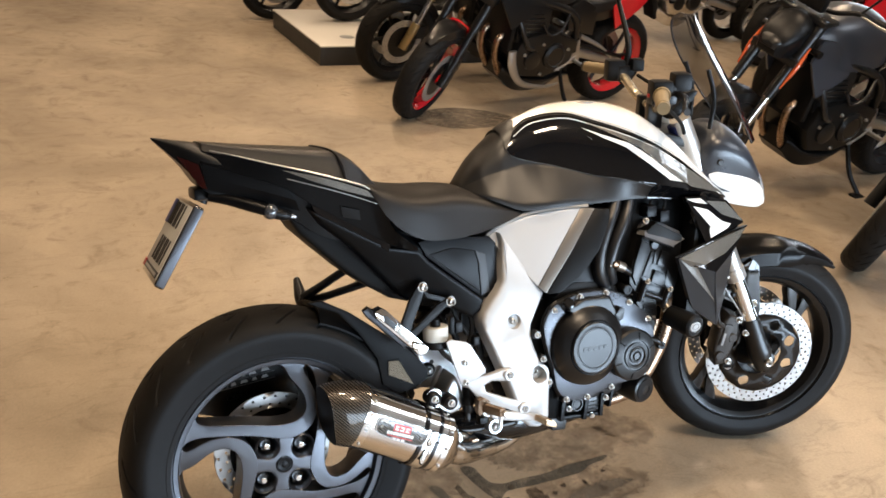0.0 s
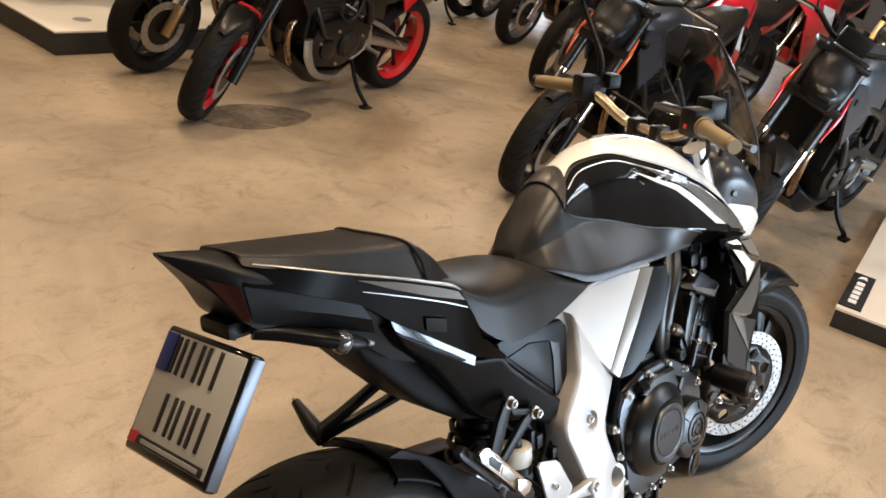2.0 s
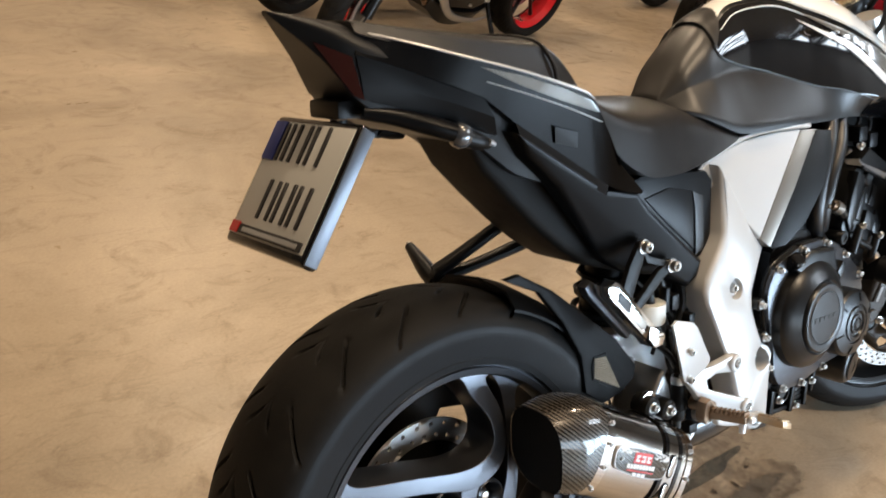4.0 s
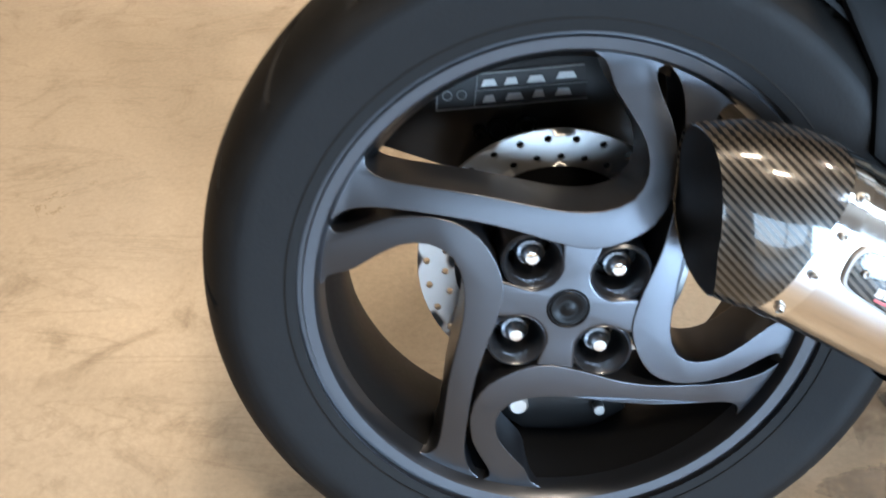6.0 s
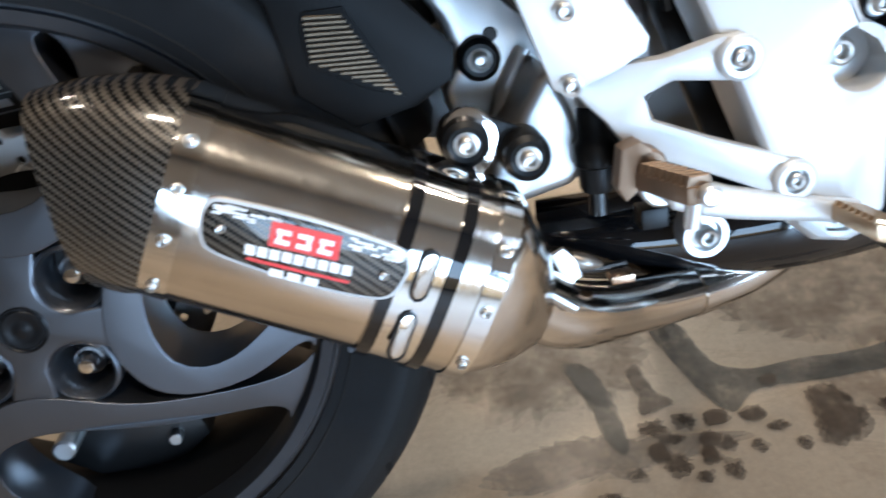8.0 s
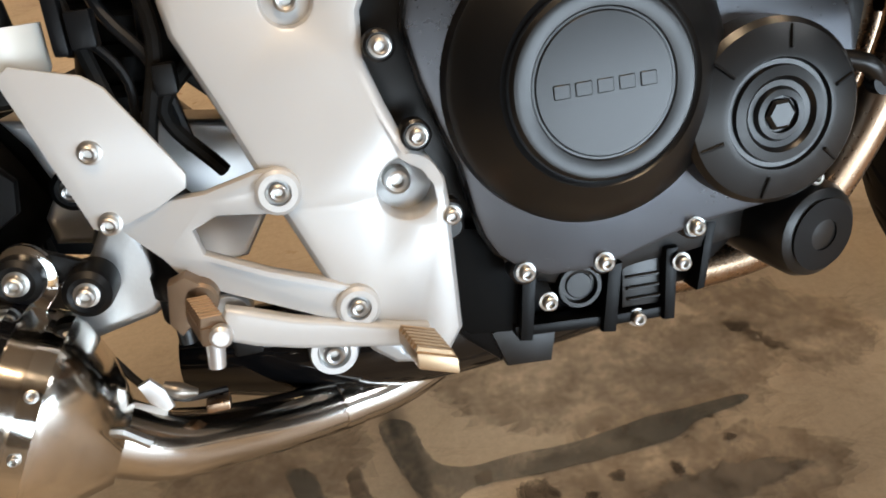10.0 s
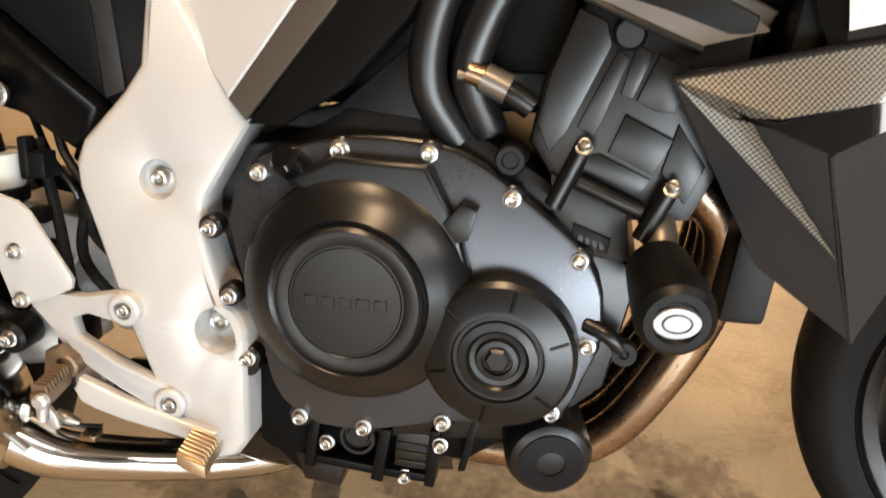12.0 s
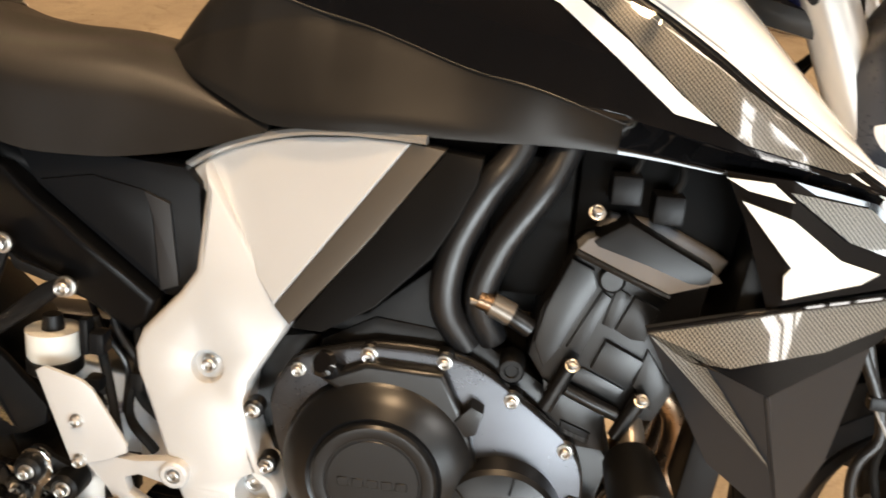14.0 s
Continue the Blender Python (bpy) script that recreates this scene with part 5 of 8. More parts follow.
body = [[(y, z) for y, z in line] for line in tank_band(0.457, 1.148, [(0.4, 0.0), (0.8, 0.0), (1.2, 0.0)], None, 0.0, 110, 60)]
xs = [0.457 + (1.148 - 0.457) * i / 109 for i in range(110)]
tank = part("fuel_tank", skin([[Vector((x, -y, z)) for y, z in line] + [Vector((x, y, z)) for y, z in line[::-1][1:]] for x, line in zip(xs, body)]), PAD_PLASTIC, bike, "fuel tank, white top, gloss black flanks and matte knee pads", 40)
WHITE_LOW = [(0.566, 0.950), (0.588, 0.976), (0.632, 1.001), (0.685, 1.012), (0.730, 1.011), (0.778, 0.996), (0.850, 0.971), (0.914, 0.942), (0.975, 0.906), (1.037, 0.864), (1.100, 0.826), (1.150, 0.797)]
PAD_TOP = [(0.563, 0.945), (0.576, 0.926), (0.620, 0.912), (0.680, 0.899), (0.770, 0.873), (0.830, 0.863), (0.880, 0.850), (0.914, 0.840), (0.935, 0.836), (0.96, 0.832), (1.2, 0.79)]
top = tank_band(0.580, 1.148, [(x, z + 0.004) for x, z in WHITE_LOW], None, 0.0040)
xs = [0.580 + (1.148 - 0.580) * i / 69 for i in range(70)]
part("tank_top_panel", skin([[Vector((x, -y, z)) for y, z in line] + [Vector((x, y, z)) for y, z in line[::-1][1:]] for x, line in zip(xs, top)], closed=False), WHITE, tank, "pearl white tank top", 50)
PAD_CAP = [(0.560, 0.930), (0.576, 0.955), (0.593, 0.982), (0.608, 1.002), (0.622, 1.0120), (0.628, 1.0150)]
cap = tank_band(0.562, 0.626, PAD_CAP, None, 0.0058, 30, 22)
xs = [0.562 + (0.626 - 0.562) * i / 29 for i in range(30)]
part("tank_pad_horn", skin([[Vector((x, -y, z)) for y, z in line] + [Vector((x, y, z)) for y, z in line[::-1][1:]] for x, line in zip(xs, cap)], closed=False), PAD_PLASTIC, tank, "matte black pad reaching over the tank", 50)
for sgn in (-1, 1):
    flank = tank_band(0.566, 1.148, PAD_TOP, WHITE_LOW, 0.0022, 80, 36)
    xs = [0.566 + (1.148 - 0.566) * i / 79 for i in range(80)]
    part("tank_flank", skin([[Vector((x, sgn * y, z)) for y, z in line] for x, line in zip(xs, flank)], closed=False), GLOSS_BLACK, tank, "gloss black tank flank", 50)
    chin = tank_band(0.912, 1.148, [(0.9, 0.0), (1.0, 0.0), (1.2, 0.0)], [(x, z + 0.003) for x, z in PAD_TOP], 0.0016, 40, 14)
    xs = [0.912 + (1.148 - 0.912) * i / 39 for i in range(40)]
    part("tank_chin", skin([[Vector((x, sgn * y, z)) for y, z in line] for x, line in zip(xs, chin)], closed=False), GLOSS_BLACK, tank, "", 50)
    part("pad_edge", tube([(x, sgn * (tank_width(x, z) + 0.001), z) for x, z in PAD_TOP[:8]], 0.0016, 8), PAD_PLASTIC, tank)
    for name, pts, mt in (("white_sweep", [(0.75, 0.983), (0.80, 0.964), (0.862, 0.942), (0.91, 0.908), (0.957, 0.868), (0.988, 0.846), (0.952, 0.853), (0.90, 0.895), (0.848, 0.935), (0.80, 0.957)], WHITE),
                          ("carbon_stripe", [(0.760, 0.995), (0.814, 0.976), (0.881, 0.950), (0.925, 0.934), (1.003, 0.880), (1.06, 0.846), (1.123, 0.814), (1.100, 0.812), (1.011, 0.833), (0.966, 0.862), (0.92, 0.902), (0.881, 0.934), (0.82, 0.966)], CARBON_FILM)):
        part(name, draped(pts, 0.0042, tank_width, sgn, 4), mt, tank, "", 60)
    part("pinstripe", tube([(x, sgn * (tank_width(x, z - 0.006) + 0.0035), z - 0.006) for x, z in WHITE_LOW[1:]], 0.0012, 6), WHITE, tank)
    part("pinstripe", tube([(x, sgn * (tank_width(x, z + 0.010) + 0.0045), z + 0.010) for x, z in WHITE_LOW[2:]], 0.0011, 6), GREY_INK, tank)
    part("thin_line", tube([(x, sgn * (tank_width(x, z) + 0.001), z) for x, z in ((0.735, 0.990), (0.759, 0.967), (0.805, 0.930), (0.843, 0.899), (0.853, 0.885), (0.836, 0.887), (0.812, 0.882), (0.800, 0.873))], 0.0010, 6, 8), WHITE, tank)
part("fuel_cap", turned(lathe([(0, 0), (0.034, 0), (0.038, -0.003), (0.038, -0.012), (0, -0.012)], (0, 0, 0), 32), Matrix.Translation((0.80, 0, 1.043)) @ pose(0, 0, 0, -90, 0, 0) @ Matrix.Rotation(radians(180), 4, "X")), SILVER, tank)

# ---- seats ----
def shell(sts, n=13, sub=5, ex=2.2):
    """A closed body through stations (x, top, bottom, half-width at the top third, half-width at the bottom)."""
    a = spline([(s[0], s[1], s[2]) for s in sts], sub)
    b = spline([(s[3], s[4], 0) for s in sts], sub)
    out = []
    for p, w in zip(a, b):
        half = []
        for j in range(n):
            f = j / (n - 1)
            z = p.z + (p.y - p.z) * math.sin(math.pi / 2 * f)
            g = math.sin(math.pi / 2 * f)
            y = (w.y + (w.x - w.y) * min(1, g * 1.5)) * max(0, 1 - max(0, (g - 0.55) / 0.45) ** ex) ** 0.5
            half.append((max(y, 0.0005), z))
        out.append([Vector((p.x, -y, z)) for y, z in half] + [Vector((p.x, y, z)) for y, z in half[::-1]])
    return skin(out)


part("rider_seat", shell([(0.190, 0.912, 0.880, 0.085, 0.090), (0.225, 0.897, 0.845, 0.108, 0.115), (0.270, 0.884, 0.795, 0.118, 0.124), (0.330, 0.876, 0.765, 0.118, 0.124), (0.400, 0.874, 0.760, 0.104, 0.116), (0.450, 0.866, 0.763, 0.094, 0.108), (0.510, 0.844, 0.774, 0.090, 0.102), (0.560, 0.818, 0.790, 0.092, 0.100), (0.580, 0.808, 0.797, 0.094, 0.098)]), VINYL, bike, "black vinyl rider seat")
pil = part("pillion_seat", shell([(-0.113, 0.992, 0.978, 0.044, 0.052), (-0.105, 0.992, 0.974, 0.048, 0.056), (-0.060, 0.986, 0.962, 0.062, 0.070), (0.020, 0.978, 0.938, 0.078, 0.087), (0.100, 0.971, 0.915, 0.086, 0.098), (0.155, 0.965, 0.900, 0.088, 0.104), (0.195, 0.938, 0.885, 0.086, 0.098), (0.235, 0.892, 0.868, 0.080, 0.094)], 17, 5, 5.0), VINYL, bike, "black vinyl pillion seat")
part("seat_seam", tube([(0.162, -0.104, 0.905), (0.158, -0.097, 0.935), (0.145, -0.075, 0.962), (0.125, 0.0, 0.9705), (0.145, 0.075, 0.962), (0.158, 0.097, 0.935), (0.162, 0.104, 0.905)], 0.0028, 8), VINYL, pil)

part("undertail", prism([(0.035, 0.850), (0.070, 0.795), (0.118, 0.748), (0.168, 0.702), (0.216, 0.664), (0.266, 0.632), (0.340, 0.610), (0.400, 0.640), (0.36, 0.76), (0.20, 0.85)], -0.062, 0.062, 0.012, 3), RUBBER, bike, "matte black undertail")

# ---- tail ----
TAIL = [(-0.200, 1.004, 1.000, 0.006, 0.006), (-0.150, 0.996, 0.948, 0.040, 0.036), (-0.110, 0.988, 0.896, 0.060, 0.056), (-0.040, 0.964, 0.858, 0.076, 0.066), (0.040, 0.938, 0.838, 0.088, 0.072), (0.110, 0.914, 0.790, 0.095, 0.078), (0.180, 0.884, 0.765, 0.100, 0.084), (0.230, 0.852, 0.730, 0.102, 0.086), (0.290, 0.790, 0.700, 0.100, 0.086), (0.335, 0.760, 0.700, 0.090, 0.08)]
tail = part("tail_fairing", shell(TAIL, 15, 5, 3.0), MATTE_PLASTIC, bike, "gloss black tail fairing with a silver strip", 45)


def tail_width(x, z):
    for a, b in zip(TAIL, TAIL[1:]):
        if a[0] <= x <= b[0]:
            k = (x - a[0]) / (b[0] - a[0])
            w0, w1 = a[3] + (b[3] - a[3]) * k, a[4] + (b[4] - a[4]) * k
            zt, zb = a[1] + (b[1] - a[1]) * k, a[2] + (b[2] - a[2]) * k
            g = min(max((z - zb) / (zt - zb), 0), 1)
            return (w1 + (w0 - w1) * min(1, g * 1.5)) * max(0, 1 - max(0, (g - 0.55) / 0.45) ** 3.0) ** 0.5
    return 0.02


for sgn in (-1, 1):
    part("silver_strip", tube([(-0.112, sgn * 0.0485, 0.979), (-0.064, sgn * 0.0705, 0.967), (0.007, sgn * 0.0965, 0.947), (0.089, sgn * 0.1175, 0.925), (0.150, sgn * 0.1275, 0.906), (0.186, sgn * 0.1315, 0.894), (0.203, sgn * 0.1325, 0.884)], [0.0010, 0.0012, 0.0015, 0.0019, 0.0023, 0.0024, 0.001], 8), SILVER, tail)
    cols = [((-0.112, 0.048, 0.978), (-0.118, 0.0595, 0.952)), ((-0.064, 0.070, 0.966), (-0.066, 0.0740, 0.935)), ((0.007, 0.096, 0.946), (0.000, 0.0890, 0.911)), ((0.050, 0.108, 0.935), (0.040, 0.099, 0.895)), ((0.089, 0.117, 0.924), (0.086, 0.104, 0.861)), ((0.150, 0.1275, 0.905), (0.168, 0.107, 0.812)), ((0.186, 0.131, 0.893), (0.222, 0.111, 0.779)), ((0.205, 0.132, 0.880), (0.250, 0.1135, 0.762)), ((0.230, 0.134, 0.836), (0.272, 0.116, 0.752)), ((0.256, 0.132, 0.792), (0.288, 0.119, 0.747)), ((0.309, 0.128, 0.748), (0.306, 0.128, 0.744))]
    flat = [(x, -y, z) for q in cols for x, y, z in q]
    part("tail_side", facets(flat, [(2 * k, 2 * k + 2, 2 * k + 3, 2 * k + 1) for k in range(10)], 0.02, sgn), TAIL_GLOSS, tail, "gloss black tail side panel", 30)
    part("side_film", facets([(0.030, -0.1045, 0.9330), (0.089, -0.1188, 0.9195), (0.150, -0.1293, 0.9005), (0.197, -0.1328, 0.8830), (0.212, -0.1328, 0.8660), (0.150, -0.1252, 0.8850), (0.089, -0.1148, 0.9075)], [(0, 1, 6), (1, 2, 5, 6), (2, 3, 4, 5)], 0.0012, sgn), CARBON_FILM, tail, "carbon-look film along the tail", 30)
    part("side_line", tube([(0.040, sgn * 0.1042, 0.9145), (0.110, sgn * 0.1172, 0.8925), (0.170, sgn * 0.1254, 0.8720), (0.218, sgn * 0.1314, 0.8530)], [0.0006, 0.001, 0.001, 0.0006], 6), SILVER, tail)
    slot = [(0.144, -0.1170, 0.8520), (0.182, -0.1215, 0.8420), (0.186, -0.1172, 0.8200), (0.150, -0.1120, 0.8290)]
    part("side_slot", facets(slot, [(0, 1, 2, 3)], 0.0012, sgn), MATTE_PLASTIC, tail, "small flush panel", 30)
    low = [(-0.118, -0.0595, 0.951), (-0.066, -0.0740, 0.934), (0.000, -0.0890, 0.910), (0.041, -0.0985, 0.894), (0.056, -0.0995, 0.870), (-0.005, -0.0895, 0.892), (-0.078, -0.0715, 0.914), (-0.113, -0.0605, 0.926), (0.066, -0.0920, 0.846), (-0.010, -0.0790, 0.872), (-0.097, -0.0620, 0.896), (-0.109, -0.0590, 0.902)]
    part("lower_cover", facets(low, [(0, 1, 6, 7), (1, 2, 5, 6), (2, 3, 4, 5), (7, 6, 10, 11), (6, 5, 9, 10), (5, 4, 8, 9)], 0.015, sgn), TAIL_BLACK, tail, "satin dark lower tail cover", 20)
    part("pale_edge_facet", facets([(0.086, -0.1055, 0.8605), (0.168, -0.1085, 0.8115), (0.222, -0.1125, 0.7785), (0.250, -0.1150, 0.7615), (0.246, -0.1156, 0.7475), (0.163, -0.1090, 0.7950), (0.092, -0.1062, 0.8450)], [(0, 1, 5, 6), (1, 2, 4, 5), (2, 3, 4)], 0.012, sgn), GLOSS_BLACK, tail, "glossy shoulder under the tail side", 25)
    top_edge = ((0.080, 0.850), (0.160, 0.804), (0.245, 0.756), (0.316, 0.742), (0.340, 0.716), (0.393, 0.674), (0.470, 0.616))
    tuck = lambda v, side=sgn: Vector((v.x, v.y if abs(v.y) < 0.09 else v.y - side * max(0.0, along(top_edge, v.x) - v.z) * max(0.05, min(0.42, 0.42 - (v.x - 0.27) * 2.6)), v.z))
    rail = part("seat_rail_cover", prism([(0.080, 0.850), (0.160, 0.804), (0.245, 0.756), (0.316, 0.742), (0.340, 0.716), (0.393, 0.674), (0.470, 0.616), (0.462, 0.590), (0.440, 0.576), (0.390, 0.604), (0.330, 0.612), (0.280, 0.640), (0.225, 0.700), (0.165, 0.765), (0.105, 0.815)], sgn * 0.070, sgn * 0.117, 0.012, 4, warp=tuck), TAIL_BLACK, bike, "satin black seat rail cover")
    mid_p = part("mid_panel", prism([(0.320, 0.758), (0.350, 0.764), (0.420, 0.760), (0.496, 0.754), (0.512, 0.738), (0.514, 0.645), (0.505, 0.612), (0.472, 0.616), (0.395, 0.678), (0.340, 0.722)], sgn * 0.065, sgn * 0.099, 0.006, 2), DARK_GREY, bike, "dark grey side panel with a black vent")
    part("panel_rib", prism([(0.345, 0.728), (0.400, 0.738), (0.456, 0.727), (0.463, 0.700), (0.468, 0.630), (0.455, 0.640), (0.400, 0.682)], sgn * 0.093, sgn * 0.1020, 0.003), DARK_GREY, mid_p)
    part("panel_vent", prism([(0.456, 0.726), (0.482, 0.716), (0.490, 0.630), (0.470, 0.622), (0.464, 0.700)], sgn * 0.096, sgn * 0.1036, 0.001), PLATE_INK, mid_p)
    part("tail_lamp", draped([(-0.158, 0.968), (-0.120, 0.950), (-0.108, 0.900), (-0.118, 0.905)], 0.003, tail_width, sgn, 3), TAIL_RED, tail, "dark red tail lamp lens", 60)
    ind = part("indicator", tube([(-0.105, sgn * 0.048, 0.884), (-0.070, sgn * 0.064, 0.877), (-0.030, sgn * 0.083, 0.864), (-0.004, sgn * 0.094, 0.855)], [0.009, 0.011, 0.0125, 0.012], 14, flat=1.2), TAIL_BLACK, bike, "black stalk indicator with a round smoked lens")
    part("indicator_lens", turned(lathe([(0, -0.012), (0.008, -0.011), (0.0140, -0.006), (0.0165, 0.002), (0.0155, 0.008), (0, 0.010)], (0, 0, 0), 24), Matrix.Translation((0.004, sgn * 0.098, 0.851)) @ pose(0, 0, 0, 0, 0, 180 if sgn > 0 else 0)), DARK_LENS, ind)
    part("indicator_body", tube([(0.006, sgn * 0.094, 0.850), (0.030, sgn * 0.096, 0.842), (0.050, sgn * 0.095, 0.836)], [0.0125, 0.0110, 0.0060], 14), MATTE_PLASTIC, ind)
    part("indicator_tip", tube([(0.044, sgn * 0.101, 0.840), (0.054, sgn * 0.101, 0.836)], [0.005, 0.0035], 10), LED_WHITE, ind)

# ---- number plate: two rows of plain bars ----
PL = Matrix.Translation((-0.184, -0.004, 0.797)) @ pose(0, 0, 0, 0, 31, 0)
plate = part("number_plate", turned(block((-0.006, -0.0935, -0.0715), (0.0, 0.0935, 0.0840), 0.003), PL), PLATE_WHITE, bike, "white number plate in a black holder")
part("plate_holder", turned(block((-0.0045, -0.1015, -0.083), (0.016, 0.1015, 0.0915), 0.007, 3), PL), GLOSS_BLACK, plate, "glossy black plate holder")
part("holder_edge", turned(block((-0.0035, -0.1035, -0.079), (0.014, -0.1005, 0.0875), 0.0012), PL), GRAPHITE, plate, "pale side edge of the holder")
part("plate_blue_band", turned(block((-0.0085, 0.064, 0.030), (-0.005, 0.0925, 0.083), 0.001), PL), PLATE_BLUE, plate)
for y, z, w, h in ((0.050, 0.056, 0.022, 0.050), (0.012, 0.056, 0.032, 0.050), (-0.030, 0.056, 0.034, 0.050), (0.028, -0.020, 0.030, 0.052), (-0.010, -0.020, 0.030, 0.052), (-0.048, -0.020, 0.030, 0.052)):
    for dy in (-w / 2 + 0.0035, w / 2 - 0.0035):
        part("plate_bar", turned(block((-0.0082, y + dy - 0.0035, z - h / 2), (-0.0055, y + dy + 0.0035, z + h / 2), 0.0006, 1), PL), PLATE_INK, plate)
part("plate_bar", turned(block((-0.0082, -0.088, -0.0695), (-0.0055, 0.070, -0.057), 0.0006, 1), PL), PLATE_INK, plate)
part("plate_bar", turned(block((-0.0090, -0.080, -0.0665), (-0.0070, 0.060, -0.0605), 0.0004, 1), PL), GREY_INK, plate)
part("plate_bar", turned(block((-0.0088, 0.072, -0.0700), (-0.0060, 0.092, -0.055), 0.0006, 1), PL), RED_INK, plate)
part("plate_arm", tube([(-0.112, 0, 0.868), (-0.100, 0, 0.886), (-0.05, 0, 0.875)], 0.011, 10), MATTE_PLASTIC, plate)
part("plate_arm_head", block((-0.132, -0.036, 0.876), (-0.096, 0.036, 0.900), 0.007), MATTE_PLASTIC, plate)

# ---- footrests and brake pedal ----
heel = part("heel_guard", prism([(0.357, 0.540), (0.366, 0.546), (0.405, 0.535), (0.416, 0.526), (0.452, 0.466), (0.450, 0.457), (0.430, 0.447), (0.398, 0.437), (0.389, 0.441)], -0.146, -0.1515, 0.002), SILVER_WHITE, bike, "silver heel guard plate")
bolts(heel, [(0.399, -0.153, 0.489), (0.4, -0.153, 0.443)], 0.9)
rear_set = part("footrest_bracket", prism([(0.395, 0.446), (0.412, 0.450), (0.460, 0.452), (0.494, 0.461), (0.509, 0.461), (0.517, 0.449), (0.512, 0.436), (0.500, 0.432), (0.465, 0.436), (0.448, 0.428), (0.452, 0.412), (0.490, 0.396), (0.530, 0.380), (0.549, 0.371), (0.554, 0.358), (0.546, 0.348), (0.532, 0.349), (0.495, 0.368), (0.462, 0.382), (0.436, 0.394), (0.424, 0.412), (0.408, 0.430)], -0.132, -0.1465, 0.004, 2, lambda v: Vector((v.x, v.y - 0.015 * min(1, max(0, (v.x - 0.43) / 0.06)), v.z))), SILVER_WHITE, bike, "silver forked footrest bracket", 30)
bolts(rear_set, [(0.504, -0.148, 0.447), (0.541, -0.148, 0.360)], 1.35)
for bx, bz in ((0.506, 0.4465), (0.543, 0.3595)):
    part("bracket_boss", lathe([(0.0085, -0.1655), (0.0125, -0.1655), (0.0148, -0.1635), (0.0152, -0.1420), (0.0085, -0.1420), (0.0085, -0.1560)], (bx, 0, bz), 28, closed=True), SILVER_WHITE, rear_set)
    part("boss_floor", drum((bx, 0, bz), 0.0095, -0.1590, -0.1430, 20), ALLOY, rear_set)
    bolts(rear_set, [(bx, -0.1600, bz)], 0.95)
def peg_skew(v):
    """The footpeg points outwards and a little forwards."""
    return Vector((v.x - (v.y + 0.165) * 0.25, v.y, v.z - (v.y + 0.165) * 0.08))


peg = part("footpeg", block((0.4330, -0.222, 0.372), (0.4510, -0.166, 0.384), 0.003, warp=peg_skew), PEG_BROWN, bike, "toothed bronze-tinted footpeg")
for k in range(8):
    y = -0.170 - 0.0068 * k
    part("peg_rib", prism([(0.4335, 0.382), (0.4355, 0.3905), (0.4485, 0.3905), (0.4505, 0.382)], y - 0.0018, y + 0.0018, 0.0009, 1, warp=peg_skew), PEG_BROWN, peg)
part("peg_end", turned(drum((0, 0, 0), 0.0068, -0.005, 0.005, 18, 0.002), Matrix.Translation((0.4595, -0.224, 0.383))), POLISHED, peg)
part("peg_feeler", tube([(0.4545, -0.214, 0.380), (0.4520, -0.214, 0.360)], [0.0060, 0.0050], 14), POLISHED, peg)
part("peg_hinge", drum((0.444, 0, 0.386), 0.012, -0.166, -0.125, 20), PEG_BROWN, peg)
part("hinge_fork", prism([(0.426, 0.400), (0.438, 0.404), (0.448, 0.396), (0.438, 0.372), (0.428, 0.364), (0.422, 0.374)], -0.166, -0.148, 0.003), PEG_BROWN, peg)
ped = part("brake_pedal", prism([(0.458, 0.378), (0.470, 0.374), (0.500, 0.362), (0.566, 0.343), (0.588, 0.338), (0.590, 0.328), (0.566, 0.327), (0.500, 0.340), (0.472, 0.348), (0.458, 0.354), (0.452, 0.366)], -0.155, -0.168, 0.004, 3), SILVER_WHITE, bike, "silver brake pedal with a golden toe piece")
toe = part("pedal_toe", block((0.566, -0.212, 0.324), (0.592, -0.166, 0.336), 0.002, warp=lambda v: Vector((v.x - (v.y + 0.166) * 0.12, v.y, v.z - (v.x - 0.58) * 0.35))), PEG_GOLD, ped, "ribbed golden toe piece")
for k in range(7):
    y = -0.170 - 0.0062 * k
    x0 = 0.566 - (y + 0.166) * 0.12
    part("toe_rib", prism([(x0, 0.3400), (x0 + 0.002, 0.3438), (x0 + 0.024, 0.3360), (x0 + 0.026, 0.3310)], y - 0.0016, y + 0.0016, 0.0006, 1), PEG_GOLD, toe)
part("pedal_pivot", drum((0.458, 0, 0.366), 0.016, -0.150, -0.125, 22), ALLOY, ped)
mc = part("rear_master_cylinder", lathe([(0, -0.030), (0.011, -0.030), (0.0125, -0.027), (0.0125, -0.012), (0.0150, -0.010), (0.0150, 0.004), (0.0120, 0.008), (0.0120, 0.028), (0.0100, 0.032), (0, 0.032)], (0, 0, 0), 24), MATTE_PLASTIC, bike, "black rear brake master cylinder")
mc.matrix_basis = pose(0.4225, -0.114, 0.388, 90, 0, 3)
part("cylinder_collar", lathe([(0.0085, 0.032), (0.0118, 0.032), (0.0118, 0.044), (0.0085, 0.044)], (0, 0, 0), 24, closed=True), ZINC, mc)
part("rubber_boot", lathe([(0, 0.040), (0.0098, 0.042), (0.0078, 0.047), (0.0092, 0.051), (0.0072, 0.056), (0.0085, 0.060), (0.0062, 0.066), (0.0045, 0.082), (0, 0.083)], (0, 0, 0), 20), RUBBER, mc)
part("hose_union", lathe([(0, -0.048), (0.0065, -0.048), (0.0065, -0.030), (0, -0.030)], (0, 0, 0), 16), SATIN_BLACK, mc)
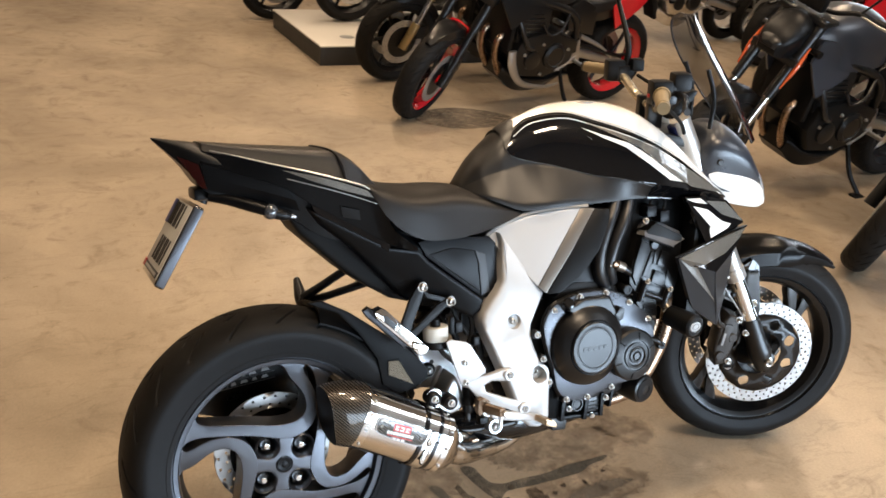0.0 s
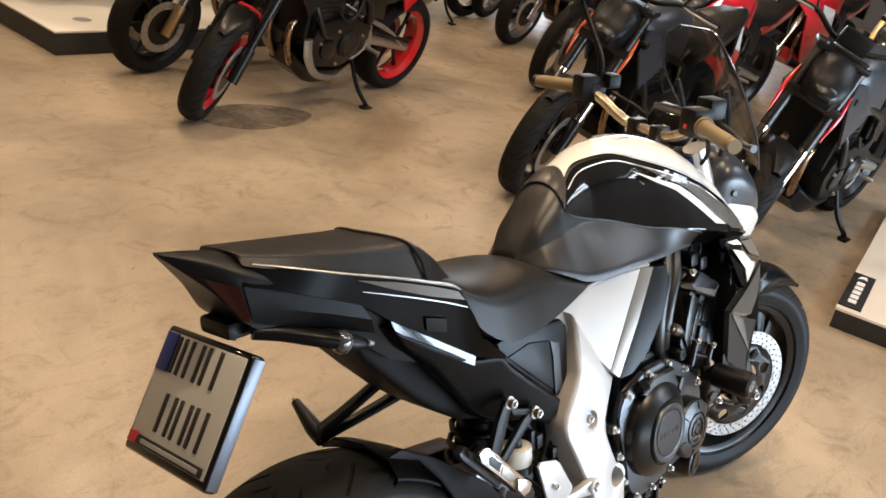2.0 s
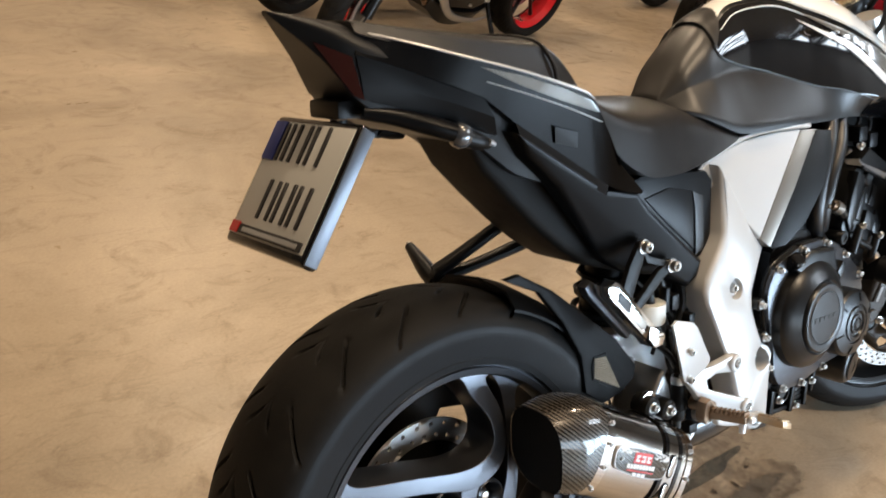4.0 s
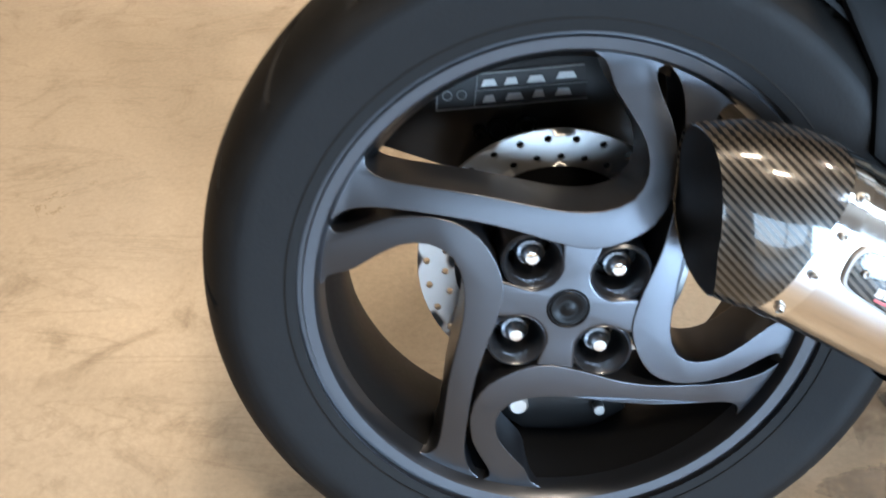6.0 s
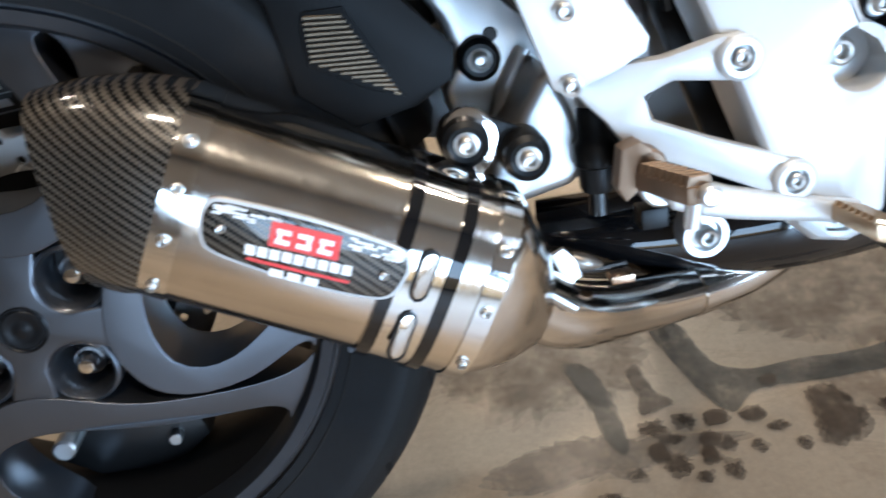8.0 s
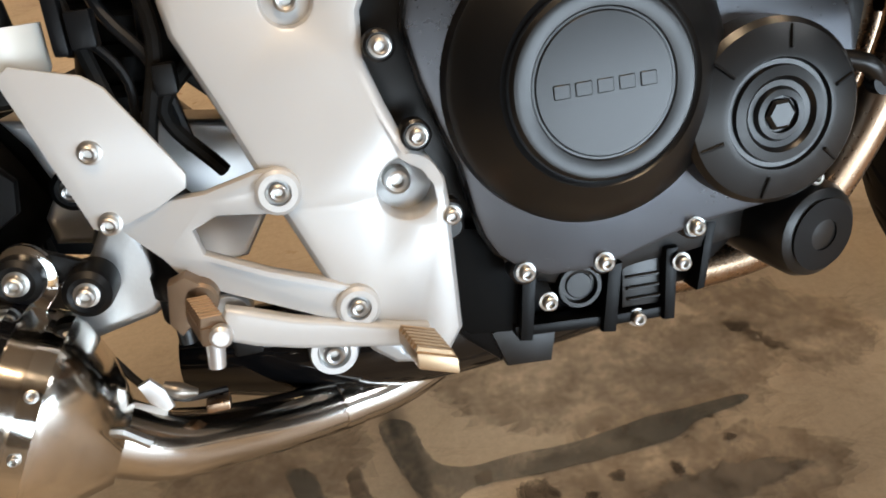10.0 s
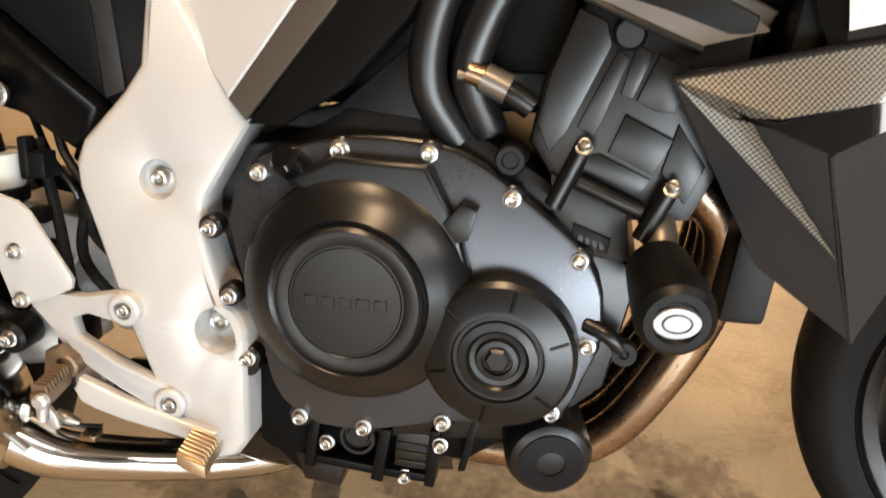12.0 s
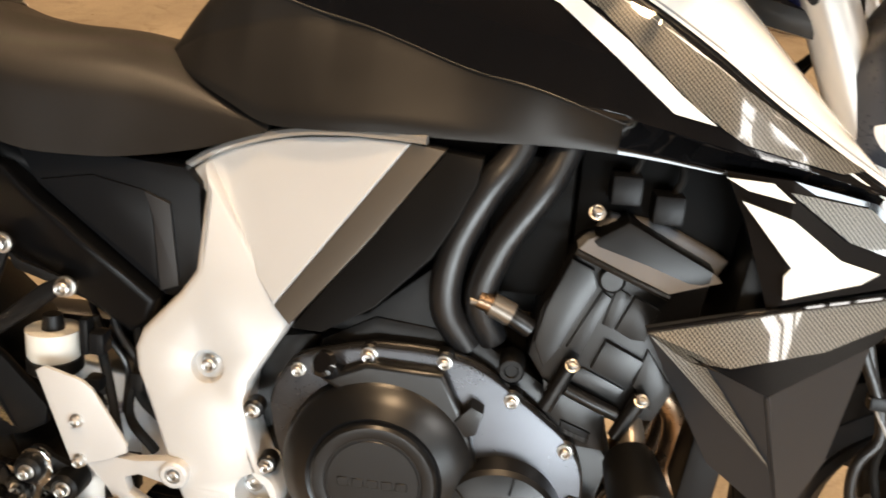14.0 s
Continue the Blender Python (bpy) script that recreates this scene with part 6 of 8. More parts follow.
part("pipe_bracket", prism([(0.383, 0.318), (0.392, 0.322), (0.400, 0.312), (0.404, 0.298), (0.396, 0.294), (0.388, 0.304)], -0.125, -0.120, 0.001), POLISHED, pipe)
part("bracket_bulb", tube([(0.398, -0.118, 0.312), (0.408, -0.118, 0.306), (0.420, -0.116, 0.301)], [0.004, 0.0065, 0.003], 14), STRIP, pipe)
part("heat_tab", block((0.425, -0.128, 0.288), (0.442, -0.112, 0.295), 0.0015), HEADER, pipe)
for pts in ([(0.427, -0.112, 0.42), (0.41, -0.10, 0.50), (0.39, -0.09, 0.58)], [(0.43, -0.09, 0.62), (0.445, -0.10, 0.55), (0.425, -0.09, 0.47), (0.45, -0.08, 0.42)], [(0.46, -0.085, 0.60), (0.47, -0.09, 0.54), (0.44, -0.095, 0.50), (0.47, -0.08, 0.45)]):
    part("brake_hose", tube(pts, 0.0055, 8), RUBBER, bike)
res = part("brake_fluid_reservoir", lathe([(0, -0.02), (0.026, -0.02), (0.028, -0.016), (0.028, 0.012), (0, 0.012)], (0, 0, 0), 28), RESERVOIR, bike, "milky brake fluid reservoir with a black cap")
res.matrix_basis = pose(0.352, -0.105, 0.556, 90, 0, 0)
part("reservoir_cap", lathe([(0, -0.036), (0.026, -0.036), (0.029, -0.033), (0.029, -0.02), (0, -0.02)], (0, 0, 0), 28), MATTE_PLASTIC, res)
part("reservoir_neck", lathe([(0, 0.012), (0.012, 0.012), (0.010, 0.028), (0, 0.028)], (0, 0, 0), 20), MATTE_PLASTIC, res)
part("connector", block((0.385, -0.115, 0.545), (0.395, -0.10, 0.585), 0.003), DARK_GREY, bike)
for k, (pts, r, mt) in enumerate((
        ([(0.355, -0.100, 0.530), (0.372, -0.105, 0.500), (0.405, -0.108, 0.470), (0.428, -0.110, 0.435)], 0.0055, HOSE),
        ([(0.400, -0.075, 0.640), (0.412, -0.088, 0.575), (0.440, -0.092, 0.530), (0.452, -0.085, 0.470)], 0.0045, HOSE),
        ([(0.365, -0.060, 0.600), (0.395, -0.080, 0.560), (0.420, -0.080, 0.520), (0.410, -0.070, 0.460)], 0.0035, HOSE),
        ([(0.455, -0.070, 0.575), (0.462, -0.090, 0.540), (0.478, -0.092, 0.510), (0.490, -0.080, 0.470)], 0.0040, HOSE),
        ([(0.365, -0.095, 0.330), (0.385, -0.112, 0.312), (0.410, -0.118, 0.300), (0.440, -0.110, 0.296)], 0.0030, HOSE))):
    part("wiring_loom" if k else "brake_hose", tube(pts, r, 8), mt, bike)
for bx, bz, sx, sz, mt in ((0.432, 0.408, 0.011, 0.020, MATTE_PLASTIC), (0.405, 0.560, 0.008, 0.012, DARK_GREY), (0.448, 0.522, 0.007, 0.010, MATTE_PLASTIC), (0.398, 0.512, 0.009, 0.007, DARK_GREY), (0.462, 0.330, 0.010, 0.008, MATTE_PLASTIC)):
    part("plug_housing", block((bx - sx, -0.118, bz - sz), (bx + sx, -0.098, bz + sz), 0.002), mt, bike)
lug_b = part("collector_lug", lathe([(0, -0.058), (0.012, -0.058), (0.0135, -0.064), (0.0185, -0.064), (0.0200, -0.060), (0.0200, -0.030), (0, -0.030)], (0.521, 0, 0.286), 28), POLISHED, bike, "cast lug over the exhaust collector")
bolts(lug_b, [(0.521, -0.060, 0.286)], 1.35)
part("inner_guard", prism([(0.470, 0.500), (0.500, 0.420), (0.530, 0.340), (0.600, 0.340), (0.600, 0.640), (0.440, 0.660), (0.430, 0.540)], -0.072, -0.058, 0.004), MATTE_PLASTIC, bike)
part("shock_absorber", tube([(0.43, 0.035, 0.66), (0.40, 0.035, 0.53), (0.385, 0.035, 0.43)], 0.035, 18), MATTE_PLASTIC, bike)
coil = [(0.43 - 0.0008 * k * 1.0 + 0.042 * math.cos(k * 0.6), 0.035 + 0.042 * math.sin(k * 0.6), 0.65 - 0.0028 * k) for k in range(70)]
part("shock_spring", tube(coil, 0.006, 7, 1), MATTE_PLASTIC, bike)
brkt = part("pillion_peg_bracket", prism([(0.306, 0.672), (0.318, 0.674), (0.326, 0.664), (0.318, 0.650), (0.292, 0.590), (0.282, 0.560), (0.262, 0.552), (0.262, 0.585), (0.285, 0.640)], -0.117, -0.127, 0.003), MATTE_PLASTIC, bike, "black pillion footrest bracket")
part("bracket_arm", prism([(0.378, 0.635), (0.390, 0.630), (0.388, 0.616), (0.370, 0.612), (0.300, 0.560), (0.282, 0.553), (0.280, 0.566), (0.30, 0.580), (0.350, 0.622)], -0.117, -0.127, 0.003), MATTE_PLASTIC, brkt)
part("bracket_bridge", prism([(0.314, 0.662), (0.330, 0.648), (0.378, 0.632), (0.376, 0.622), (0.326, 0.638)], -0.119, -0.125, 0.001), MATTE_PLASTIC, brkt)
bolts(brkt, [(0.315, -0.129, 0.665), (0.381, -0.129, 0.625)], 1.3)
ppeg = part("pillion_peg", prism([(0.186, 0.638), (0.202, 0.644), (0.212, 0.638), (0.296, 0.552), (0.292, 0.540), (0.276, 0.537), (0.190, 0.622)], -0.148, -0.175, 0.005, 2), CHROME, bike, "folded chrome pillion footpeg")
part("peg_slot", prism([(0.205, 0.626), (0.212, 0.627), (0.234, 0.604), (0.228, 0.593), (0.206, 0.614)], -0.170, -0.1765, 0.001), PLATE_INK, ppeg)
part("peg_pocket", prism([(0.238, 0.599), (0.266, 0.571), (0.263, 0.563), (0.255, 0.564), (0.232, 0.588)], -0.170, -0.1762, 0.001), STRIP, ppeg)
part("peg_end", prism([(0.268, 0.566), (0.292, 0.556), (0.302, 0.545), (0.296, 0.533), (0.280, 0.531), (0.266, 0.548)], -0.150, -0.181, 0.003), CHROME, ppeg)
part("peg_arm", prism([(0.172, 0.634), (0.184, 0.642), (0.194, 0.636), (0.272, 0.552), (0.262, 0.540), (0.180, 0.620)], -0.128, -0.146, 0.005), RIM_PAINT, ppeg, "dark grey arm behind the peg")

# ---- far side of the engine and the side stand ----
part("left_engine_cover", lathe([(0.085, 0.148), (0.085, 0.165), (0.07, 0.180), (0, 0.182)], (0.74, 0, 0.47), 48), SATIN_BLACK, case)
part("sprocket_cover", prism([(0.58, 0.40), (0.60, 0.52), (0.66, 0.56), (0.68, 0.44), (0.64, 0.38)], 0.148, 0.172, 0.006), SATIN_BLACK, case)
st = part("side_stand", tube([(0.62, 0.115, 0.305), (0.60, 0.19, 0.20), (0.575, 0.285, 0.099)], [0.014, 0.013, 0.011], 12), MATTE_PLASTIC, bike, "black steel side stand")
part("stand_foot", block((0.545, 0.265, 0.078), (0.605, 0.315, 0.094), 0.003, warp=lambda v: Vector((v.x, v.y, v.z + (v.y - 0.29) * math.tan(radians(LEAN))))), MATTE_PLASTIC, st)

# ---- front end: built straight, then turned about the steering axis ----
STEER = 22.0
AXIS_AT, AXIS = Vector((1.13, 0, 0.90)), Vector((-math.sin(radians(25)), 0, math.cos(radians(25))))
TURN = Matrix.Translation(AXIS_AT) @ Matrix.Rotation(radians(-STEER), 4, AXIS) @ Matrix.Translation(-AXIS_AT)
BAR_TURN = Matrix.Translation((-0.012, 0.080, 0.0)) @ TURN
TURN = Matrix.Translation((-0.012, 0.071, 0.0275)) @ TURN
FX = (1.445, 0.0, 0.30)


def fpart(name, bm, material, parent, label="", angle=38):
    return part(name, turned(bm, TURN), material, parent, label, angle)


def on_leg(z, y=0.0, ahead=0.0):
    """A point on the fork line at height z."""
    return (FX[0] - (z - FX[2]) * math.tan(radians(25)) + ahead, y, z)


frim = lathe([(0.2285, -0.052), (0.231, -0.049), (0.226, -0.046), (0.222, -0.050), (0.217, -0.048), (0.208, -0.042), (0.204, -0.028), (0.196, -0.015), (0.195, 0.015), (0.204, 0.028), (0.208, 0.042), (0.222, 0.050), (0.2285, 0.052), (0.231, 0.049), (0.215, 0.03), (0.206, 0), (0.215, -0.03)], FX, 96, closed=True)
front_wheel = fpart("front_wheel", frim, SATIN_BLACK, bike, "satin black cast front wheel")
ft = new("tyre", tyre_mesh(0.302, 0.061, 0.229, FX, 6, 14, 0.66))
ft.data.transform(TURN)
ft.parent = front_wheel
tagged(ft, "black front road tyre with rain grooves")
fs = None
for k in range(4):
    bm = prism(SPOKE, -0.018, 0.018, 0.005, 2)
    bmesh.ops.transform(bm, matrix=Matrix.Translation(FX) @ pose(0, 0, 0, 0, -90 * k + 20, 0) @ Matrix.Scale(0.985, 4), verts=bm.verts)
    fpart("spoke", bm, SATIN_BLACK, front_wheel)
fpart("front_hub", lathe([(0, -0.075), (0.03, -0.075), (0.04, -0.05), (0.062, -0.02), (0.062, 0.02), (0.04, 0.05), (0.03, 0.075), (0, 0.075)], FX, 40), SATIN_BLACK, front_wheel)
for sgn in (-1, 1):
    y = sgn * 0.072
    fpart("front_disc", holed_ring(0.121, 0.155, y - 0.0025, y + 0.0025, 3, 38, 0.0034, FX, 0.5), ALLOY, front_wheel, "drilled floating brake disc")
    fpart("disc_carrier", holed_ring(0.066, 0.119, y - 0.002 + sgn * 0.001, y + 0.002 + sgn * 0.001, 1, 8, 0.017, FX), SATIN_BLACK, front_wheel)
    y = sgn * 0.105
    leg = fpart("fork_leg", tube([on_leg(0.98, y), on_leg(0.80, y), on_leg(0.57, y), on_leg(0.555, y)], [0.026, 0.027, 0.027, 0.025], 24), SILVER, bike, "upside-down fork leg, silver upper tube")
    fpart("fork_seal_ring", tube([on_leg(0.575, y), on_leg(0.545, y)], 0.0295, 24), SILVER, leg)
    fpart("fork_slider", tube([on_leg(0.56, y), on_leg(0.41, y)], 0.0215, 20), CHROME, leg, "bright steel fork slider")
    fpart("fork_foot", tube([on_leg(0.425, y), on_leg(0.36, y, -0.004), on_leg(0.315, y, -0.006), on_leg(0.27, y, -0.012)], [0.0235, 0.028, 0.032, 0.020], 20), SATIN_BLACK, leg)
    fpart("axle_clamp", lathe([(0, sgn * 0.128), (0.010, sgn * 0.130), (0.013, sgn * 0.128), (0.024, sgn * 0.124), (0.026, sgn * 0.118), (0.026, sgn * 0.085), (0, sgn * 0.085)], FX, 26), SATIN_BLACK, leg)
    again("axle_bolt", bolt_mesh, leg, TURN @ Matrix.Translation((FX[0], sgn * 0.131, FX[2])) @ pose(0, 0, 0, 0, 0, 0 if sgn < 0 else 180) @ Matrix.Scale(1.7, 4))
    # calliper behind the leg
    cal = fpart("front_caliper", prism([(1.290, 0.330), (1.300, 0.405), (1.325, 0.440), (1.352, 0.432), (1.356, 0.395), (1.345, 0.340), (1.325, 0.290), (1.300, 0.285)], sgn * 0.060, sgn * 0.118, 0.010, 3), CALIPER, bike, "worn grey radial brake caliper")
    fpart("caliper_bridge", prism([(1.300, 0.350), (1.315, 0.415), (1.335, 0.410), (1.325, 0.345)], sgn * 0.112, sgn * 0.124, 0.004), CALIPER, cal)
    for cx, cz in ((1.309, 0.318), (1.338, 0.372)):
        fpart("piston_cap", lathe([(0, sgn * 0.1245), (0.011, sgn * 0.1245), (0.0135, sgn * 0.122), (0.0135, sgn * 0.112), (0, sgn * 0.112)], (cx, 0, cz), 24), CALIPER, cal)
    fpart("bleed_nipple", tube([(1.300, sgn * 0.112, 0.405), (1.292, sgn * 0.116, 0.424)], [0.006, 0.004], 10), STRIP, cal)
    fpart("caliper_mark", prism([(1.306, 0.352), (1.312, 0.388), (1.318, 0.387), (1.312, 0.351)], sgn * 0.1235, sgn * 0.1250, 0), GREY_INK, cal)
    for x, z in ((1.352, 0.425), (1.335, 0.300), (1.375, 0.385)):
        again("caliper_bolt", bolt_mesh, cal, TURN @ Matrix.Translation((x, sgn * 0.120, z)) @ pose(0, 0, 0, 0, 0, 0 if sgn < 0 else 180) @ Matrix.Scale(1.1, 4))
    fpart("caliper_lug", tube([(1.352, sgn * 0.10, 0.425), (1.40, sgn * 0.105, 0.395)], 0.012, 12), SATIN_BLACK, cal)
    fpart("brake_line", tube([(1.305, sgn * 0.10, 0.405), (1.29, sgn * 0.11, 0.47), (1.30, sgn * 0.115, 0.56), (1.26, sgn * 0.09, 0.68), (1.20, sgn * 0.05, 0.85)], 0.005, 8), RUBBER, bike)
    fpart("fender_stay", prism([(1.345, 0.560), (1.385, 0.590), (1.405, 0.570), (1.425, 0.440), (1.420, 0.380), (1.395, 0.370), (1.385, 0.430)], sgn * 0.076, sgn * 0.084, 0.003), GLOSS_BLACK, bike)
    again("stay_bolt", bolt_mesh, bike, TURN @ Matrix.Translation((1.402, sgn * 0.086, 0.46)) @ pose(0, 0, 0, 0, 0, 0 if sgn < 0 else 180) @ Matrix.Scale(1.2, 4))

# lines beside the front wheel
for pts, r in (([(1.165, -0.050, 0.700), (1.189, -0.052, 0.624), (1.215, -0.055, 0.567), (1.225, -0.055, 0.525), (1.208, -0.055, 0.492), (1.212, -0.052, 0.447), (1.240, -0.045, 0.425)], 0.0062), ([(1.172, -0.046, 0.705), (1.198, -0.050, 0.619), (1.214, -0.052, 0.573), (1.236, -0.050, 0.540)], 0.0055)):
    part("brake_line", tube(pts, r, 10), HOSE, bike)
part("line_clamp", block((1.205, -0.062, 0.558), (1.232, -0.046, 0.574), 0.003), MATTE_PLASTIC, bike)
part("clamp_clip", block((1.226, -0.064, 0.561), (1.238, -0.058, 0.570), 0.0015), STRIP, bike)
part("sensor_cable", tube([(1.206, -0.058, 0.572), (1.229, -0.060, 0.532), (1.265, -0.060, 0.485), (1.302, -0.056, 0.437)], 0.0022, 8), ALLOY, bike)
part("cable_clip", block((1.252, -0.062, 0.508), (1.266, -0.050, 0.520), 0.003), MATTE_PLASTIC, bike)

# front fender
rings = []
for i in range(29):
    a = radians(148 - 100 * i / 28)
    taper = min(1, (28 - i) / 9 + 0.12)
    half = 0.074 * (0.35 + 0.65 * min(1, (28 - i) / 10)) if i > 18 else 0.074
    drop = 0.060 * taper
    base = [(-half, -drop), (-half * 0.97, -drop * 0.4), (-half * 0.75, -0.006), (0, 0.004), (half * 0.75, -0.006), (half * 0.97, -drop * 0.4), (half, -drop)]
    pts = [(y, 0.325 + d) for y, d in base] + [(y * 0.96, 0.321 + d) for y, d in base[::-1]]
    rings.append([Vector((FX[0] + r * math.cos(a), y, FX[2] + r * math.sin(a))) for y, r in pts])
fpart("front_fender", skin(rings), TAIL_GLOSS, bike, "gloss black front fender")

# clamps, bars, controls
TURN = BAR_TURN
fpart("lower_clamp", prism([(1.150, 0.770), (1.235, 0.745), (1.245, 0.775), (1.165, 0.805)], -0.135, 0.135, 0.010), SATIN_BLACK, bike)
fpart("top_clamp", prism([(1.060, 0.955), (1.165, 0.935), (1.170, 0.960), (1.065, 0.982)], -0.130, 0.130, 0.008), SATIN_BLACK, bike)
for sgn in (-1, 1):
    fpart("fork_cap", tube([on_leg(0.97, sgn * 0.105), on_leg(0.995, sgn * 0.105)], 0.021, 18), BLUE_DARK, bike)
BAR = [(1.085, 0.0, 1.025), (1.085, 0.06, 1.025), (1.078, 0.11, 1.040), (1.060, 0.18, 1.075), (1.030, 0.24, 1.085), (1.003, 0.336, 1.080)]
bar = fpart("handlebar", tube([(x, -y, z) for x, y, z in BAR[::-1]] + BAR[1:], 0.0125, 16), CHAMPAGNE, bike, "champagne handlebar with tan grips")
for sgn in (-1, 1):
    fpart("bar_clamp", block((1.065, sgn * 0.04 - 0.014, 0.965), (1.105, sgn * 0.04 + 0.014, 1.045), 0.005), SATIN_BLACK, bar)
    gp = [(1.034, sgn * 0.232, 1.086), (1.024, sgn * 0.26, 1.085), (1.004, sgn * 0.332, 1.080), (1.002, sgn * 0.342, 1.0798)]
    grip = fpart("grip", tube(gp, [0.0170, 0.0158, 0.0162, 0.0150], 20), TAN, bar, "tan rubber grip")
    fpart("grip_flange", tube([(1.038, sgn * 0.222, 1.0865), (1.034, sgn * 0.232, 1.086)], 0.021, 20), TAN, grip)
    fpart("bar_end", tube([(1.002, sgn * 0.342, 1.080), (0.997, sgn * 0.357, 1.0795)], 0.0145, 16), TAN if sgn < 0 else SATIN_BLACK, bar)
    fpart("switch_box", block((1.015, sgn * 0.197 - 0.024, 1.060), (1.068, sgn * 0.197 + 0.024, 1.120), 0.010), MATTE_PLASTIC, bar)
    if sgn < 0:
        fpart("switch_button", block((1.011, sgn * 0.197 - 0.0045, 1.078), (1.017, sgn * 0.197 + 0.0045, 1.087), 0.002), RED_INK, bar)
    fpart("master_clamp", block((1.045, sgn * 0.185 - 0.014, 1.060), (1.085, sgn * 0.185 + 0.014, 1.105), 0.005), SATIN_BLACK, bar)
    fpart("lever", tube([(1.09, sgn * 0.19, 1.085), (1.085, sgn * 0.25, 1.080), (1.060, sgn * 0.32, 1.070), (1.055, sgn * 0.35, 1.070)], [0.009, 0.007, 0.006, 0.008], 10), SATIN_BLACK, bar)
    if sgn < 0:
        continue
    mir = fpart("mirror", tube([(1.07, sgn * 0.185, 1.10), (1.075, sgn * 0.195, 1.16), (1.060, sgn * 0.25, 1.255), (1.055, sgn * 0.27, 1.285)], [0.010, 0.0085, 0.0065, 0.0055], 12), MATTE_PLASTIC, bike, "black mirror on a bent stem")
    fpart("mirror_head", turned(lathe([(0, -0.012), (0.050, -0.012), (0.058, -0.006), (0.050, 0.012), (0, 0.020)], (0, 0, 0), 30), Matrix.Translation((1.055, sgn * 0.30, 1.325)) @ pose(0, 0, 0, 8, 0, 90) @ Matrix.Diagonal((1.4, 1, 0.8, 1)) @ Matrix.Rotation(radians(180), 4, "Z")), MATTE_PLASTIC, mir)
fpart("front_reservoir", block((1.075, -0.200, 1.090), (1.120, -0.150, 1.135), 0.010), MATTE_PLASTIC, bike, "dark front brake reservoir")
fpart("clutch_reservoir", block((1.080, 0.155, 1.090), (1.115, 0.195, 1.125), 0.008), MATTE_PLASTIC, bike)
for pts in ([(1.10, -0.17, 1.08), (1.14, -0.12, 1.06), (1.17, -0.05, 0.98), (1.18, -0.02, 0.88)], [(1.06, 0.22, 1.06), (1.12, 0.15, 1.02), (1.16, 0.08, 0.94), (1.12, 0.06, 0.86)], [(1.05, -0.23, 1.06), (1.12, -0.16, 1.00), (1.15, -0.08, 0.93), (1.08, -0.06, 0.86)], [(1.10, 0.17, 1.08), (1.15, 0.10, 1.04), (1.18, 0.04, 0.96)]):
    fpart("control_cable", tube(pts, 0.0048, 8), RUBBER, bike)
dash = fpart("instrument_panel", block((1.125, -0.075, 1.000), (1.160, 0.075, 1.075), 0.012, warp=lambda v: Vector((v.x + (v.z - 1.03) * 0.7, v.y, v.z))), MATTE_PLASTIC, bike, "black instrument panel")
fpart("dash_screen", block((1.121, -0.060, 1.008), (1.127, 0.060, 1.062), 0.002, warp=lambda v: Vector((v.x + (v.z - 1.03) * 0.7, v.y, v.z))), GLOSS_BLACK, dash)
fpart("steering_stem_nut", tube([(1.095, 0, 0.97), (1.088, 0, 0.988)], 0.018, 18), ZINC, bike)

# headlight and screen
COWL = Matrix.Translation((0.004, -0.047, -0.003)) @ TURN


def cpart(name, bm, material, parent, label="", angle=38):
    return part(name, turned(bm, COWL), material, parent, label, angle)


head = cpart("headlight_cowl", shell([(1.155, 0.935, 0.850, 0.085, 0.080), (1.190, 0.985, 0.835, 0.105, 0.095), (1.240, 0.985, 0.820, 0.105, 0.090), (1.300, 0.940, 0.808, 0.090, 0.075), (1.345, 0.870, 0.795, 0.062, 0.055), (1.365, 0.815, 0.785, 0.035, 0.035)], 13, 5, 2.4), COWL_GREY, bike, "satin blue-grey headlight cowl over a white chin")
cpart("white_chin", shell([(1.165, 0.885, 0.840, 0.084, 0.084), (1.200, 0.902, 0.812, 0.103, 0.088), (1.250, 0.896, 0.788, 0.101, 0.078), (1.310, 0.874, 0.772, 0.088, 0.062), (1.355, 0.838, 0.764, 0.062, 0.046), (1.380, 0.800, 0.770, 0.032, 0.032)], 13, 5, 2.4), WHITE, head, "pearl white cowl chin")
cpart("headlight_lens", shell([(1.325, 0.900, 0.815, 0.060, 0.055), (1.355, 0.860, 0.808, 0.050, 0.045), (1.376, 0.818, 0.802, 0.030, 0.030)], 11, 4, 2.2), LED_WHITE, head)
for sgn in (-1, 1):
    cpart("cowl_bolt", drum((1.215, 0, 0.90), 0.008, sgn * 0.100, sgn * 0.108, 18), SATIN_BLACK, head)
    cpart("screen_stay", tube([(1.19, sgn * 0.07, 0.98), (1.19, sgn * 0.075, 1.06), (1.165, sgn * 0.08, 1.13)], 0.006, 8), MATTE_PLASTIC, bike)
rings = []
for x, z, w, bow in ((1.335, 0.945, 0.085, 0.035), (1.290, 1.025, 0.115, 0.045), (1.235, 1.110, 0.128, 0.050), (1.188, 1.178, 0.118, 0.045), (1.156, 1.232, 0.090, 0.035), (1.140, 1.256, 0.050, 0.015)):
    line = [(x - bow * (k / 8) ** 2, w * k / 8, z) for k in range(-8, 9)]
    rings.append([Vector(p) for p in line] + [Vector((p[0] - 0.004, p[1], p[2])) for p in line[::-1]])
scr = cpart("windscreen", skin([[Vector(q) for q in r] for r in zip(*[spline([ring[k] for ring in rings], 4) for k in range(len(rings[0]))])]), SMOKE, bike, "smoked clear fly screen")
scr.visible_shadow = False
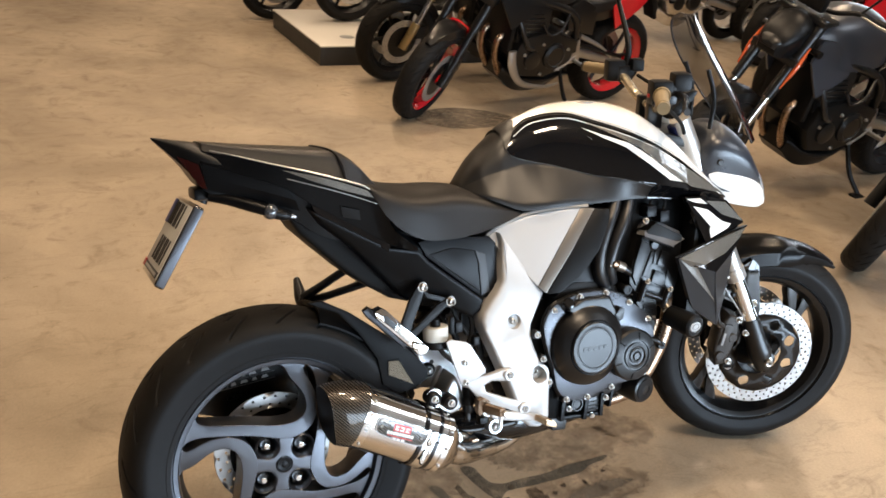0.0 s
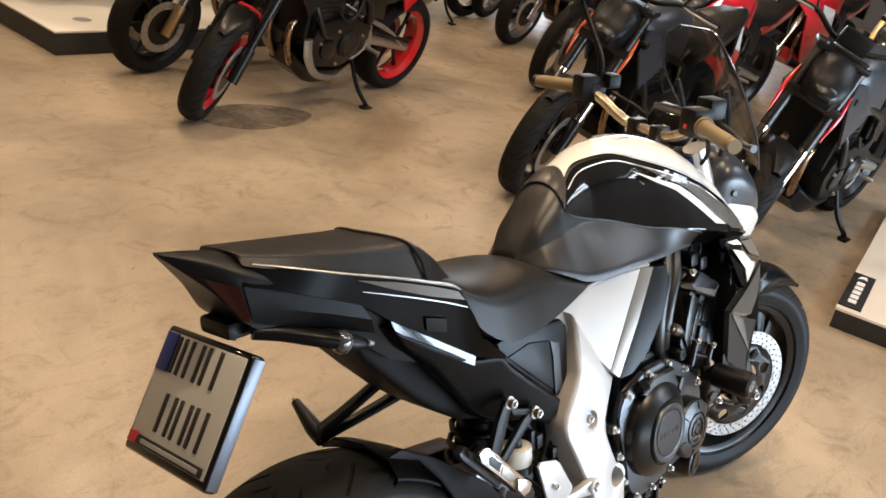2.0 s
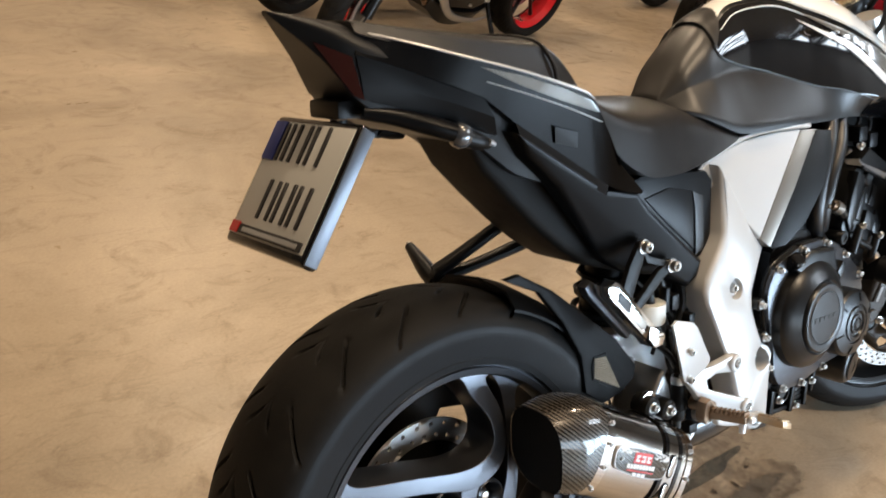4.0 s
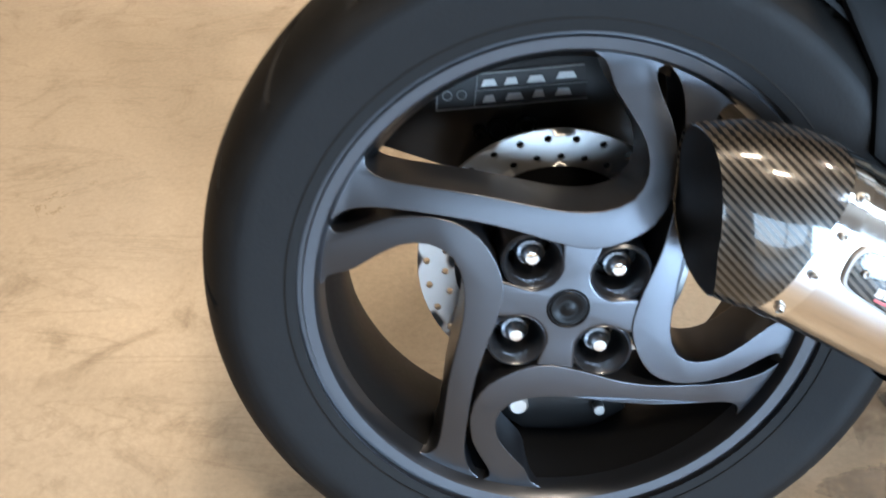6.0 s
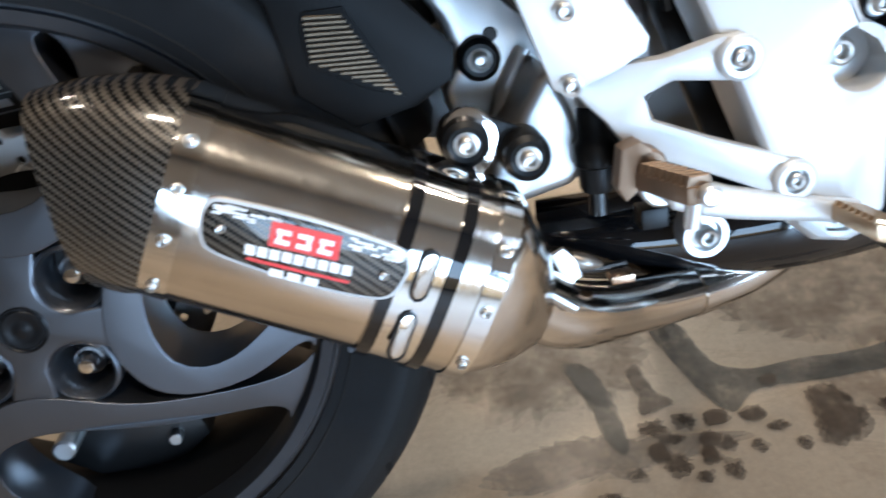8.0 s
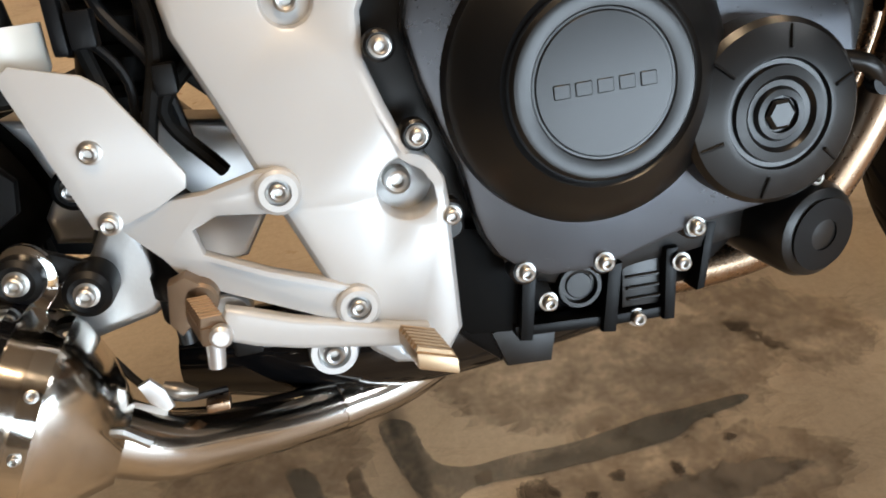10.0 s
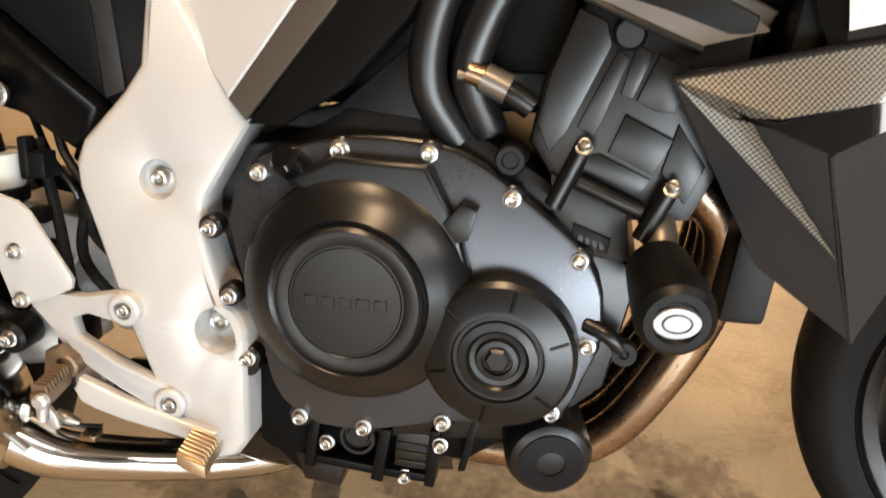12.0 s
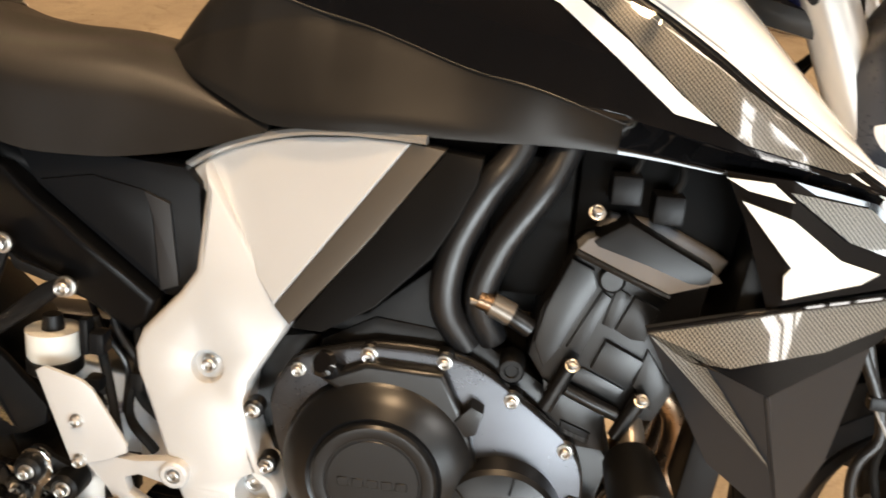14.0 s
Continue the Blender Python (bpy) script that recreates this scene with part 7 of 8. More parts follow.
for sgn in (-1, 1):
    cpart("screen_edge", tube([(x - b, sgn * w, z) for x, z, w, b in ((1.335, 0.945, 0.085, 0.035), (1.290, 1.025, 0.115, 0.045), (1.235, 1.110, 0.128, 0.050), (1.188, 1.178, 0.118, 0.045), (1.156, 1.232, 0.090, 0.035), (1.142, 1.256, 0.050, 0.015))], 0.0024, 8), DARK_LENS, scr)

# ---- floor stains and painted shade patches ----
def turn_of(line):
    return 1 if sum(a.x * b.y - b.x * a.y for a, b in zip(line, line[1:] + line[:1])) > 0 else -1


def blot(name, pts, material, label, z=0.0012, rough=0.16):
    """A stain or shade patch with a frayed edge."""
    line = spline([(x, y, 0) for x, y in pts], 14, True)
    mid = sum(line, Vector()) / len(line)
    size = min(0.03, min((p - mid).length for p in line) + 0.004)
    bm = bmesh.new()
    for layer in range(3):
        out = []
        for i, p in enumerate(line):
            q = p.to_3d() * 60 + Vector((0, 0, layer * 3.7))
            d = noise.noise(q) + 0.6 * noise.noise(q * 2.7) + 0.35 * noise.noise(q * 6.1)
            side = (line[(i + 1) % len(line)] - line[i - 1]).normalized()
            w = (p - mid).normalized() * d * size * rough * 2.2 + Vector((side.y, -side.x, 0)) * size * (0.10 - 0.10 * layer) * turn_of(line)
            out.append(bm.verts.new((p.x + w.x, p.y + w.y, z + layer * 0.0003)))
        bmesh.ops.triangulate(bm, faces=[bm.faces.new(out)])
    return tagged(part(name, bm, material, None, label), "", "stain", "", "stuff")


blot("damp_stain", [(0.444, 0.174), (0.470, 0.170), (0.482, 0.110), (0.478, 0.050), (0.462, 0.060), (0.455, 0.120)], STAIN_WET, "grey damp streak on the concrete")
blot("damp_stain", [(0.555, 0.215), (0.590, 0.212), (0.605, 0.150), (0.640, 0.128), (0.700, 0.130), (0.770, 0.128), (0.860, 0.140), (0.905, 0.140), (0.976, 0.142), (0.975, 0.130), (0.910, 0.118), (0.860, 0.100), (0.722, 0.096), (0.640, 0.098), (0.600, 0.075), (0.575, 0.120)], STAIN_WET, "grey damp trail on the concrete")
for pts in ([(0.690, 0.080), (0.715, 0.083), (0.732, 0.045), (0.715, 0.020), (0.678, 0.010), (0.680, 0.045)], [(0.605, 0.070), (0.625, 0.074), (0.632, 0.062), (0.612, 0.058)], [(0.570, 0.078), (0.588, 0.078), (0.590, 0.064), (0.570, 0.062)], [(0.508, 0.150), (0.522, 0.155), (0.530, 0.120), (0.545, 0.100), (0.522, 0.095), (0.505, 0.092), (0.512, 0.12)], [(0.645, 0.112), (0.662, 0.112), (0.660, 0.100), (0.646, 0.100)], [(0.430, -0.005), (0.452, 0.0), (0.455, -0.02), (0.435, -0.025)], [(0.548, 0.03), (0.562, 0.035), (0.566, 0.02), (0.550, 0.016)], [(0.50, 0.045), (0.515, 0.05), (0.518, 0.03), (0.502, 0.03)]):
    blot("oil_spot", pts, STAIN_OIL, "small dark oil spot on the concrete", 0.0022)


random.seed(21)
for cx, cy, r in ((0.512, 0.070, 0.012), (0.530, 0.052, 0.008), (0.548, 0.072, 0.009), (0.566, 0.048, 0.007), (0.585, 0.035, 0.009), (0.610, 0.028, 0.006), (0.520, 0.020, 0.010), (0.545, 0.000, 0.007), (0.480, 0.015, 0.006), (0.575, 0.005, 0.008), (0.640, 0.045, 0.007), (0.655, 0.020, 0.006), (0.470, -0.045, 0.008), (0.540, -0.040, 0.006), (0.760, 0.050, 0.008), (0.795, 0.070, 0.006), (0.860, 0.060, 0.007), (0.930, 0.085, 0.006)):
    blot("oil_spot", [(cx + r * math.cos(a) * random.uniform(0.7, 1.35), cy + r * 0.8 * math.sin(a) * random.uniform(0.7, 1.3)) for a in (0, 1.05, 2.1, 3.14, 4.2, 5.2)], STAIN_OIL, "small dark oil spot on the concrete", 0.0022, 0.42)
for pts in ([(0.33, 0.05), (0.42, 0.075), (0.52, 0.06), (0.60, 0.045), (0.56, 0.03), (0.45, 0.025), (0.36, 0.02)], [(0.78, 0.02), (0.84, 0.045), (0.93, 0.05), (0.99, 0.03), (0.93, 0.01), (0.85, 0.0)], [(0.62, -0.10), (0.70, -0.08), (0.78, -0.10), (0.74, -0.13), (0.66, -0.135)]):
    blot("damp_patch", pts, STAIN_FAINT, "faint dull patch on the concrete", 0.0006, 0.3)
# brown blotches, widened to paint in the shade under the engine
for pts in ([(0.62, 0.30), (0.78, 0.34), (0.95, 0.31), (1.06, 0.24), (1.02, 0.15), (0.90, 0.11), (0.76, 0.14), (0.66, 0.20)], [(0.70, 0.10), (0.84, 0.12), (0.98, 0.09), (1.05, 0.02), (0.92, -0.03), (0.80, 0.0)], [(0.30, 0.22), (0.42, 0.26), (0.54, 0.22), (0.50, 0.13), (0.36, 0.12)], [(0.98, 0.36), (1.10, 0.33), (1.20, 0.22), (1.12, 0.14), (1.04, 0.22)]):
    blot("shade_patch", pts, BROWN_SHADE_STAIN, "brown blotch with painted shade on the concrete under the motorcycle", 0.0002, 0.45)


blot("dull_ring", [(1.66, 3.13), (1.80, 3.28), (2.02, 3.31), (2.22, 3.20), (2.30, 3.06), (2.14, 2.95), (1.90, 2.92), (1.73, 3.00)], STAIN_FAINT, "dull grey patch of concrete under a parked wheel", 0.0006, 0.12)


# ---- display platforms ----
def platform(x0, x1, y0, y1, h, turn, label):
    ob = thing("display_platform", pose((x0 + x1) / 2, (y0 + y1) / 2, 0, 0, 0, turn), label, "platform", "display platforms")
    a, b = (x1 - x0) / 2, (y1 - y0) / 2
    part("platform_base", block((-a, -b, 0), (a, b, h - 0.012), 0.004), BOARD_SIDE, ob)
    part("platform_top", block((-a - 0.003, -b - 0.003, h - 0.0118), (a + 0.003, b + 0.003, h), 0.003), BOARD_TOP, ob)
    return ob


plat = platform(1.44, 3.6, 4.36, 5.55, 0.14, 1.0, "low platform with a pale top and black sides")
part("top_emblem", turned(lathe([(0.055, 0), (0.05, 0.002), (0, 0.002)], (0, 0, 0), 28), Matrix.Translation((-0.80, -0.35, 0.142)) @ pose(0, 0, 0, 90, 0, 0)), GREY_INK, plat)
plat2 = platform(3.06, 4.96, -2.93, 0.468, 0.09, 11.3, "low platform with a white top and black sides")
sign = thing("display_sign", pose(2.99, 0.255, 0.0905, 0, 0, 11.3), "small black sign with pale lettering bars lying on the platform", "sign")
part("sign_board", block((-0.21, -0.045, 0.0), (0.21, 0.045, 0.008), 0.002), PLATE_INK, sign)
for k in range(5):
    part("sign_bar", block((-0.165 + k * 0.056, -0.016, 0.0078), (-0.125 + k * 0.056, 0.016, 0.0092), 0), WHITE_INK, sign)
part("sign_emblem", prism([(0.13, -0.022), (0.17, -0.01), (0.178, 0.012), (0.135, 0.018), (0.15, 0.0)], 0.0, 0.001, 0), WHITE_INK, sign).matrix_basis = pose(0, 0, 0.009, 90, 0, 0)


# ---- the other motorcycles of the showroom ----
def road_wheel(parent, name, at, r, half, tread, rimmat, spokes, disc, turn=None, wire=False):
    m = turn or Matrix.Identity(4)
    hubr = 0.035
    w = part(name, turned(lathe([(r * 0.74, -half * 0.8), (r * 0.72, -half * 0.7), (r * 0.66, -half * 0.4), (r * 0.65, half * 0.4), (r * 0.72, half * 0.7), (r * 0.74, half * 0.8), (r * 0.75, half * 0.7), (r * 0.70, 0), (r * 0.75, -half * 0.7)], at, 48, closed=True), m), rimmat, parent)
    t = new("tyre", tyre_mesh(r, half, r * 0.735, at, 3, tread, 0.64, 0.004, 28))
    t.data.transform(m)
    t.parent = w
    for k in range(spokes):
        a = 2 * math.pi * k / spokes
        p = [Vector((at[0] + q * math.cos(a + s), at[1] + y, at[2] + q * math.sin(a + s))) for q, s, y in ((hubr * 0.8, 0, 0.012 * (-1) ** k), (r * 0.35, 0.05, 0.006 * (-1) ** k), (r * 0.67, 0.0, 0.0))]
        part("spoke", turned(tube(p, 0.0016 if wire else [0.016, 0.012, 0.014], 6 if wire else 8, 3), m), ZINC if wire else (SATIN_BLACK if rimmat is RED_PAINT else rimmat), w)
    part("hub", turned(drum(at, hubr, -0.05, 0.05, 20, 0.005), m), SATIN_BLACK, w)
    for y in disc:
        part("brake_disc", turned(holed_ring(r * 0.36, r * 0.50, at[1] + y - 0.0025, at[1] + y + 0.0025, 2, 20, 0.005, (at[0], 0, at[2])), m), SILVER, w)
        part("disc_spider", turned(lathe([(0.03, y - 0.002), (r * 0.37, y - 0.002), (r * 0.37, y + 0.002), (0.03, y + 0.002)], (at[0], at[1], at[2]), 10, closed=True), m), SATIN_BLACK, w)
    return w


def show_bike(label, x, y, heading, lean=9.0, steer=0.0, base=1.44, rf=0.30, rr=0.31, paint=RED_PAINT, second=SATIN_BLACK, fork=CHROME, rimmat=SATIN_BLACK, guard=None, wire=False, spokes=6, fairing=None, seat_h=0.80, tall=0.0, z=0.0, swing=SILVER, muffler=CHROME, bars=MATTE_PLASTIC, frame_mat=SATIN_BLACK, tank_paint=None, slider=CHROME, lens=DARK_LENS, stripe=None, panel=None):
    """A motorcycle on its stand: its front tyre stands at (x, y), its nose points along heading."""
    m = Matrix.Translation((x, y, z)) @ pose(0, 0, 0, 0, 0, heading) @ pose(0, 0, 0, -lean, 0, 0) @ Matrix.Translation((-base, 0, 0.004))
    b = thing("parked_motorcycle", m, label, "motorcycle", "parked motorcycles")
    ax = Vector((-math.sin(radians(25)), 0, math.cos(radians(25))))
    at = Vector((base - 0.33, 0, 0.9))
    tm = Matrix.Translation(at) @ Matrix.Rotation(radians(steer), 4, ax) @ Matrix.Translation(-at)
    leg = lambda zz, yy, d=0.0: (base - (zz - rf) * math.tan(radians(25)) + d, yy, zz)
    road_wheel(b, "front_wheel", (base, 0, rf), rf, 0.05 if wire else 0.06, 14, rimmat, 24 if wire else spokes, (-0.065, 0.065), tm, wire)
    road_wheel(b, "rear_wheel", (0, 0, rr), rr, 0.06 if wire else 0.085, 14, rimmat, 24 if wire else spokes, (-0.07,), None, wire)
    for s in (-1, 1):
        part("fork_tube", turned(tube([leg(0.98 + tall, s * 0.10), leg(0.60 + tall, s * 0.10)], 0.026, 16), tm), fork if not wire else CHROME, b)
        part("fork_slider", turned(tube([leg(0.61 + tall, s * 0.10), leg(0.42, s * 0.10)], 0.021, 14), tm), slider, b)
        part("fork_foot", turned(tube([leg(0.44, s * 0.10), leg(rf - 0.03, s * 0.10)], 0.029, 14), tm), fork, b)
        part("caliper", turned(block((base - 0.15, s * 0.082 - 0.026, rf + 0.03), (base - 0.075, s * 0.082 + 0.026, rf + 0.12), 0.012), tm), SATIN_BLACK, b)
        part("frame_tube", tube([(base - 0.36, s * 0.05, 0.88), (base - 0.55, s * 0.13, 0.78), (0.55, s * 0.14, 0.66), (0.46, s * 0.12, 0.42)], 0.024, 12), frame_mat, b)
        part("sub_frame", tube([(0.55, s * 0.11, 0.68), (0.25, s * 0.10, 0.76 + tall), (-0.12, s * 0.06, 0.86 + tall)], 0.014, 10), frame_mat, b)
        part("swingarm_side", tube([(0.47, s * 0.11, 0.42), (0.25, s * 0.115, 0.37), (0.0, s * 0.11, rr)], [0.035, 0.03, 0.024], 12, flat=0.6), swing, b)
        part("footrest", tube([(0.46, s * 0.13, 0.37), (0.45, s * 0.24, 0.37)], 0.012, 10), ALLOY, b)
        part("heel_plate", prism([(0.40, 0.36), (0.48, 0.34), (0.52, 0.44), (0.44, 0.50)], s * 0.132, s * 0.140, 0.003), swing, b)
        part("indicator", turned(tube([(base - 0.30, s * 0.08, 0.84 + tall), (base - 0.29, s * 0.17, 0.84 + tall)], [0.008, 0.02], 12), tm), MATTE_PLASTIC, b)
        stem = part("mirror", turned(tube([(base - 0.40, s * 0.20, 1.06 + tall), (base - 0.40, s * 0.26, 1.17 + tall), (base - 0.41, s * 0.30, 1.22 + tall)], 0.006, 8), tm), MATTE_PLASTIC, b)
        part("mirror_head", turned(block((base - 0.43, s * 0.32 - 0.06, 1.20 + tall), (base - 0.405, s * 0.32 + 0.06, 1.27 + tall), 0.01), tm), MATTE_PLASTIC, stem)
        part("grip", turned(tube([(base - 0.44, s * 0.26, 1.04 + tall), (base - 0.48, s * 0.38, 1.035 + tall)], 0.018, 14), tm), MATTE_PLASTIC, b)
        part("lever", turned(tube([(base - 0.40, s * 0.20, 1.045 + tall), (base - 0.40, s * 0.30, 1.04 + tall), (base - 0.43, s * 0.38, 1.035 + tall)], 0.006, 8), tm), ALLOY, b)
        part("radiator_shroud", facets([(base - 0.62, -0.14, 0.86 + tall * 0.6), (base - 0.36, -0.13, 0.88 + tall * 0.6), (base - 0.30, -0.16, 0.78), (base - 0.42, -0.17, 0.60), (base - 0.60, -0.16, 0.70)], [(0, 1, 2), (0, 2, 4), (2, 3, 4)], side=s), (tank_paint or paint) if fairing is None else fairing, b)
        if fairing is not None:
            part("side_fairing", facets([(base - 0.05, -0.10, 0.80), (base - 0.22, -0.16, 0.95), (base - 0.55, -0.20, 0.84), (base - 0.72, -0.20, 0.55), (base - 0.75, -0.16, 0.28), (base - 0.45, -0.18, 0.26), (base - 0.24, -0.19, 0.52), (base - 0.15, -0.17, 0.72)], [(0, 1, 7), (1, 2, 6, 7), (2, 3, 6), (3, 4, 5, 6)], side=s), fairing, b, "", 14)
            part("fairing_graphic", facets([(base - 0.30, -0.196, 0.83), (base - 0.56, -0.207, 0.79), (base - 0.68, -0.206, 0.60), (base - 0.46, -0.200, 0.66)], [(0, 1, 3), (1, 2, 3)], 0.004, s), WHITE, b, "", 14)
        if stripe is not None:
            part("fork_guard", turned(tube([leg(0.86 + tall, s * 0.128, 0.012), leg(0.77 + tall, s * 0.134, 0.016), leg(0.66 + tall, s * 0.128, 0.012)], [0.004, 0.011, 0.004], 10), tm), stripe, b)
        part("fuel_hose", tube([(0.60, s * 0.15, 0.70), (0.66, s * 0.185, 0.60), (0.74, s * 0.18, 0.56), (0.80, s * 0.165, 0.62)], 0.008, 8), HOSE, b)
        part("water_hose", tube([(1.00, s * 0.12, 0.70), (0.96, s * 0.17, 0.60), (0.90, s * 0.18, 0.50), (0.84, s * 0.17, 0.47)], 0.015, 10), HOSE, b)
        part("gear_linkage", tube([(0.46, s * 0.16, 0.40), (0.56, s * 0.185, 0.36), (0.64, s * 0.19, 0.33)], 0.006, 8), ALLOY, b)
        for ex, ez in ((0.56, 0.46), (0.60, 0.33), (0.74, 0.31), (0.77, 0.50), (0.90, 0.44)):
            again("case_bolt", bolt_mesh, b, pose(ex, s * 0.178, ez, 0, 0, 0 if s < 0 else 180) @ Matrix.Scale(1.2, 4))
        part("battery_cover", prism([(0.34, 0.52), (0.56, 0.56), (0.60, 0.70), (0.50, 0.76), (0.36, 0.70)], s * 0.10, s * 0.135, 0.01, 2), second, b)
        if panel is not None:
            part("belly_trim", tube([(0.98, s * 0.155, 0.46), (0.96, s * 0.165, 0.36), (0.86, s * 0.165, 0.25), (0.66, s * 0.16, 0.21), (0.54, s * 0.15, 0.22)], [0.03, 0.03, 0.02, 0.012, 0.008], 10, flat=0.5), swing, b)
            part("tail_panel", facets([(-0.28, -0.055, seat_h + 0.13), (0.10, -0.136, seat_h + 0.05), (0.24, -0.142, seat_h - 0.03), (0.16, -0.138, seat_h - 0.18), (-0.02, -0.126, seat_h - 0.06)], [(0, 1, 4), (1, 2, 3, 4)], 0.01, s), panel, b)
            part("swing_brace", tube([(0.44, s * 0.125, 0.52), (0.24, s * 0.13, 0.44), (0.06, s * 0.125, 0.33)], [0.016, 0.013, 0.012], 10), swing, b)
    if panel is not None:
        rings = []
        for i in range(9):
            a = radians(150 - 30 * i / 8)
            ring = [(-0.064, -0.022), (-0.056, -0.004), (0, 0.003), (0.056, -0.004), (0.064, -0.022)]
            q = [(yy, rf + 0.040 + d) for yy, d in ring] + [(yy * 0.95, rf + 0.030 + d) for yy, d in ring[::-1]]
            rings.append([Vector((base + r * math.cos(a), yy, rf + r * math.sin(a))) for yy, r in q])
        part("fender_panel", turned(skin(rings), tm), panel, b)
    bar = [(base - 0.385, 0.0, 1.0 + tall), (base - 0.38, 0.09, 1.01 + tall), (base - 0.40, 0.19, 1.05 + tall), (base - 0.44, 0.26, 1.04 + tall), (base - 0.48, 0.37, 1.035 + tall)]
    part("handlebar", turned(tube([(p, -q, r) for p, q, r in bar[::-1]] + bar[1:], 0.012, 12), tm), bars, b)
    part("top_clamp", turned(block((base - 0.40, -0.13, 0.955 + tall), (base - 0.27, 0.13, 0.98 + tall), 0.008), tm), SATIN_BLACK, b)
    part("lower_clamp", turned(block((base - 0.28, -0.13, 0.76 + tall), (base - 0.18, 0.13, 0.80 + tall), 0.008), tm), SATIN_BLACK, b)
    part("instrument", turned(block((base - 0.34, -0.07, 1.0 + tall), (base - 0.29, 0.07, 1.08 + tall), 0.012), tm), MATTE_PLASTIC, b)
    hl = part("headlight", turned(shell([(base - 0.30, 0.98 + tall, 0.84 + tall, 0.085, 0.08), (base - 0.22, 0.98 + tall, 0.80 + tall, 0.10, 0.085), (base - 0.14, 0.92 + tall, 0.79 + tall, 0.085, 0.07), (base - 0.10, 0.86 + tall, 0.80 + tall, 0.05, 0.05)]), tm), second, b)
    part("lamp_glass", turned(shell([(base - 0.17, 0.915 + tall, 0.815 + tall, 0.07, 0.06), (base - 0.11, 0.88 + tall, 0.82 + tall, 0.055, 0.05), (base - 0.085, 0.85 + tall, 0.83 + tall, 0.03, 0.03)]), tm), lens, hl)
    rings = []
    for i in range(15):
        a = radians(150 - 95 * i / 14)
        hw = 0.07 * (1 if i < 9 else (15 - i) / 6 * 0.8 + 0.2)
        ring = [(-hw, -0.05), (-hw * 0.8, -0.006), (0, 0.004), (hw * 0.8, -0.006), (hw, -0.05)]
        q = [(yy, rf + 0.022 + d) for yy, d in ring] + [(yy * 0.95, rf + 0.018 + d) for yy, d in ring[::-1]]
        rings.append([Vector((base + r * math.cos(a), yy, rf + (0.16 if wire else 0) + r * math.sin(a))) for yy, r in q])
    part("front_fender", turned(skin(rings), tm), guard or second, b)
    part("fuel_tank", shell([(0.50, 0.86, 0.76, 0.06, 0.08), (0.56, 0.93, 0.74, 0.11, 0.12), (0.68, 0.99, 0.73, 0.14, 0.15), (0.84, 1.01, 0.73, 0.15, 0.16), (0.98, 0.98, 0.76, 0.13, 0.15), (base - 0.37, 0.93, 0.82, 0.08, 0.09)]), tank_paint or paint, b)
    part("seat", shell([(-0.12, seat_h + 0.12 + tall, seat_h + 0.07 + tall, 0.08, 0.09), (0.08, seat_h + 0.10 + tall, seat_h + 0.02 + tall, 0.11, 0.12), (0.22, seat_h + 0.05 + tall, seat_h - 0.04 + tall, 0.13, 0.14), (0.36, seat_h + 0.02 + tall, seat_h - 0.06 + tall, 0.13, 0.14), (0.54, seat_h + 0.03, seat_h - 0.06, 0.09, 0.11)]), VINYL, b)
    part("tail", shell([(-0.26, seat_h + 0.12 + tall, seat_h + 0.09 + tall, 0.03, 0.03), (-0.14, seat_h + 0.11 + tall, seat_h + 0.01 + tall, 0.085, 0.08), (0.05, seat_h + 0.06 + tall, seat_h - 0.07 + tall, 0.115, 0.10), (0.26, seat_h - 0.01 + tall, seat_h - 0.13, 0.125, 0.11), (0.42, seat_h - 0.06, seat_h - 0.14, 0.11, 0.10)]), paint, b)
    part("tail_light", block((-0.275, -0.04, seat_h + 0.05 + tall), (-0.235, 0.04, seat_h + 0.10 + tall), 0.008), TAIL_RED, b)
    e = part("engine", prism([(0.48, 0.50), (0.52, 0.34), (0.70, 0.28), (0.90, 0.30), (0.97, 0.42), (0.93, 0.54), (0.70, 0.58)], -0.17, 0.17, 0.015), second, b)
    part("cylinder_head", prism([(0.72, 0.55), (0.74, 0.72), (0.90, 0.74), (1.00, 0.66), (0.95, 0.50)], -0.14, 0.14, 0.012), SATIN_BLACK, e)
    for s in (-1, 1):
        part("engine_cover", lathe([(0.085, s * 0.165), (0.082, s * 0.180), (0.06, s * 0.192), (0.056, s * 0.188), (0, s * 0.190)], (0.66, 0, 0.42), 36), SATIN_BLACK, e)
        part("engine_cover", lathe([(0.06, s * 0.165), (0.058, s * 0.182), (0.03, s * 0.19), (0, s * 0.188)], (0.83, 0, 0.40), 28), SATIN_BLACK, e)
    for k in range(5):
        part("cooling_fin", block((0.735 + k * 0.016, -0.148, 0.565 + k * 0.026), (0.95 + k * 0.006, 0.148, 0.572 + k * 0.026), 0.002, 1), SATIN_BLACK, e)
    for yy in (-0.07, 0.07):
        part("header_pipe", tube([(0.95, yy, 0.56), (1.04, yy, 0.50), (1.02, yy, 0.36), (0.92, yy * 0.8, 0.25), (0.70, yy * 0.5, 0.22), (0.45, -0.05, 0.24)], 0.019, 12), CHROME if wire else HEADER, b)
    part("muffler", tube([(0.42, -0.10, 0.26), (0.30, -0.15, 0.33), (0.12, -0.19, 0.42), (-0.12, -0.20, 0.52)], [0.025, 0.05, 0.055, 0.048], 18), muffler, b)
    part("chain_guard", tube([(0.02, 0.13, 0.36), (0.25, 0.13, 0.42), (0.42, 0.13, 0.46)], 0.014, 8), MATTE_PLASTIC, b)
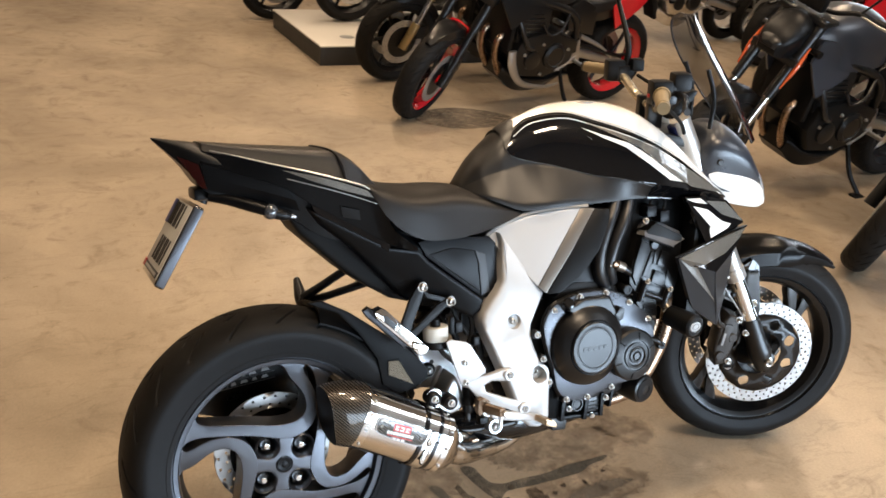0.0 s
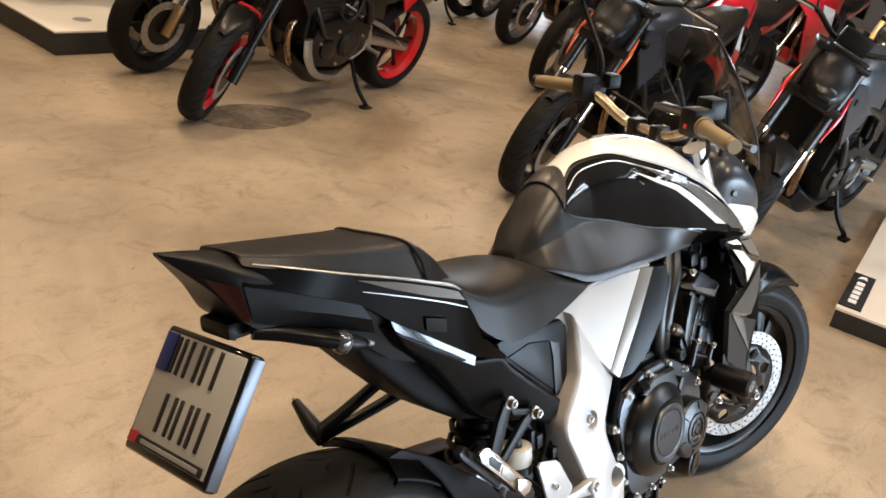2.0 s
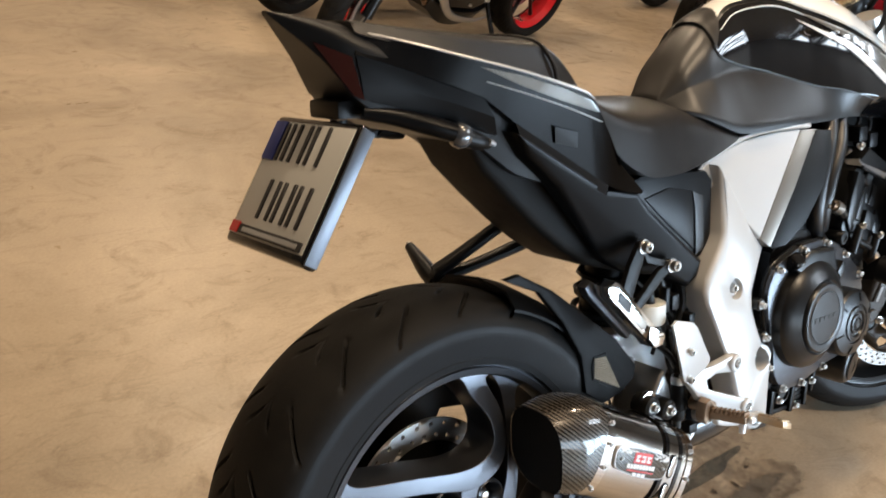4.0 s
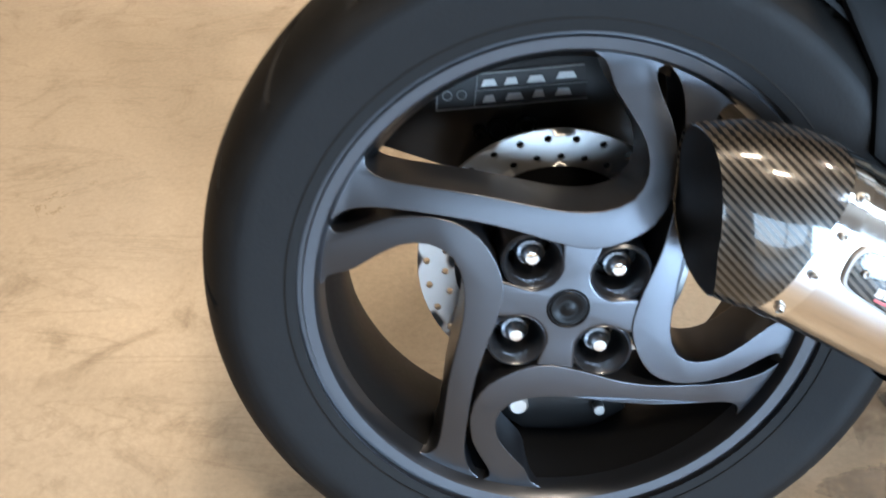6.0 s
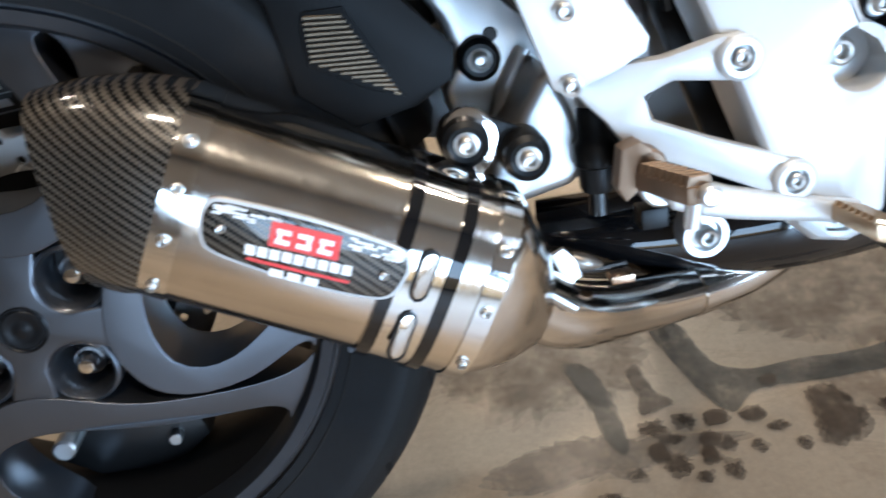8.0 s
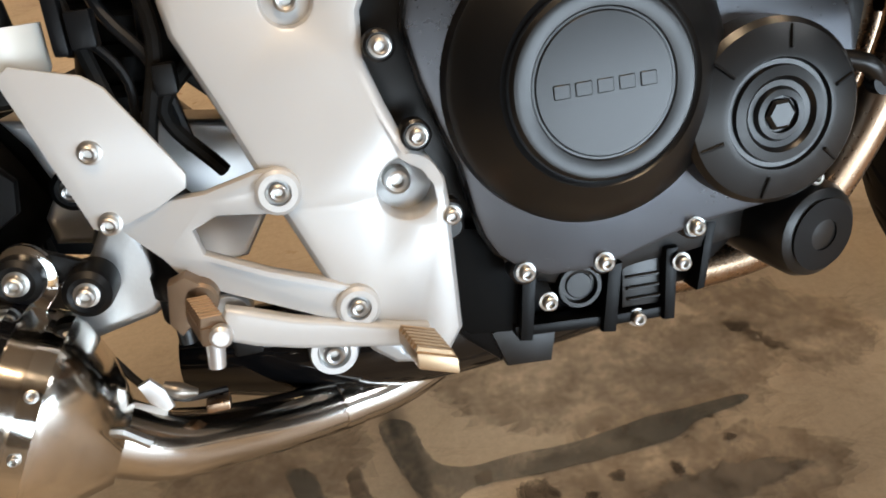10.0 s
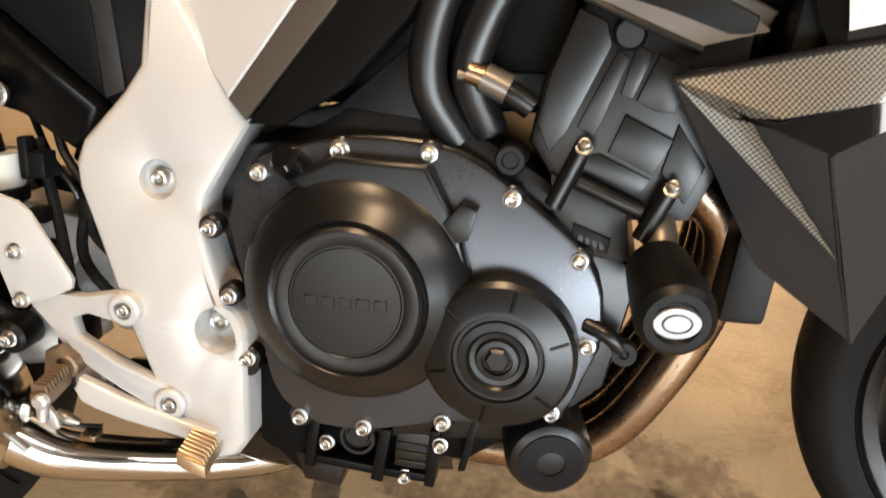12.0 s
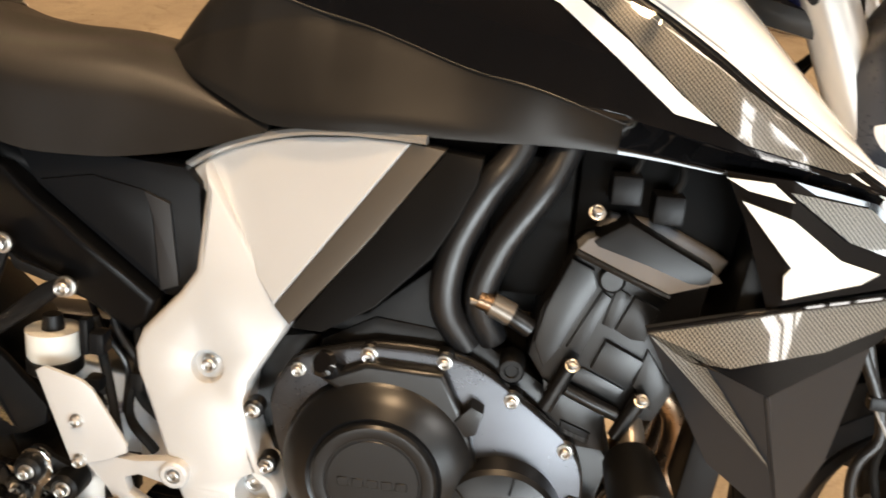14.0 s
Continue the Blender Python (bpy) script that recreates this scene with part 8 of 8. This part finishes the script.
    part("belly_pan", shell([(0.46, 0.26, 0.22, 0.08, 0.06), (0.66, 0.28, 0.17, 0.15, 0.10), (0.86, 0.31, 0.18, 0.15, 0.10), (0.98, 0.36, 0.26, 0.10, 0.08)]), second if fairing is None else fairing, b)
    part("radiator", block((0.99, -0.15, 0.46), (1.02, 0.15, 0.74), 0.006), MATTE_PLASTIC, b)
    sd = part("side_stand", tube([(0.52, 0.11, 0.30), (0.50, 0.19, 0.15), (0.47, 0.27, 0.06)], 0.013, 10), MATTE_PLASTIC, b)
    part("stand_foot", block((0.44, 0.25, 0.042), (0.51, 0.30, 0.056), 0.003), MATTE_PLASTIC, sd)
    part("number_bracket", prism([(-0.22, seat_h + 0.04), (-0.30, seat_h - 0.16), (-0.28, seat_h - 0.17), (-0.16, seat_h + 0.02)], -0.05, 0.05, 0.004), MATTE_PLASTIC, b)
    return b


show_bike("black naked motorcycle with red wheels and a red tail", 1.68, 3.16, 190, 10, 30, 1.46, paint=SATIN_BLACK, second=SATIN_BLACK, rimmat=RED_PAINT, guard=SATIN_BLACK, panel=RED_PAINT, seat_h=0.74, fork=SATIN_BLACK, slider=SATIN_BLACK, swing=ALLOY, frame_mat=SATIN_BLACK, tank_paint=SATIN_BLACK, muffler=SATIN_BLACK, lens=SATIN_BLACK)
show_bike("grey naked motorcycle with a golden fork", 1.82, 3.96, 184, 9, 8, 1.46, paint=DARK_GREY, second=SATIN_BLACK, fork=BRASS, muffler=CHROME)
show_bike("dark motorcycle with chrome fork legs and red panels", 2.85, 0.88, 180, 9, 30, 1.45, stripe=RED_PAINT, paint=SATIN_BLACK, second=MATTE_PLASTIC, fork=SATIN_BLACK, fairing=None, swing=ALLOY, tank_paint=SLATE, lens=SATIN_BLACK)
show_bike("black motorcycle with a slate tank and orange fork stripes", 2.60, 1.78, 183, 10, 12, 1.44, stripe=ORANGE_PAINT, paint=SATIN_BLACK, second=MATTE_PLASTIC, fork=SATIN_BLACK, swing=ALLOY, tank_paint=SLATE, lens=SATIN_BLACK)
show_bike("red and blue trail motorcycle with wire wheels", 4.40, 3.05, 176, 8, 18, 1.46, rf=0.34, rr=0.32, paint=RED_PAINT, second=BLUE_PAINT, wire=True, tall=0.08, fork=CHROME, guard=MATTE_PLASTIC)
show_bike("red sports motorcycle with a full fairing", 4.25, 2.24, 180, 9, 5, 1.43, paint=RED_PAINT, second=SATIN_BLACK, fairing=RED_PAINT)
show_bike("dark motorcycle with bright cast wheels", 5.30, 4.15, 182, 9, 5, 1.43, paint=SATIN_BLACK, second=SATIN_BLACK, rimmat=ALLOY, spokes=5)
show_bike("dark motorcycle with a golden fork among the rows", 4.70, 1.20, 182, 9, 10, 1.44, paint=SATIN_BLACK, second=DARK_GREY, fork=BRASS)
show_bike("red touring motorcycle in the far row", 6.70, 2.60, 178, 9, 5, 1.46, paint=RED_PAINT, second=SATIN_BLACK, fairing=RED_PAINT)
show_bike("red sports motorcycle in the far row", 6.80, 1.70, 178, 9, 5, 1.46, paint=RED_PAINT, second=SATIN_BLACK, fairing=RED_PAINT)
show_bike("blue motorcycle in the far row", 6.70, 3.50, 178, 9, 5, 1.46, paint=BLUE_PAINT, second=SATIN_BLACK)
show_bike("black cruiser with bright wire wheels by the back row", 4.15, 5.00, 184, 8, 10, 1.55, paint=GLOSS_BLACK, wire=True, rimmat=CHROME, second=CHROME)
show_bike("black motorcycle with bright wheels by the back row", 5.95, 5.05, 184, 8, 10, 1.50, paint=GLOSS_BLACK, rimmat=ALLOY, second=SATIN_BLACK)
show_bike("dark motorcycle standing on the low platform", 1.90, 5.12, 184, 6, 6, 1.46, paint=SATIN_BLACK, second=DARK_GREY, z=0.14)
show_bike("dark motorcycle beyond the low platform", 1.50, 5.82, 184, 6, 6, 1.46, paint=DARK_GREY, second=SATIN_BLACK)
